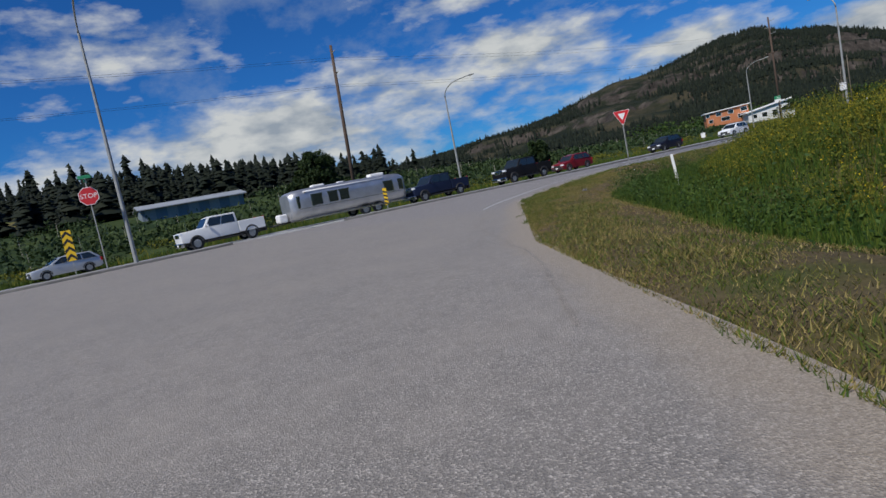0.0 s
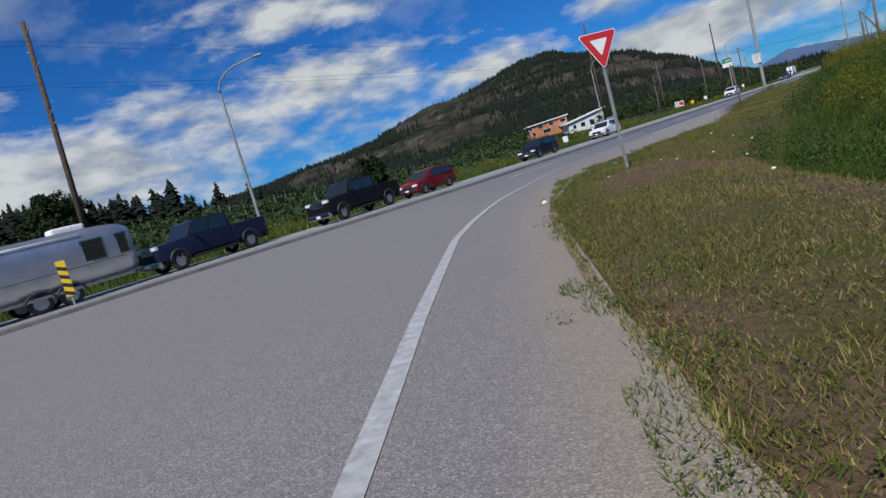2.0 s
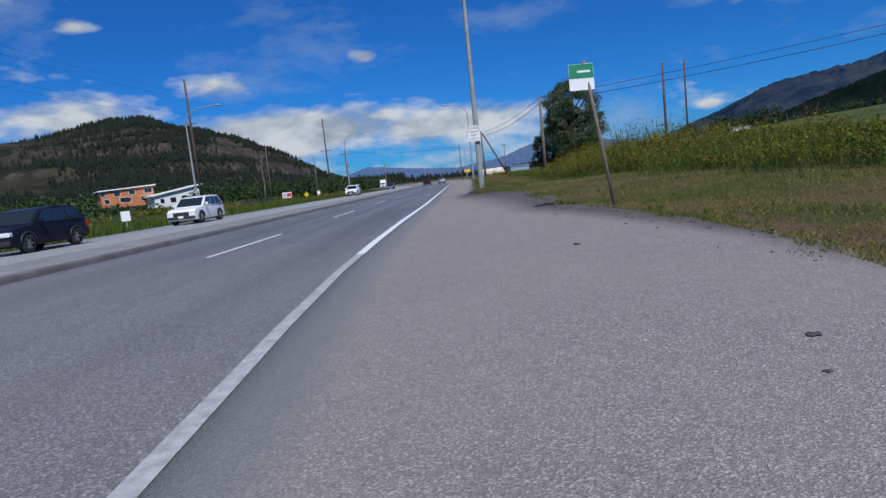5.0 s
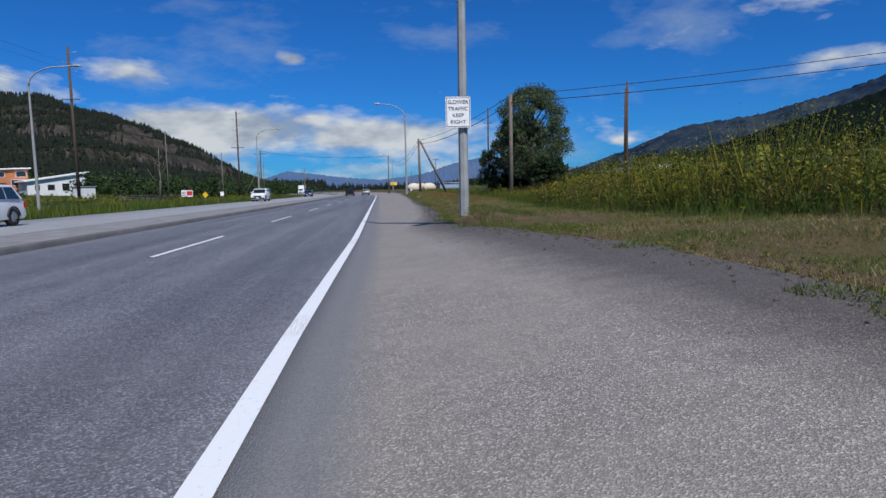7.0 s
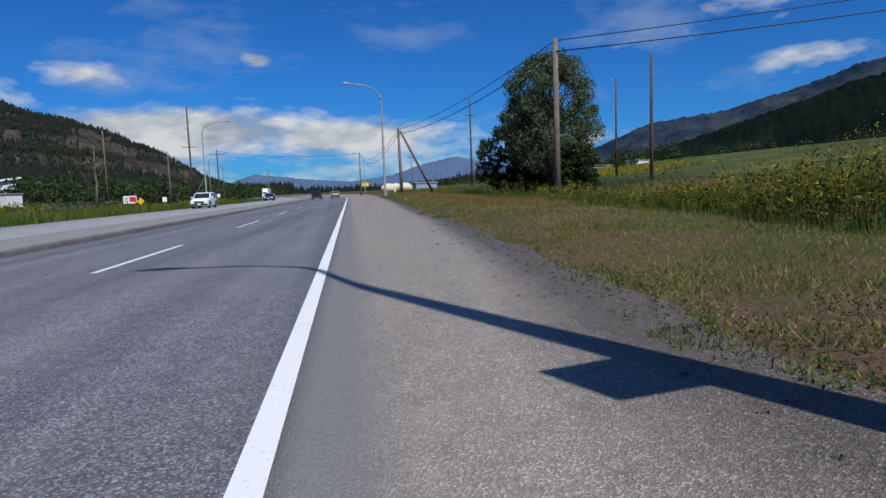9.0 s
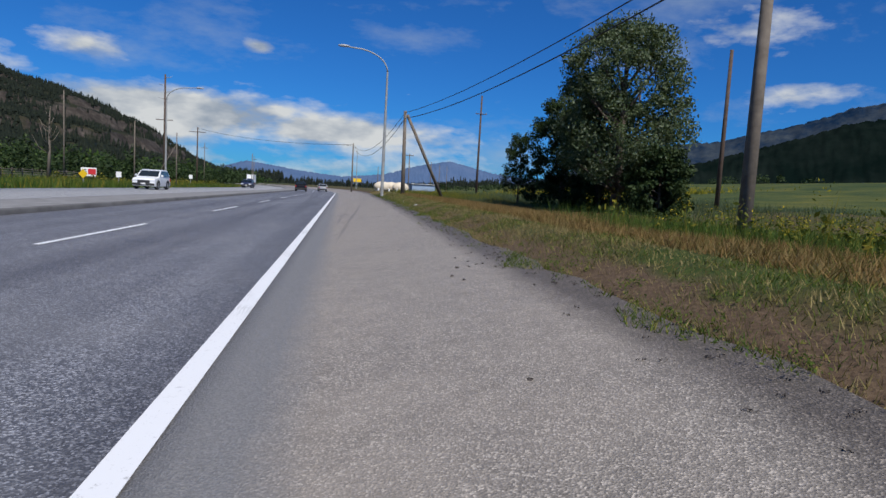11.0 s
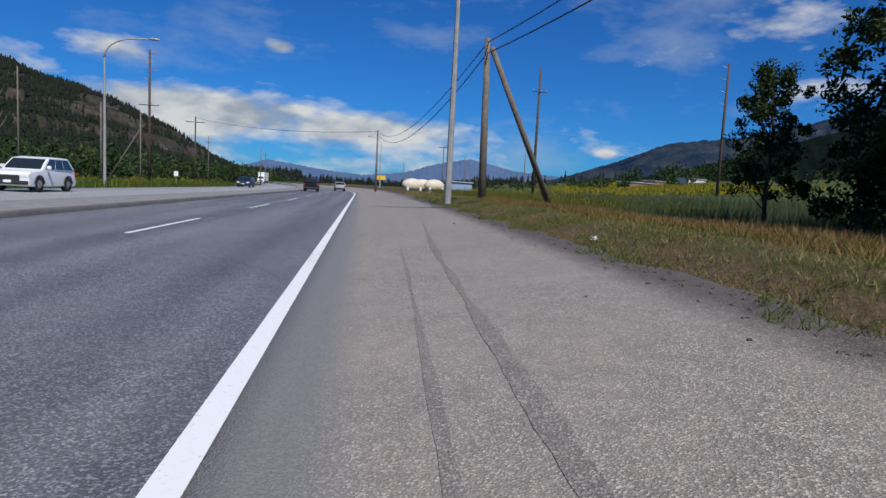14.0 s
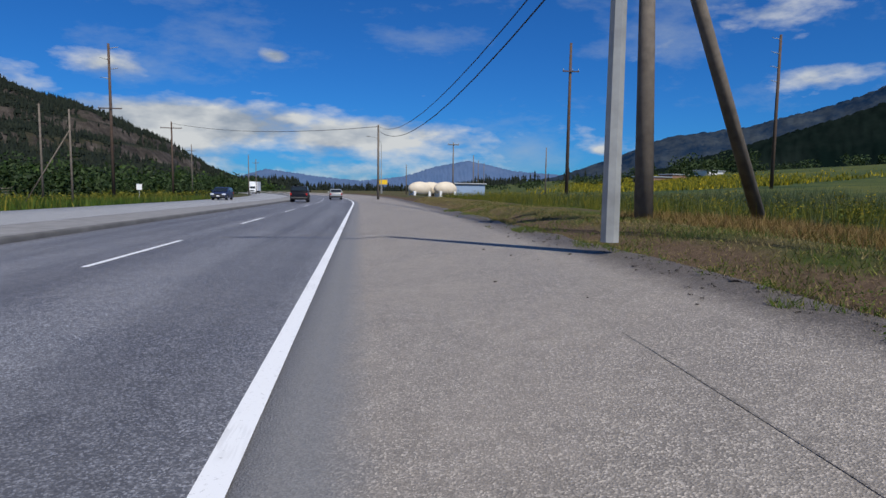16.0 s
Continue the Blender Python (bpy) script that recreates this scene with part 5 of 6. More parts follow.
gx, gy = scatter(40000, -60, 14, 8, 26, power=1.0)
keep = (wave(gx, gy, 1.1, 2) + 0.6 * wave(gx, gy, 3.4, 6) > -0.5)
tallness = 0.75 + 0.22 * wave(gx, gy, 1.6, 9) + 0.2 * wave(gx, gy, 0.5, 4)
blades("yellow_weeds", gx[keep], gy[keep], (RNG.uniform(0.15, 0.5, len(gx)) * np.clip(tallness, 0.35, 1.3))[keep], 0.014, M_YELLOW_WEED, "tall yellow-green weeds on the bank", lean=0.3)
gx, gy = scatter(55000, -18, 19, 3.0, 10)
soft = wave(gx, gy, 1.3, 8) + 0.5 * wave(gx, gy, 0.4, 2)
keep = (soft > RNG.uniform(-1.2, 0.6, len(gx))) & (RNG.uniform(0, 1, len(gx)) < smooth01((19 - gy) / 7) * smooth01((gy + 18) / 5) * smooth01((10 - gx + edge(gy)) / 3))
blades("tall_grass", gx[keep], gy[keep], (RNG.uniform(0.15, 0.7, len(gx)) * smooth01((gx - edge(gy) - 2.6) / 2))[keep], 0.010, M_GREEN_GRASS, "tall green grass among the weeds", lean=0.6)


def weed_stand(x, y, h, kind, rng=RNG):
    """Branching weeds: leaning stalks, small leaves and heads at the tips."""
    n, m = len(x), 4
    label = {"flower": "tall yellow flowering weeds on the bank", "seed": "rust-brown seeding weeds on the bank"}[kind]
    bx, by, bh = np.repeat(x, m), np.repeat(y, m), np.repeat(h, m) * rng.uniform(0.55, 1.05, n * m)
    bx, by = bx + rng.normal(0, 0.10, n * m), by + rng.normal(0, 0.10, n * m)
    blades(kind + "_weed_stalks", bx, by, bh, 0.009, M_YELLOW_WEED if kind == "flower" else M_RUST_GRASS, label, "weeds", lean=0.35)
    base = np.stack([x, y, land(x, y)], -1)
    lv, lf = leaf_cloud(rng, base + np.c_[x * 0, x * 0, h * 0.5], np.c_[h * 0.22, h * 0.22, h * 0.45], 15, 0.044)
    tagged(tri_soup(kind + "_weed_leaves", lv, lf, M_WEED_LEAF), "olive leaves on the tall weeds", "weeds", kind="stuff")
    lv, lf = leaf_cloud(rng, base + np.c_[x * 0, x * 0, h * 0.82], np.c_[h * 0.2, h * 0.2, h * 0.2], 17, 0.018)
    tagged(tri_soup(kind + "_heads", lv, lf, M_FLOWER if kind == "flower" else M_SEED_HEAD), label, "flowers", kind="stuff")


n = 420
cy_ = RNG.uniform(-64, -16, n)
cx_ = edge(cy_) + tall_from(cy_) + 0.2 + 5 * RNG.uniform(0, 1, n) ** 1.6
hh = RNG.uniform(0.25, 0.6, n)
lv, lf = leaf_cloud(RNG, np.stack([cx_, cy_, land(cx_, cy_) + hh * 0.8], -1), np.stack([RNG.uniform(0.25, 0.6, n), RNG.uniform(0.25, 0.6, n), hh], -1), 150, 0.027)
tagged(tri_soup("leafy_weeds", lv, lf, M_SHRUB), "dark leafy weeds at the foot of the bank", "weeds", kind="stuff")


n = 420
cy_ = RNG.uniform(-22, 12, n)
cd_ = 4.4 * RNG.uniform(0, 1, n) ** 1.2
cx_ = edge(cy_) + tall_from(cy_) + 0.5 + cd_
hh = RNG.uniform(0.16, 0.42, n) * np.interp(cy_, (-22, -10, -4, 4, 12), (0.6, 0.7, 1.25, 1.2, 0.7)) * (0.6 + 0.1 * cd_)
for k, mat, word in ((0, M_SHRUB, "dark green leafy"), (1, M_WEED_LEAF, "olive leafy"), (2, M_RUST_GRASS, "rust-brown")):
    lv, lf = leaf_cloud(RNG, np.stack([cx_, cy_, land(cx_, cy_) + hh * (0.8 + 0.35 * k)], -1)[k::3], np.stack([RNG.uniform(0.2, 0.5, n), RNG.uniform(0.2, 0.5, n), hh], -1)[k::3], (170, 190, 110)[k], 0.024)
    tagged(tri_soup("bank_weeds", lv, lf, mat), word + " weeds on the roadside bank", "weeds", kind="stuff")


def weed_places(n, d0, d1, seed, low):
    gx, gy = scatter(n, -60, 15, d0, d1, power=1.3)
    gx = gx + tall_from(gy) + 0.3 + 2.6 * smooth01((-30 - gy) / 8)
    ok = (wave(gx, gy, 1.9, seed) + 0.7 * wave(gx, gy, 0.7, seed + 2) > low)
    return gx[ok], gy[ok]


gx, gy = weed_places(9500, 0.2, 13, 2, -0.6)
weed_stand(gx, gy, RNG.uniform(0.7, 1.6, len(gx)) * np.interp(gy, (-60, -46, -36, -22, -12, -7, -3, 4, 9, 20), (0.95, 0.95, 0.6, 0.42, 0.45, 0.9, 1.4, 1.35, 0.75, 0.7)) * np.clip(0.88 + 0.22 * wave(gx, gy, 2.3, 4), 0.5, 1.2) * (0.5 + 0.5 * smooth01((gx - edge(gy) - 3.4) / 2.0)) * (1 - 0.6 * smooth01((gx - edge(gy) - 7.5) / 3) * (gy > -40)), "flower")
gx, gy = weed_places(3600, 0.0, 8, 5, 0.15)
keep = gy > RNG.uniform(-14, 4, len(gy))
gx, gy = gx[keep], gy[keep]
weed_stand(gx, gy, RNG.uniform(0.6, 1.3, len(gx)) * (0.4 + 0.6 * smooth01((gx - edge(gy) - 3.0) / 2.0)), "seed")
gx, gy = scatter(150000, 15, 62, 1.4, 11, power=1.3)
short_grass("rust_grass", gx, gy, RNG.uniform(0.03, 0.20, len(gx)), 0.011, M_RUST_GRASS, "rust brown dry grass in the dip")
gx, gy = scatter(55000, 14, 95, 7.0, 34, power=1.3)
patch = wave(gx, gy, 3.1, 2) + 0.6 * wave(gx, gy, 1.2, 5)
keep = patch > RNG.uniform(-1.0, 0.3, len(gx))
blades("field_grass", gx[keep], gy[keep], (RNG.uniform(0.15, 0.5, len(gx)) * np.clip(0.75 + 0.3 * patch, 0.4, 1.2) * (0.35 + 0.65 * smooth01((gx - edge(gy) - 9) / 5)) * np.interp(gy, (30, 46, 56), (0.8, 1.2, 2.6)))[keep], 0.02, M_BLUE_GRASS, "grey-green tall grass in the field", lean=0.5)
gx, gy = RNG.normal(9.2, 1.7, 16000), RNG.normal(22.5, 2.6, 16000)
keep = gx - edge(gy) > 2.6
blades("tall_grass", gx[keep], gy[keep], RNG.uniform(0.12, 0.55, keep.sum()), 0.009, M_GREEN_GRASS, "tall green weeds round the pole", lean=0.5)
gx, gy = RNG.normal(9.8, 1.9, 260), RNG.normal(21, 3.0, 260)
keep = gx - edge(gy) > 2.8
weed_stand(gx[keep], gy[keep], RNG.uniform(0.4, 0.9, keep.sum()), "flower")
# a dense stand of tall grey-green weeds with a ragged front past the willow
gy = RNG.uniform(47, 112, 60000)
gd = np.interp(gy, (47, 54, 60), (8.0, 6.6, 5.3)) + 0.35 * wave(gy, gy * 0.3, 2.4, 4) + 12.0 * RNG.uniform(0, 1, len(gy)) ** 1.4
gx = edge(gy) + gd
lush = np.clip(0.8 + 0.28 * wave(gx, gy, 0.9, 3) + 0.2 * wave(gx, gy, 2.6, 6), 0.35, 1.2)
blades("field_weeds", gx, gy, RNG.uniform(0.35, 0.85, len(gx)) * lush * (0.7 + 0.5 * smooth01((gd - 6) / 5)), 0.016, M_BLUE_GRASS, "tall grey-green weeds standing densely along the field", "weeds", lean=0.3)
gy = RNG.uniform(56, 112, 26000)
gd = np.interp(gy, (56, 62), (6.2, 4.6)) + 0.3 * wave(gy, gy * 0.4, 1.7, 8) + 5.0 * RNG.uniform(0, 1, len(gy)) ** 1.3
gx = edge(gy) + gd
clump = wave(gx, gy, 1.1, 5) + 0.6 * wave(gx, gy, 0.45, 2)
keep = clump > RNG.uniform(-1.3, 0.5, len(gx))
blades("yellow_weeds", gx[keep], gy[keep], (RNG.uniform(0.3, 0.8, len(gx)) * np.clip(0.85 + 0.25 * clump, 0.4, 1.25))[keep], 0.014, M_YELLOW_WEED, "tall yellow-green weeds round the poles", "weeds", lean=0.35)
gy = RNG.uniform(58, 110, 700)
gx = edge(gy) + RNG.uniform(4.8, 11.0, len(gy))
weed_stand(gx, gy, RNG.uniform(0.4, 0.95, len(gy)), "flower")
gy = RNG.uniform(150, 380, 20000)
gx = 12 + gy * 0.36 + 24 * RNG.normal(0, 0.6, len(gy)) + 5 * wave(gy, gy, 17, 2)
blades("flowering_crop", gx, gy, RNG.uniform(0.5, 1.0, len(gy)), 0.30, M_FLOWER, "yellow flowering strip across the far field", "crop", lean=0.5)
gx, gy = scatter(3000, -58, 15, 14, 28)
lv, lf = leaf_cloud(RNG, np.stack([gx, gy, land(gx, gy) + RNG.uniform(0.2, 0.55, len(gx))], -1), np.tile((0.14, 0.14, 0.10), (len(gx), 1)), 8, 0.03)
tagged(tri_soup("yellow_flowers", lv, lf, M_FLOWER), "small yellow flower heads over the weeds", "flowers", kind="stuff")
# verge beyond the oncoming lanes
n = 36000
gy = RNG.uniform(-75, 130, n)
gx = kerb_x(gy) - 10.4 - 20 * RNG.uniform(0, 1, n) ** 1.2
blades("far_verge_grass", gx, gy, RNG.uniform(0.25, 0.8, n), 0.06, M_GREEN_GRASS, "long green grass on the far verge", lean=0.5)
gy = RNG.uniform(-75, 160, 26000)
gx = kerb_x(gy) - 10.4 - 24 * RNG.uniform(0, 1, 26000)
keep = wave(gx, gy, 6, 8) > 0
blades("far_verge_weeds", gx[keep], gy[keep], RNG.uniform(0.4, 1.0, keep.sum()), 0.07, M_YELLOW_WEED, "yellow-green weeds on the far verge", lean=0.4)
# ---------- distant mountains ----------
def far_range(name, az, el, r, depth, low, high, glow, label, seed):
    """A distant ridge: a broken slope that rises to elevations el (degrees) over azimuths az."""
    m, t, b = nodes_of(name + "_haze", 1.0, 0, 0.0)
    # Blue distance haze is mixed into these colours; faint emission lifts the slope.
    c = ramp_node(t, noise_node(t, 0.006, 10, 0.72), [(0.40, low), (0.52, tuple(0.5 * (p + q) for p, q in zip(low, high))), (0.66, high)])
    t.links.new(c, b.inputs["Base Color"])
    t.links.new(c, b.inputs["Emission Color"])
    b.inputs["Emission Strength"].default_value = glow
    na, nr = 520, 26
    a = np.radians(np.linspace(min(az), max(az), na))[None, :]
    s = np.linspace(0, 1, nr)[:, None]
    rad = r + depth * s
    top = np.tan(np.radians(np.interp(np.degrees(a), az, el))) * (r + 0.8 * depth)
    rr = np.random.RandomState(seed)
    folds = sum(np.sin(a * k * (1 + 0.15 * s) + s * q + f) / k ** 0.75 for k, q, f in zip((40, 83, 171, 340, 610), (3, -5, 4, 7, -6), rr.uniform(0, 6, 5)))
    rise = np.where(s < 0.8, smooth01(s / 0.8) ** 0.8, 1 - 2.0 * (s - 0.8))
    h = top * rise * (1 + 0.55 * folds * (1 - rise * 0.75)) + rr.uniform(0, 11, (nr, na)) * (s > 0.06)
    h[0] = -25
    v = np.stack([-np.sin(a) * rad, np.cos(a) * rad, h], -1).reshape(-1, 3)
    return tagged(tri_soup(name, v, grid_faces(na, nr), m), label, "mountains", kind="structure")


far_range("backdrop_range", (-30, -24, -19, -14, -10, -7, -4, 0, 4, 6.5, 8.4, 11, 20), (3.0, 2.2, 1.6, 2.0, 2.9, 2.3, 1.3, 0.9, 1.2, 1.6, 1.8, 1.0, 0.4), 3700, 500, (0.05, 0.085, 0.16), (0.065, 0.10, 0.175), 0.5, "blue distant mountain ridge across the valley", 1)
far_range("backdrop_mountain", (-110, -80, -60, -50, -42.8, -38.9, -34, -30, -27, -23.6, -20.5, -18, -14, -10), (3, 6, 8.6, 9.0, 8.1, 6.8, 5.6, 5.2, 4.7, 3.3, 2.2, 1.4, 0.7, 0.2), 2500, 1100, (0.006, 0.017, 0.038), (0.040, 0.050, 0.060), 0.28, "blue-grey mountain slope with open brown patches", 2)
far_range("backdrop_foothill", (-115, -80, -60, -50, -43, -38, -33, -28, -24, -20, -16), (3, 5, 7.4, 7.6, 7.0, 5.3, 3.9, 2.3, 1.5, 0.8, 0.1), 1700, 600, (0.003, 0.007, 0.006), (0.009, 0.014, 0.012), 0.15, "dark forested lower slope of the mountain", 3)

# ---------- vehicles ----------
def wheel(parent, x, y, r, w, side):
    """A tyre with its rim, as a part with a sub-part. The axle runs along x."""
    bm = bmesh.new()
    prof = [(-w / 2, r * 0.62), (-w / 2, r * 0.93), (-w / 2 + 0.03, r), (w / 2 - 0.03, r), (w / 2, r * 0.93), (w / 2, r * 0.62)]
    n = 24
    rings = [[bm.verts.new((px, pr * math.cos(a), pr * math.sin(a))) for px, pr in prof] for a in (2 * math.pi * k / n for k in range(n))]
    for k in range(n):
        a, b = rings[k], rings[(k + 1) % n]
        for j in range(len(prof) - 1):
            bm.faces.new((a[j], b[j], b[j + 1], a[j + 1])).smooth = True
    bmesh.ops.recalc_face_normals(bm, faces=bm.faces)
    ty = part("tyre", bm, M_RUBBER, parent)
    ty.location = (x, y, r)
    bm = bmesh.new()
    f = side * (w / 2 - 0.03)
    bmesh.ops.create_cone(bm, cap_ends=True, segments=20, radius1=r * 0.63, radius2=r * 0.63, depth=0.04, matrix=Matrix.Translation((f - side * 0.04, 0, 0)) @ Euler((0, math.pi / 2, 0)).to_matrix().to_4x4())
    for k in range(6):
        a = k * math.pi / 3
        m = Matrix.Translation((f, 0, 0)) @ Matrix.Rotation(a, 4, "X")
        bmesh.ops.create_cube(bm, size=1, matrix=m @ Matrix.Translation((0, r * 0.33, 0)) @ Matrix.Diagonal((0.03, r * 0.56, r * 0.13, 1)))
    part("rim", bm, M_RIM, ty)
    return ty


def shell(prof, width, tumble):
    """A car body panel solid from a side outline of (y, z), narrower where tumble(z) says so."""
    bm = bmesh.new()
    l = [bm.verts.new((-width / 2 * tumble(y, z), y, z)) for y, z in prof]
    r = [bm.verts.new((width / 2 * tumble(y, z), y, z)) for y, z in prof]
    n = len(prof)
    bm.faces.new(l)
    bm.faces.new(r[::-1])
    for i in range(n):
        bm.faces.new((l[i], r[i], r[(i + 1) % n], l[(i + 1) % n]))
    bmesh.ops.recalc_face_normals(bm, faces=bm.faces)
    bmesh.ops.triangulate(bm, faces=[f for f in bm.faces if len(f.verts) > 4])
    bmesh.ops.bevel(bm, geom=[e for e in bm.edges if e.is_manifold and e.calc_face_angle(0) > 0.45], offset=0.035, segments=2, affect="EDGES", profile=0.6)
    for f in bm.faces:
        f.smooth = True
    return bm


def quad_panel(pts, out, thick=0.012):
    """A thin glazed or painted panel on four or more points, pushed outwards."""
    bm = bmesh.new()
    a = [bm.verts.new(Vector(p) + Vector(out) * thick) for p in pts]
    b = [bm.verts.new(Vector(p) - Vector(out) * thick) for p in pts]
    bm.faces.new(a)
    bm.faces.new(b[::-1])
    n = len(pts)
    for i in range(n):
        bm.faces.new((a[i], b[i], b[(i + 1) % n], a[(i + 1) % n]))
    bmesh.ops.recalc_face_normals(bm, faces=bm.faces)
    return bm


# side outlines, front at -y; cabin: base and roof lines as (y, z)
SHAPES = {
    "suv": dict(L=4.6, W=1.85, lower=[(-2.3, 0.32), (-2.28, 0.72), (-2.1, 0.92), (-1.0, 1.06), (2.1, 1.08), (2.28, 0.95), (2.3, 0.4), (2.1, 0.28), (-2.1, 0.26)],
                cabin=[(-1.15, 1.03), (-0.45, 1.58), (0.3, 1.68), (1.55, 1.66), (2.12, 1.08)], wr=0.36, axles=(-1.42, 1.36)),
    "pickup": dict(L=6.2, W=2.05, lower=[(-3.05, 0.60), (-3.08, 1.16), (-2.95, 1.28), (-1.55, 1.35), (1.04, 1.35), (1.05, 1.2), (1.05, 0.58), (-2.6, 0.55)],
                   cabin=[(-1.50, 1.32), (-0.98, 1.95), (-0.72, 2.03), (0.98, 2.03), (1.04, 1.34)], wr=0.43, axles=(-2.05, 1.95)),
    "wagon": dict(L=4.5, W=1.75, lower=[(-2.25, 0.3), (-2.22, 0.66), (-2.0, 0.8), (-1.0, 0.95), (2.1, 0.98), (2.24, 0.85), (2.25, 0.4), (2.0, 0.26), (-2.0, 0.24)],
                  cabin=[(-1.2, 0.93), (-0.35, 1.42), (0.3, 1.5), (1.6, 1.46), (2.15, 0.98)], wr=0.32, axles=(-1.35, 1.3)),
}


def car(kind, x, y, heading, color, label, category, metal=0.2, roof_rack=False, z=0.0):
    S = SHAPES[kind]
    W = S["W"]
    paint = car_paint(category.replace(" ", "_") + "_paint", color, metal)
    root = thing(category.replace(" ", "_"), pose(x, y, z, 0, 0, heading), label, category, "vehicles on the highway")
    part("body", shell(S["lower"], W, lambda yy, zz: 1.0 - 0.06 * smooth01((abs(yy) - S["L"] * 0.36) / 0.6) - 0.04 * (zz > 0.9)), paint, root)
    c = S["cabin"]
    zb, zt = min(q[1] for q in c), max(q[1] for q in c)
    tum = lambda yy, zz: 0.96 - 0.11 * (zz - zb) / (zt - zb)
    part("cabin", shell(c, W, tum), paint, root)
    hx = lambda zz: W / 2 * (0.96 - 0.11 * (zz - zb) / (zt - zb))
    z0, z1 = zb + 0.06, zt - 0.10
    yf = lambda zz: np.interp(zz, (c[0][1], c[1][1]), (c[0][0], c[1][0]))
    yr = lambda zz: np.interp(zz, (c[-1][1], c[-2][1]), (c[-1][0], c[-2][0]))
    cuts = np.linspace(0.06, 0.94, 4 if kind != "pickup" else 3)
    for sd in (-1, 1):
        for a, b in zip(cuts, cuts[1:]):
            ya0, ya1 = yf(z0) + (yr(z0) - yf(z0)) * (a + 0.012), yf(z0) + (yr(z0) - yf(z0)) * (b - 0.012)
            yb0, yb1 = yf(z1) + (yr(z1) - yf(z1)) * (a + 0.012), yf(z1) + (yr(z1) - yf(z1)) * (b - 0.012)
            part("side_window", quad_panel([(sd * (hx(z0) + 0.004), ya0, z0), (sd * (hx(z0) + 0.004), ya1, z0), (sd * (hx(z1) + 0.004), yb1, z1), (sd * (hx(z1) + 0.004), yb0, z1)], (sd, 0, 0.1)), M_GLASS, root)
        part("mirror", boxed(sd * (W / 2 + 0.1) - 0.09, sd * (W / 2 + 0.1) + 0.09, c[0][0] + 0.3, c[0][0] + 0.42, zb + 0.05, zb + 0.22, 0.03), paint, root)
        fy, ry = S["lower"][1][0], (S["lower"][5][0] if kind != "pickup" else 3.06)
        fz = S["lower"][1][1]
        part("headlight", boxed(sd * W * 0.36 - 0.2, sd * W * 0.36 + 0.2, fy - 0.02, fy + 0.16, fz - 0.06, fz + 0.1, 0.03), M_LAMP_GLASS, root, "clear headlight")
        part("tail_light", boxed(sd * W * 0.43 - 0.09, sd * W * 0.43 + 0.09, ry - 0.12, ry + 0.02, fz + 0.0, fz + 0.25, 0.02), M_TAIL, root, "red tail light")
        for ay in S["axles"]:
            wheel(root, sd * (W / 2 - 0.13), ay, S["wr"], 0.24, sd)
            part("wheel_arch", tube([(sd * (W / 2 - 0.02), ay + (S["wr"] + 0.06) * math.cos(q), S["wr"] + (S["wr"] + 0.06) * math.sin(q)) for q in np.linspace(0.1, math.pi - 0.1, 10)], 0.06 if kind == "pickup" else 0.035, 6), M_DARK_TRIM, root)
    w0, w1 = c[0], c[1]
    part("windscreen", quad_panel([(-hx(w0[1]) + 0.1, w0[0] + 0.05, w0[1] + 0.05), (hx(w0[1]) - 0.1, w0[0] + 0.05, w0[1] + 0.05), (hx(w1[1]) - 0.08, w1[0] - 0.02, w1[1] - 0.02), (-hx(w1[1]) + 0.08, w1[0] - 0.02, w1[1] - 0.02)], (0, -0.75, 0.66)), M_GLASS, root)
    w0, w1 = c[-1], c[-2]
    part("rear_window", quad_panel([(-hx(w0[1]) + 0.1, w0[0] - 0.02, w0[1] + 0.12), (hx(w0[1]) - 0.1, w0[0] - 0.02, w0[1] + 0.12), (hx(w1[1]) - 0.1, w1[0] + 0.08, w1[1] - 0.08), (-hx(w1[1]) + 0.1, w1[0] + 0.08, w1[1] - 0.08)], (0, 0.8, 0.5)), M_GLASS, root)
    fy = S["lower"][1][0]
    fz = S["lower"][1][1]
    part("grille", boxed(-W * 0.26, W * 0.26, fy - 0.03, fy + 0.1, fz - 0.2, fz + 0.05, 0.02), M_CHROME if kind == "pickup" else M_DARK_TRIM, root, "front grille")
    part("bumper", boxed(-W * 0.46, W * 0.46, fy - 0.08, fy + 0.15, 0.34, 0.52 if kind != "pickup" else 0.62, 0.05), M_CHROME if kind == "pickup" else M_DARK_TRIM, root, "front bumper")
    part("bumper", boxed(-W * 0.46, W * 0.46, -fy - 0.12, -fy + 0.06, 0.36, 0.55 if kind != "pickup" else 0.66, 0.05), M_DARK_TRIM, root, "rear bumper")
    part("number_plate", boxed(-0.16, 0.16, fy - 0.10, fy - 0.085, 0.42, 0.54), M_WHITE, root)
    if kind == "pickup":
        root.scale = (1.04, 1.02, 1.10)
        bed = bmesh.new()
        for sd in (-1, 1):
            box(bed, sd * (W / 2 - 0.07) - 0.07, sd * (W / 2 - 0.07) + 0.07, 1.08, 3.05, 0.62, 1.37, 0.03)
        box(bed, -W / 2 + 0.14, W / 2 - 0.14, 1.08, 1.16, 0.62, 1.34)
        part("truck_bed", bed, paint, root)
        part("tailgate", boxed(-W / 2 + 0.145, W / 2 - 0.145, 2.97, 3.06, 0.64, 1.36, 0.02), paint, root)
        part("bed_liner", boxed(-W / 2 + 0.145, W / 2 - 0.145, 1.165, 2.965, 0.74, 0.80), M_DARK_TRIM, root, "dark open truck bed")
        part("chassis", boxed(-W * 0.36, W * 0.36, -2.7, 2.95, 0.36, 0.615), M_DARK_TRIM, root)
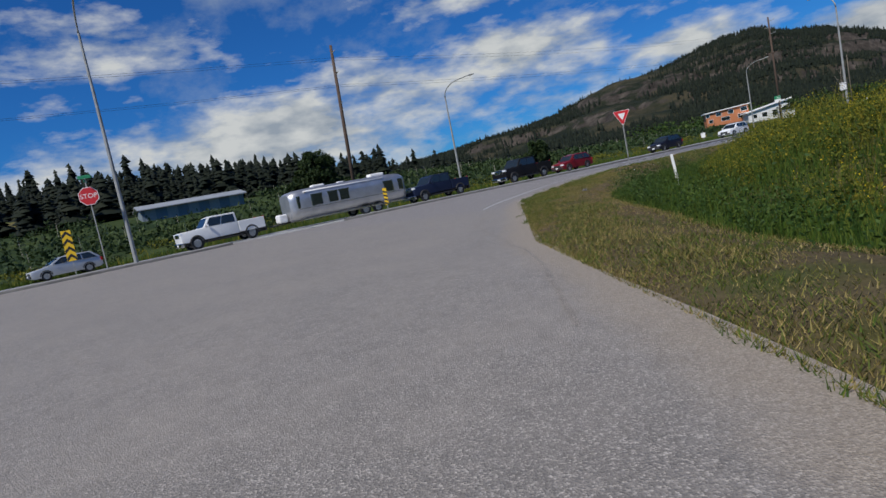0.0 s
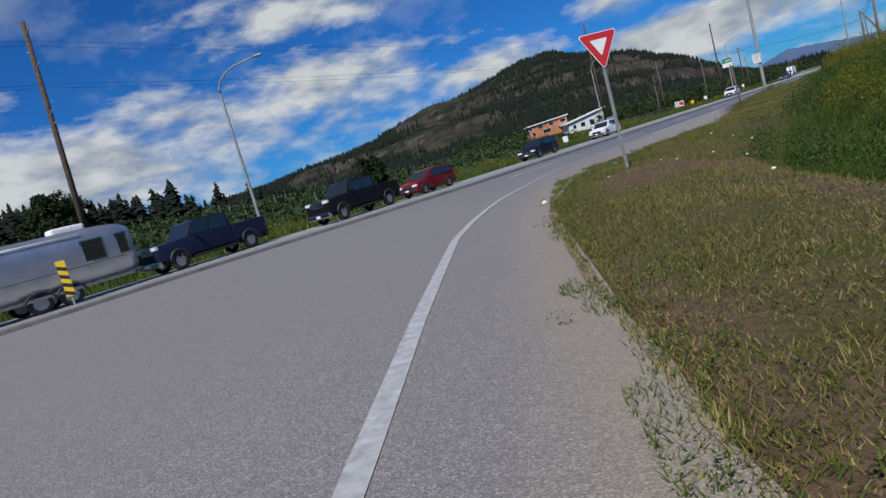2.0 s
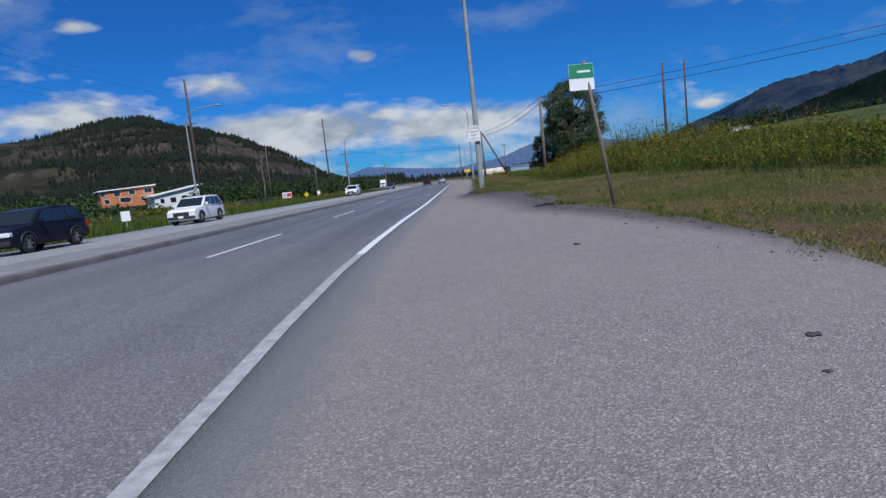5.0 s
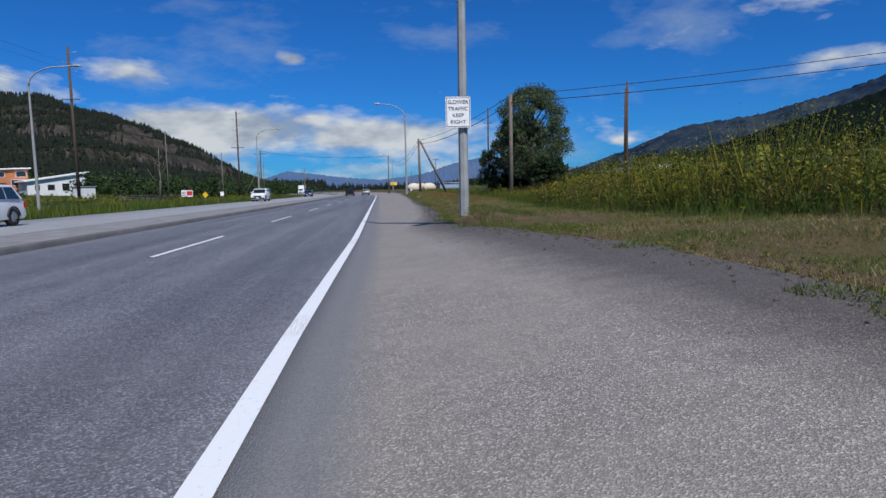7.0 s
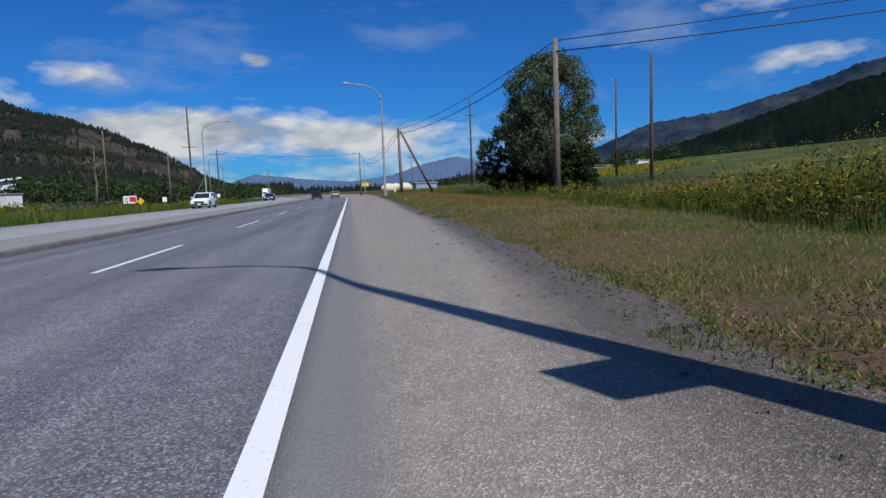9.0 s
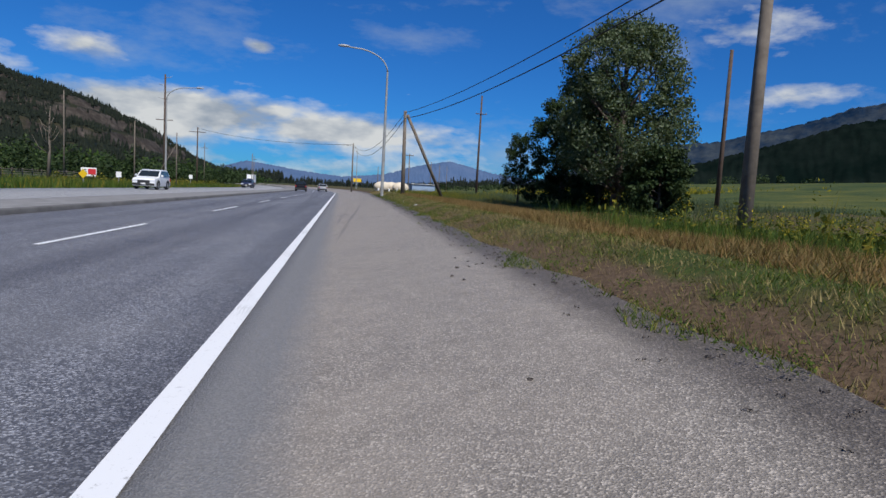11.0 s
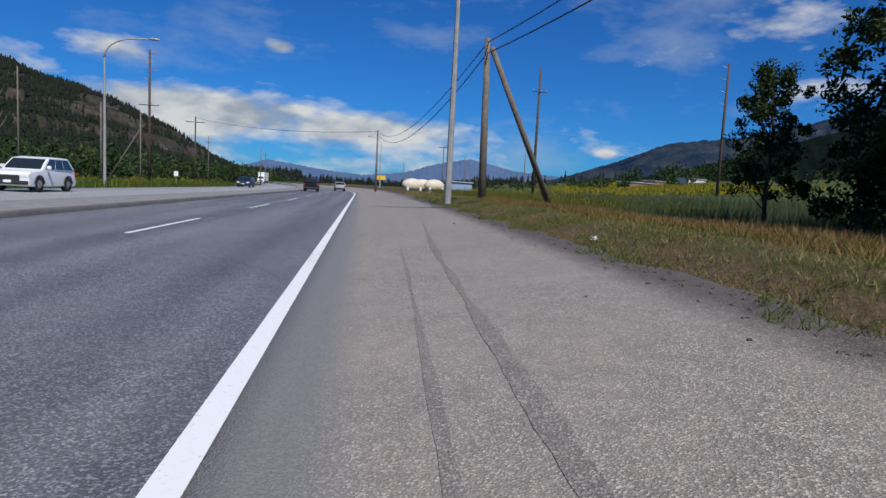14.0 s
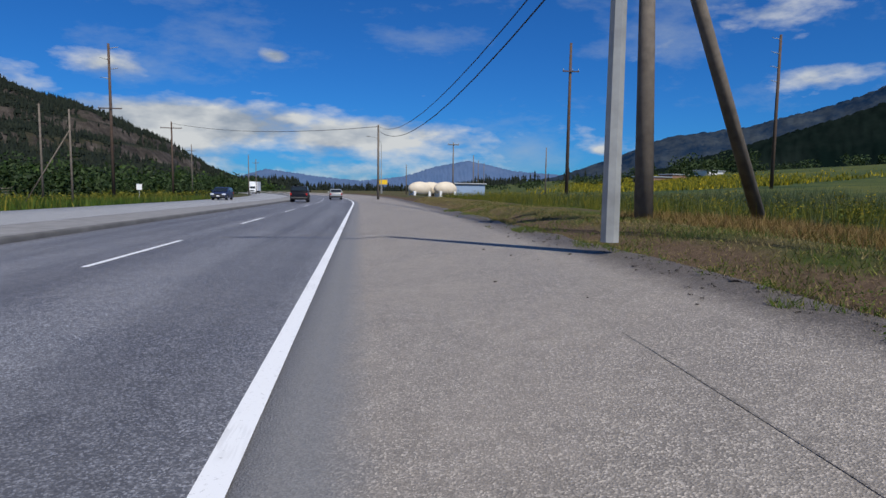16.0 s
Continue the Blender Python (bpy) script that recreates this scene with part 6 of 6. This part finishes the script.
        part("side_step", boxed(-W / 2 - 0.04, W / 2 + 0.04, -1.3, 1.2, 0.40, 0.47, 0.02), M_DARK_TRIM, root)
    if roof_rack:
        for sd in (-1, 1):
            part("roof_rail", boxed(sd * W * 0.36 - 0.02, sd * W * 0.36 + 0.02, -0.1, 1.4, zt, zt + 0.06, 0.01), M_DARK_TRIM, root)
    return root


def lane_x(y, inner=False):
    return float(kerb_x(y)) - 2.6 - (2.0 if inner else 5.5)


car("pickup", lane_x(-28.2), -28.2, 2, (0.012, 0.012, 0.014), "black crew-cab pickup truck with a chrome grille, standing in the queue", "pickup truck")
car("suv", lane_x(-21.4), -21.2, 1, (0.16, 0.012, 0.018), "dark red sport utility vehicle behind the black pickup", "suv")
car("pickup", -17.0, -57.4, 3, (0.72, 0.73, 0.74), "white crew-cab pickup truck towing a travel trailer", "pickup truck", 0.0)
car("suv", lane_x(-5), -5.0, 0, (0.012, 0.014, 0.025), "dark blue sport utility vehicle in the oncoming lane", "suv")
car("suv", lane_x(10), 10.0, 0, (0.75, 0.76, 0.77), "white compact sport utility vehicle in the oncoming lane", "suv", 0.0, True)
car("pickup", lane_x(-37.6), -37.6, 2, (0.015, 0.022, 0.05), "dark blue pickup truck queuing behind the travel trailer", "pickup truck")
car("suv", lane_x(68), 67.5, 0, (0.75, 0.76, 0.77), "white sport utility vehicle on the oncoming road", "suv", 0.0)
car("wagon", lane_x(124), 124, 0, (0.02, 0.03, 0.08), "dark blue hatchback on the oncoming road", "hatchback")
car("wagon", -20.2, -67.6, 10, (0.55, 0.56, 0.57), "silver station wagon waiting at the junction", "station wagon", 0.5)
car("suv", -5.6 + float(bend(116)), 116, 182, (0.012, 0.013, 0.018), "dark sport utility vehicle driving away along the highway", "suv")
car("wagon", -1.9 + float(bend(138)), 138, 184, (0.45, 0.45, 0.44), "silver hatchback driving away along the highway", "hatchback", 0.6)

# delivery truck with a white cargo box
M_TRUCK_WHITE = plain("truck_white_panel", (0.74, 0.75, 0.76), 0.5, vary=0.05)
s = thing("box_truck", pose(lane_x(245), 245.0, 0), "white delivery truck with a tall cargo box", "truck")
part("cargo_box", boxed(-1.2, 1.2, -1.2, 5.4, 0.95, 3.75, 0.04), M_TRUCK_WHITE, s, "tall white cargo box")
part("cab", shell([(-3.6, 0.55), (-3.6, 1.35), (-2.7, 1.55), (-2.3, 2.35), (-1.3, 2.45), (-1.25, 0.6)], 2.1, lambda a, b: 1.0 - 0.1 * (b > 1.6)), M_TRUCK_WHITE, s)
part("windscreen", quad_panel([(-0.85, -2.72, 1.6), (0.85, -2.72, 1.6), (0.82, -2.38, 2.28), (-0.82, -2.38, 2.28)], (0, -0.85, 0.5)), M_GLASS, s)
part("grille", boxed(-0.6, 0.6, -3.63, -3.55, 0.75, 1.2, 0.02), M_DARK_TRIM, s)
part("bumper", boxed(-1.05, 1.05, -3.75, -3.55, 0.4, 0.68, 0.03), M_GREY_PAINT, s)
for sd in (-1, 1):
    part("headlight", boxed(sd * 0.85 - 0.14, sd * 0.85 + 0.14, -3.63, -3.5, 0.9, 1.15, 0.02), M_LAMP_GLASS, s)
    part("side_window", quad_panel([(sd * 1.04, -2.3, 1.55), (sd * 1.04, -1.5, 1.55), (sd * 0.97, -1.5, 2.2), (sd * 0.97, -2.1, 2.2)], (sd, 0, 0.1)), M_GLASS, s)
    for ay in (-2.5, 3.6):
        wheel(s, sd * 0.95, ay, 0.45, 0.28, sd)
part("chassis", boxed(-0.5, 0.5, -3.0, 5.3, 0.55, 0.93), M_DARK_TRIM, s)


# ---------- riveted aluminium travel trailer ----------
def alloy_skin():
    m, t, b = nodes_of("brushed_aluminium_skin", 0.36, 0.8)
    nz = noise_node(t, 1.6, 6)
    t.links.new(ramp_node(t, nz, [(0.3, (0.46, 0.46, 0.47)), (0.7, (0.60, 0.60, 0.61))]), b.inputs["Base Color"])
    bump_node(t, b, noise_node(t, 4, 3), 0.06, 0.02)
    return m


M_ALLOY = alloy_skin()
M_AWNING = plain("rolled_awning_white", (0.76, 0.76, 0.76), 0.6)


def travel_trailer(x, y, heading):
    root = thing("travel_trailer", pose(x, y, 0, 0, 0, heading), "polished aluminium riveted travel trailer with rounded ends", "trailer")
    L, W, z0, z1 = 8.2, 2.45, 0.55, 2.75
    bm = bmesh.new()
    n = 26
    rings = []
    for k in range(n):
        t = -1 + 2 * k / (n - 1)
        y_ = t * L / 2
        e = (1 - abs(t) ** 7) ** 0.38 if abs(t) < 1 else 0.0
        e = max(e, 0.34)
        ring = []
        for j in range(20):
            a = 2 * math.pi * j / 20
            cx, sz = math.cos(a), math.sin(a)
            p = 6.0
            q = (abs(cx) ** p + abs(sz) ** p) ** (-1 / p)
            zz = (z0 + z1) / 2 + sz * q * (z1 - z0) / 2 * (0.62 + 0.38 * e if sz > 0 else 0.85 + 0.15 * e)
            ring.append(bm.verts.new((cx * q * W / 2 * (0.55 + 0.45 * e), y_, zz)))
        rings.append(ring)
    for a, b in zip(rings, rings[1:]):
        for j in range(20):
            bm.faces.new((a[j], a[(j + 1) % 20], b[(j + 1) % 20], b[j])).smooth = True
    bm.faces.new(rings[0][::-1])
    bm.faces.new(rings[-1])
    bmesh.ops.recalc_face_normals(bm, faces=bm.faces)
    part("body", bm, M_ALLOY, root, "shiny riveted aluminium shell")
    for sd in (-1, 1):
        for ya, yb in ((-3.65, -3.05), (-2.75, -2.05), (-1.65, -1.0), (-0.88, -0.22), (2.35, 3.0), (3.35, 3.8)):
            nar = 0.02 if abs(ya + yb) < 6 else 0.10
            part("window", boxed(sd * (W / 2 - nar) - 0.02, sd * (W / 2 - nar) + 0.02, ya, yb, 1.42, 2.2, 0.015), M_GLASS, root, "dark tinted window")
            part("window_frame", boxed(sd * (W / 2 - nar) - 0.012, sd * (W / 2 - nar) + 0.012, ya - 0.05, yb + 0.05, 1.37, 2.25, 0.01), M_CHROME, root)
        for ay in (0.75, 1.65):
            wheel(root, sd * (W / 2 - 0.14), ay, 0.36, 0.22, sd)
            part("wheel_arch", tube([(sd * (W / 2 + 0.0), ay + 0.45 * math.cos(q), 0.38 + 0.42 * math.sin(q)) for q in np.linspace(0.0, math.pi, 9)], 0.035, 6), M_DARK_TRIM, root)
        part("skirt", boxed(sd * (W / 2 - 0.03) - 0.02, sd * (W / 2 - 0.03) + 0.02, -3.7, 3.7, 0.5, 0.62, 0.01), M_CHROME, root, "bright lower trim rail")
        part("awning_roll", tube([(sd * (W / 2 - 0.05), -3.2, 2.5), (sd * (W / 2 - 0.05), 2.4, 2.5)], 0.055, 8), M_AWNING, root, "rolled white awning")
        part("seam", boxed(sd * (W / 2 + 0.003) - 0.004, sd * (W / 2 + 0.003) + 0.004, -3.6, 3.6, 1.30, 1.325), M_CHROME, root)
    part("vent_cowl", boxed(-0.35, 0.35, 1.9, 2.95, 2.70, 2.98, 0.08), M_AWNING, root, "white rooftop air conditioner")
    part("vent_cowl", boxed(-0.3, 0.3, -2.2, -1.4, 2.72, 2.90, 0.06), M_AWNING, root, "white rooftop vent")
    part("vent_cowl", boxed(-0.2, 0.2, -0.4, 0.0, 2.72, 2.84, 0.04), M_AWNING, root, "white rooftop vent")
    part("gas_bottle_cover", boxed(-0.4, 0.4, -4.75, -4.2, 0.6, 1.2, 0.1), M_AWNING, root, "white gas bottle cover")
    part("hitch", tube([(0, -4.0, 0.55), (0, -5.3, 0.5)], 0.06, 8), M_DARK_TRIM, root)
    part("bumper", boxed(-1.05, 1.05, 4.1, 4.25, 0.5, 0.62, 0.03), M_CHROME, root)
    part("lamp", boxed(-0.95, -0.8, 3.98, 4.06, 1.0, 1.2, 0.02), M_TAIL, root)
    return root


trailer = travel_trailer(-16.6, -46.9, 2)
trailer.scale = (1.08, 1.32, 1.10)


# ---------- buildings ----------
M_ORANGE = plain("orange_stucco", (0.46, 0.17, 0.075), 0.9, vary=0.12, scale=0.8)
M_HOUSE_WHITE = plain("white_siding", (0.66, 0.66, 0.64), 0.8, vary=0.08, scale=1.5)
M_HOUSE_GREY = plain("grey_siding", (0.28, 0.30, 0.29), 0.85, vary=0.1, scale=1.5)
M_BRICK = plain("reddish_boards", (0.26, 0.15, 0.10), 0.9, vary=0.2, scale=1.0)
M_FASCIA = plain("white_fascia", (0.78, 0.78, 0.77), 0.6, vary=0.05)
M_ROOF = plain("grey_metal_roof", (0.36, 0.38, 0.40), 0.5, 0.3, vary=0.12, scale=0.5)
M_BARN = plain("blue_grey_cladding", (0.16, 0.20, 0.23), 0.8, vary=0.12, scale=0.6)


def house(name, x, y, heading, size, walls, slope, label, windows, base, extra=None):
    """A flat- or shed-roofed house; its front looks towards -y of its own axes."""
    w, d, h = size
    root = thing(name, pose(x, y, base, 0, 0, heading), label, "house")
    bm = bmesh.new()
    zl, zr = h, h + slope
    v = [bm.verts.new(p) for p in ((-w / 2, -d / 2, -1.5), (w / 2, -d / 2, -1.5), (w / 2, d / 2, -1.5), (-w / 2, d / 2, -1.5), (-w / 2, -d / 2, zl), (w / 2, -d / 2, zr), (w / 2, d / 2, zr), (-w / 2, d / 2, zl))]
    for f in ((0, 1, 5, 4), (1, 2, 6, 5), (2, 3, 7, 6), (3, 0, 4, 7), (4, 5, 6, 7)):
        bm.faces.new([v[k] for k in f])
    bmesh.ops.recalc_face_normals(bm, faces=bm.faces)
    part("wall", bm, walls, root)
    o = 0.9
    k = slope / w
    bm = bmesh.new()
    pts = [(-w / 2 - o, -d / 2 - o, zl - o * k), (w / 2 + o, -d / 2 - o, zr + o * k), (w / 2 + o, d / 2 + o, zr + o * k), (-w / 2 - o, d / 2 + o, zl - o * k)]
    a = [bm.verts.new(p) for p in pts]
    b = [bm.verts.new((p[0], p[1], p[2] + 0.42)) for p in pts]
    bm.faces.new(a[::-1])
    bm.faces.new(b)
    for i in range(4):
        bm.faces.new((a[i], a[(i + 1) % 4], b[(i + 1) % 4], b[i]))
    bmesh.ops.recalc_face_normals(bm, faces=bm.faces)
    part("roof", bm, M_FASCIA, root, "flat roof with a deep white fascia")
    for x0, x1, z0, z1 in windows:
        win = part("window", boxed(x0, x1, -d / 2 - 0.05, -d / 2 + 0.05, z0, z1), M_FASCIA, root)
        part("pane", boxed(x0 + 0.12, x1 - 0.12, -d / 2 - 0.07, -d / 2 - 0.055, z0 + 0.12, z1 - 0.12), M_GLASS, win)
    return root


# front of each house faces the highway (+x)
orange_house = house("house", -105, 163, 38, (19, 11, 5.0), M_ORANGE, 0.9, "orange stucco two-storey house with a flat white-edged roof", [(-9.6, -7.8, 3.0, 4.8), (-5, -2.5, 2.9, 4.8), (0.4, 2.9, 3.0, 4.9), (6.0, 9.0, 3.1, 5.1), (-8.5, -6.5, 0.2, 2.0), (-3, 1.0, 0.2, 2.2), (4.5, 8.5, 0.2, 2.2)], 4.2)
white_house = house("house", -90, 164, 42, (16, 10, 3.2), M_HOUSE_WHITE, 2.6, "white and grey single-storey house with a shed roof", [(-6.2, -4.6, 0.4, 2.2), (-2.8, -0.6, 0.4, 2.4), (1.2, 3.4, 0.2, 2.7), (5.0, 7.0, 0.6, 3.2)], 2.4)
orange_house.scale, white_house.scale = (0.80, 0.80, 0.80), (0.88, 0.88, 0.88)


def long_barn(x, y, heading, base):
    root = thing("barn", pose(x, y, base, 0, 0, heading), "long low blue-grey farm shed with a pale metal roof", "barn")
    w, d, h, p = 20, 8, 2.0, 0.9
    part("wall", boxed(-w / 2, w / 2, -d / 2, d / 2, -2, h), M_BARN, root)
    bm = bmesh.new()
    o = 0.7
    prof = [(-d / 2 - o, h - 0.1), (0, h + p), (d / 2 + o, h - 0.1), (d / 2 + o, h + 0.1), (0, h + p + 0.2), (-d / 2 - o, h + 0.1)]
    a = [bm.verts.new((-w / 2 - o, yy, z)) for yy, z in prof]
    b = [bm.verts.new((w / 2 + o, yy, z)) for yy, z in prof]
    bm.faces.new(a)
    bm.faces.new(b[::-1])
    for i in range(6):
        bm.faces.new((a[i], b[i], b[(i + 1) % 6], a[(i + 1) % 6]))
    bmesh.ops.recalc_face_normals(bm, faces=bm.faces)
    part("roof", bm, M_ROOF, root, "pale grey metal roof")
    for k in range(5):
        part("door", boxed(-9.4 + 4.1 * k, -7.4 + 4.1 * k, -d / 2 - 0.06, -d / 2 + 0.04, -0.5, 2.2), M_HOUSE_GREY, root)
    return root


long_barn(-104, -41, 88, float(land(-99, -41)) + 0.5)

# pale storage tanks and a blue shed at the far end of the field
M_CREAM = plain("cream_tarpaulin", (0.62, 0.54, 0.42), 0.8, vary=0.1, scale=1)
for k in range(3):
    s = thing("storage_tank", pose(9.4 + 1.9 * k, 139 + 2.2 * (k % 2), on_land(10 + 2 * k, 140), 0, 0, 20), "long rounded cream storage tank in the yard", "tank", "storage tanks")
    bm = bmesh.new()
    bmesh.ops.create_uvsphere(bm, u_segments=18, v_segments=10, radius=1, matrix=Matrix.Translation((0, 0, 1.35)) @ Matrix.Diagonal((1.9, 1.1, 1.1 , 1)))
    for f in bm.faces:
        f.smooth = True
    part("tank", bm, M_CREAM, s)
    for sx in (-1, 1):
        part("saddle", boxed(sx * 1.2 - 0.2, sx * 1.2 + 0.2, -0.9, 0.9, 0, 1.0, 0.05), M_HOUSE_WHITE, s)
s = thing("shed", pose(21, 165, on_land(21, 165), 0, 0, 10), "low pale blue shed beside the yard", "shed")
part("wall", boxed(-3, 3, -2, 2, 0, 2.3), plain("blue_steel_cladding", (0.24, 0.33, 0.46), 0.6), s)
part("roof", boxed(-3.3, 3.3, -2.3, 2.3, 2.3, 2.5, 0.05), M_ROOF, s)
for fx_, fy_, fw in ((108, 262, 7), (120, 268, 5), (143, 282, 6)):
    s = thing("farm_building", pose(fx_, fy_, on_land(fx_, fy_), 0, 0, 25), "low farm building with reddish walls across the field", "farm building", "far farm buildings")
    part("wall", boxed(-fw, fw, -3, 3, -0.5, 1.7), M_BRICK if fx_ < 130 else M_HOUSE_WHITE, s)
    part("roof", boxed(-fw - 0.4, fw + 0.4, -3.4, 3.4, 1.7, 2.1, 0.1), M_ROOF, s)
s = thing("shed", pose(-66, 130, on_land(-66, 130), 0, 0, 60), "small white shed among bushes", "shed")
part("wall", boxed(-1.6, 1.6, -1.5, 1.5, 0, 2.6), M_HOUSE_WHITE, s)
part("roof", boxed(-1.8, 1.8, -1.7, 1.7, 2.6, 2.8, 0.05), M_ROOF, s)
for (mx, my, mh) in ((-23, -12, 1.5), (-22, 14, 1.1), (-27, 95, 1.3), (-26, 128, 1.6)):
    s = thing("small_sign", pose(mx, my, on_land(mx, my), 0, 0, 20), "small white board on a post in the far verge", "sign", "small verge signs")
    post(s, mh + 0.5)
    part("sign_panel", plate([(-0.3, mh), (0.3, mh), (0.3, mh + 0.7), (-0.3, mh + 0.7)], -0.05, -0.035), M_WHITE, s)
s = thing("warning_sign", pose(4.9, 168, 0.2, 0, 0, 5), "yellow warning sign on a post beside the shoulder", "road sign")
post(s, 3.2)
part("sign_panel", plate([(-1.0, 2.4), (1.0, 2.4), (1.0, 3.3), (-1.0, 3.3)], -0.06, -0.045), M_YELLOW, s)

# litter and stones
M_LITTER = plain("white_litter", (0.75, 0.75, 0.74), 0.6)
M_BLUE_LITTER = plain("blue_litter", (0.10, 0.17, 0.42), 0.5)
M_CLOD = plain("dark_debris", (0.06, 0.05, 0.045), 0.9, vary=0.3)


def lump(name, x, y, size, material, label, seed, flat=0.6, lift=0.0):
    rng = random.Random(seed)
    bm = bmesh.new()
    bmesh.ops.create_icosphere(bm, subdivisions=2, radius=size)
    for v in bm.verts:
        v.co *= rng.uniform(0.45, 1.3)
        v.co.z *= flat
    z = max(float(land(x, y)) if x > float(edge(y)) else float(road_z(x, y)), 0) + size * flat * 0.5 + lift
    ob = part(name, bm, material)
    ob.location = (x, y, z)
    return tagged(ob, label, "litter", "roadside litter")


lump("litter", 6.2, -42.7, 0.055, M_LITTER, "crumpled white paper litter on the verge", 1)
lump("litter", 5.25, -36.6, 0.07, M_BLUE_LITTER, "crumpled blue plastic litter in the grass", 2)
lump("litter", 4.75, -37.4, 0.045, M_BLUE_LITTER, "crumpled blue plastic litter in the grass", 3)
lump("stone", 15.9, -53.5, 0.075, M_CONCRETE, "pale rounded stone in dry grass", 4)
lump("litter", 4.1, 44.0, 0.06, M_LITTER, "crumpled white paper litter on the verge", 5)
lump("litter", 4.0, 38.0, 0.06, M_LITTER, "crumpled white paper litter on the verge", 6)
for k in range(90):
    rr = random.Random(100 + k)
    yy = rr.uniform(-40, 62)
    xx = float(edge(yy)) - abs(rr.gauss(0, 0.9)) - 0.1
    if xx > 1.6:
        lump("clod", xx, yy, rr.uniform(0.008, 0.026), M_CLOD, "small dark clod on the shoulder", k, 0.5)


for k, (xx, yy) in enumerate(((7.3, -38.6), (7.9, -39.3), (8.8, -39.6), (9.3, -38.2), (6.9, -40.9), (9.9, -41.6), (10.8, -44.3), (7.2, -33.5), (6.6, -30.4), (8.4, -36.0))):
    lump("litter", xx, yy, 0.022 + 0.004 * (k % 4), M_LITTER, "small scrap of white litter in dry grass", 30 + k, 0.45, 0.02)
for k, (xx, yy, size) in enumerate(((3.79, 25.23, 0.04), (3.58, 26.3, 0.022), (3.66, 56.45, 0.045), (1.43, 50.5, 0.022), (1.04, 35.66, 0.035), (3.9, 39.4, 0.05), (3.95, 55.05, 0.05), (2.58, 30.8, 0.035), (1.74, -3.7, 0.03), (3.04, -20.4, 0.05), (3.54, -24.6, 0.04))):
    lump("clod", xx, yy, size, M_CLOD, "dark flattened clod lying on the shoulder", 60 + k, 0.3)
lump("litter", 5.4, 31.6, 0.05, M_LITTER, "crumpled white paper litter on the verge", 7)
n = 1500
ry = RNG.uniform(-24, 66, n)
rx = edge(ry) - np.abs(RNG.normal(0, 0.32, n)) + 0.1
lv, lf = leaf_cloud(RNG, np.stack([rx, ry, surface(rx, ry) + 0.006], -1), np.stack([RNG.uniform(0.01, 0.05, n), RNG.uniform(0.01, 0.05, n), np.full(n, 0.008)], -1), 9, 0.010)
tagged(tri_soup("rim_debris", lv, lf, M_CLOD), "dark twigs and crumbs of soil along the pavement rim", "debris", kind="stuff")


# board, fence and dead tree behind the far verge
s = thing("billboard", pose(-43.0, 128.0, on_land(-43.0, 128.0), 0, 0, 15), "small white board with a red panel on two posts", "sign")
for sx in (-0.9, 0.9):
    part("post", boxed(sx - 0.06, sx + 0.06, -0.06, 0.06, 0, 2.6), M_POLE_WOOD, s)
part("sign_panel", boxed(-1.2, 1.2, -0.1, -0.062, 1.0, 2.5, 0.01), M_WHITE, s)
part("red_panel", boxed(-0.1, 1.1, -0.112, -0.1005, 1.3, 2.3), M_RED, s, "red printed panel")
for k in range(3):
    part("lettering_bar", boxed(-1.05, -0.3, -0.112, -0.1005, 1.3 + 0.35 * k, 1.45 + 0.35 * k), M_DARK_TRIM, s)
fence = thing("fence", pose(0, 0, 0), "weathered grey post and rail fence behind the far verge", "fence")
fy0 = [128.0 - 26 + 3.0 * k for k in range(16)]
for k, fy_ in enumerate(fy0):
    fx_ = -43.0 - 4.0
    part("post", boxed(fx_ - 0.07, fx_ + 0.07, fy_ - 0.07, fy_ + 0.07, on_land(fx_, fy_), on_land(fx_, fy_) + 1.5), M_POLE_WOOD, fence)
    if k:
        za, zb = on_land(fx_, fy0[k - 1]), on_land(fx_, fy_)
        for hh in (0.6, 0.95, 1.3):
            part("rail", tube([(fx_ + 0.09, fy0[k - 1], za + hh), (fx_ + 0.09, fy_, zb + hh)], 0.055, 6), M_POLE_WOOD, fence)


def dead_tree(x, y, h, seed):
    rng = random.Random(seed)
    root = thing("dead_tree", pose(x, y, on_land(x, y, 0.3)), "bare grey dead tree with upright limbs", "tree")
    part("trunk", tube([(0, 0, 0), (0.2, 0.1, h * 0.4), (0.1, 0.3, h * 0.75), (0.3, 0.2, h)], [0.3, 0.22, 0.12, 0.03], 8), M_POLE_WOOD, root)
    for k in range(11):
        a, z = rng.uniform(0, 6.28), h * (0.35 + 0.05 * k)
        r = rng.uniform(0.10, 0.2) * h * (1.1 - 0.06 * k)
        tip = (r * math.cos(a), r * math.sin(a), z + r * 1.3)
        part("limb", tube([(0.15, 0.15, z), (tip[0] * 0.6, tip[1] * 0.6, z + r * 0.5), tip], [0.09, 0.06, 0.02], 6), M_POLE_WOOD, root)
    return root


dead_tree(-46.5, 121.0, 12.0, 5)
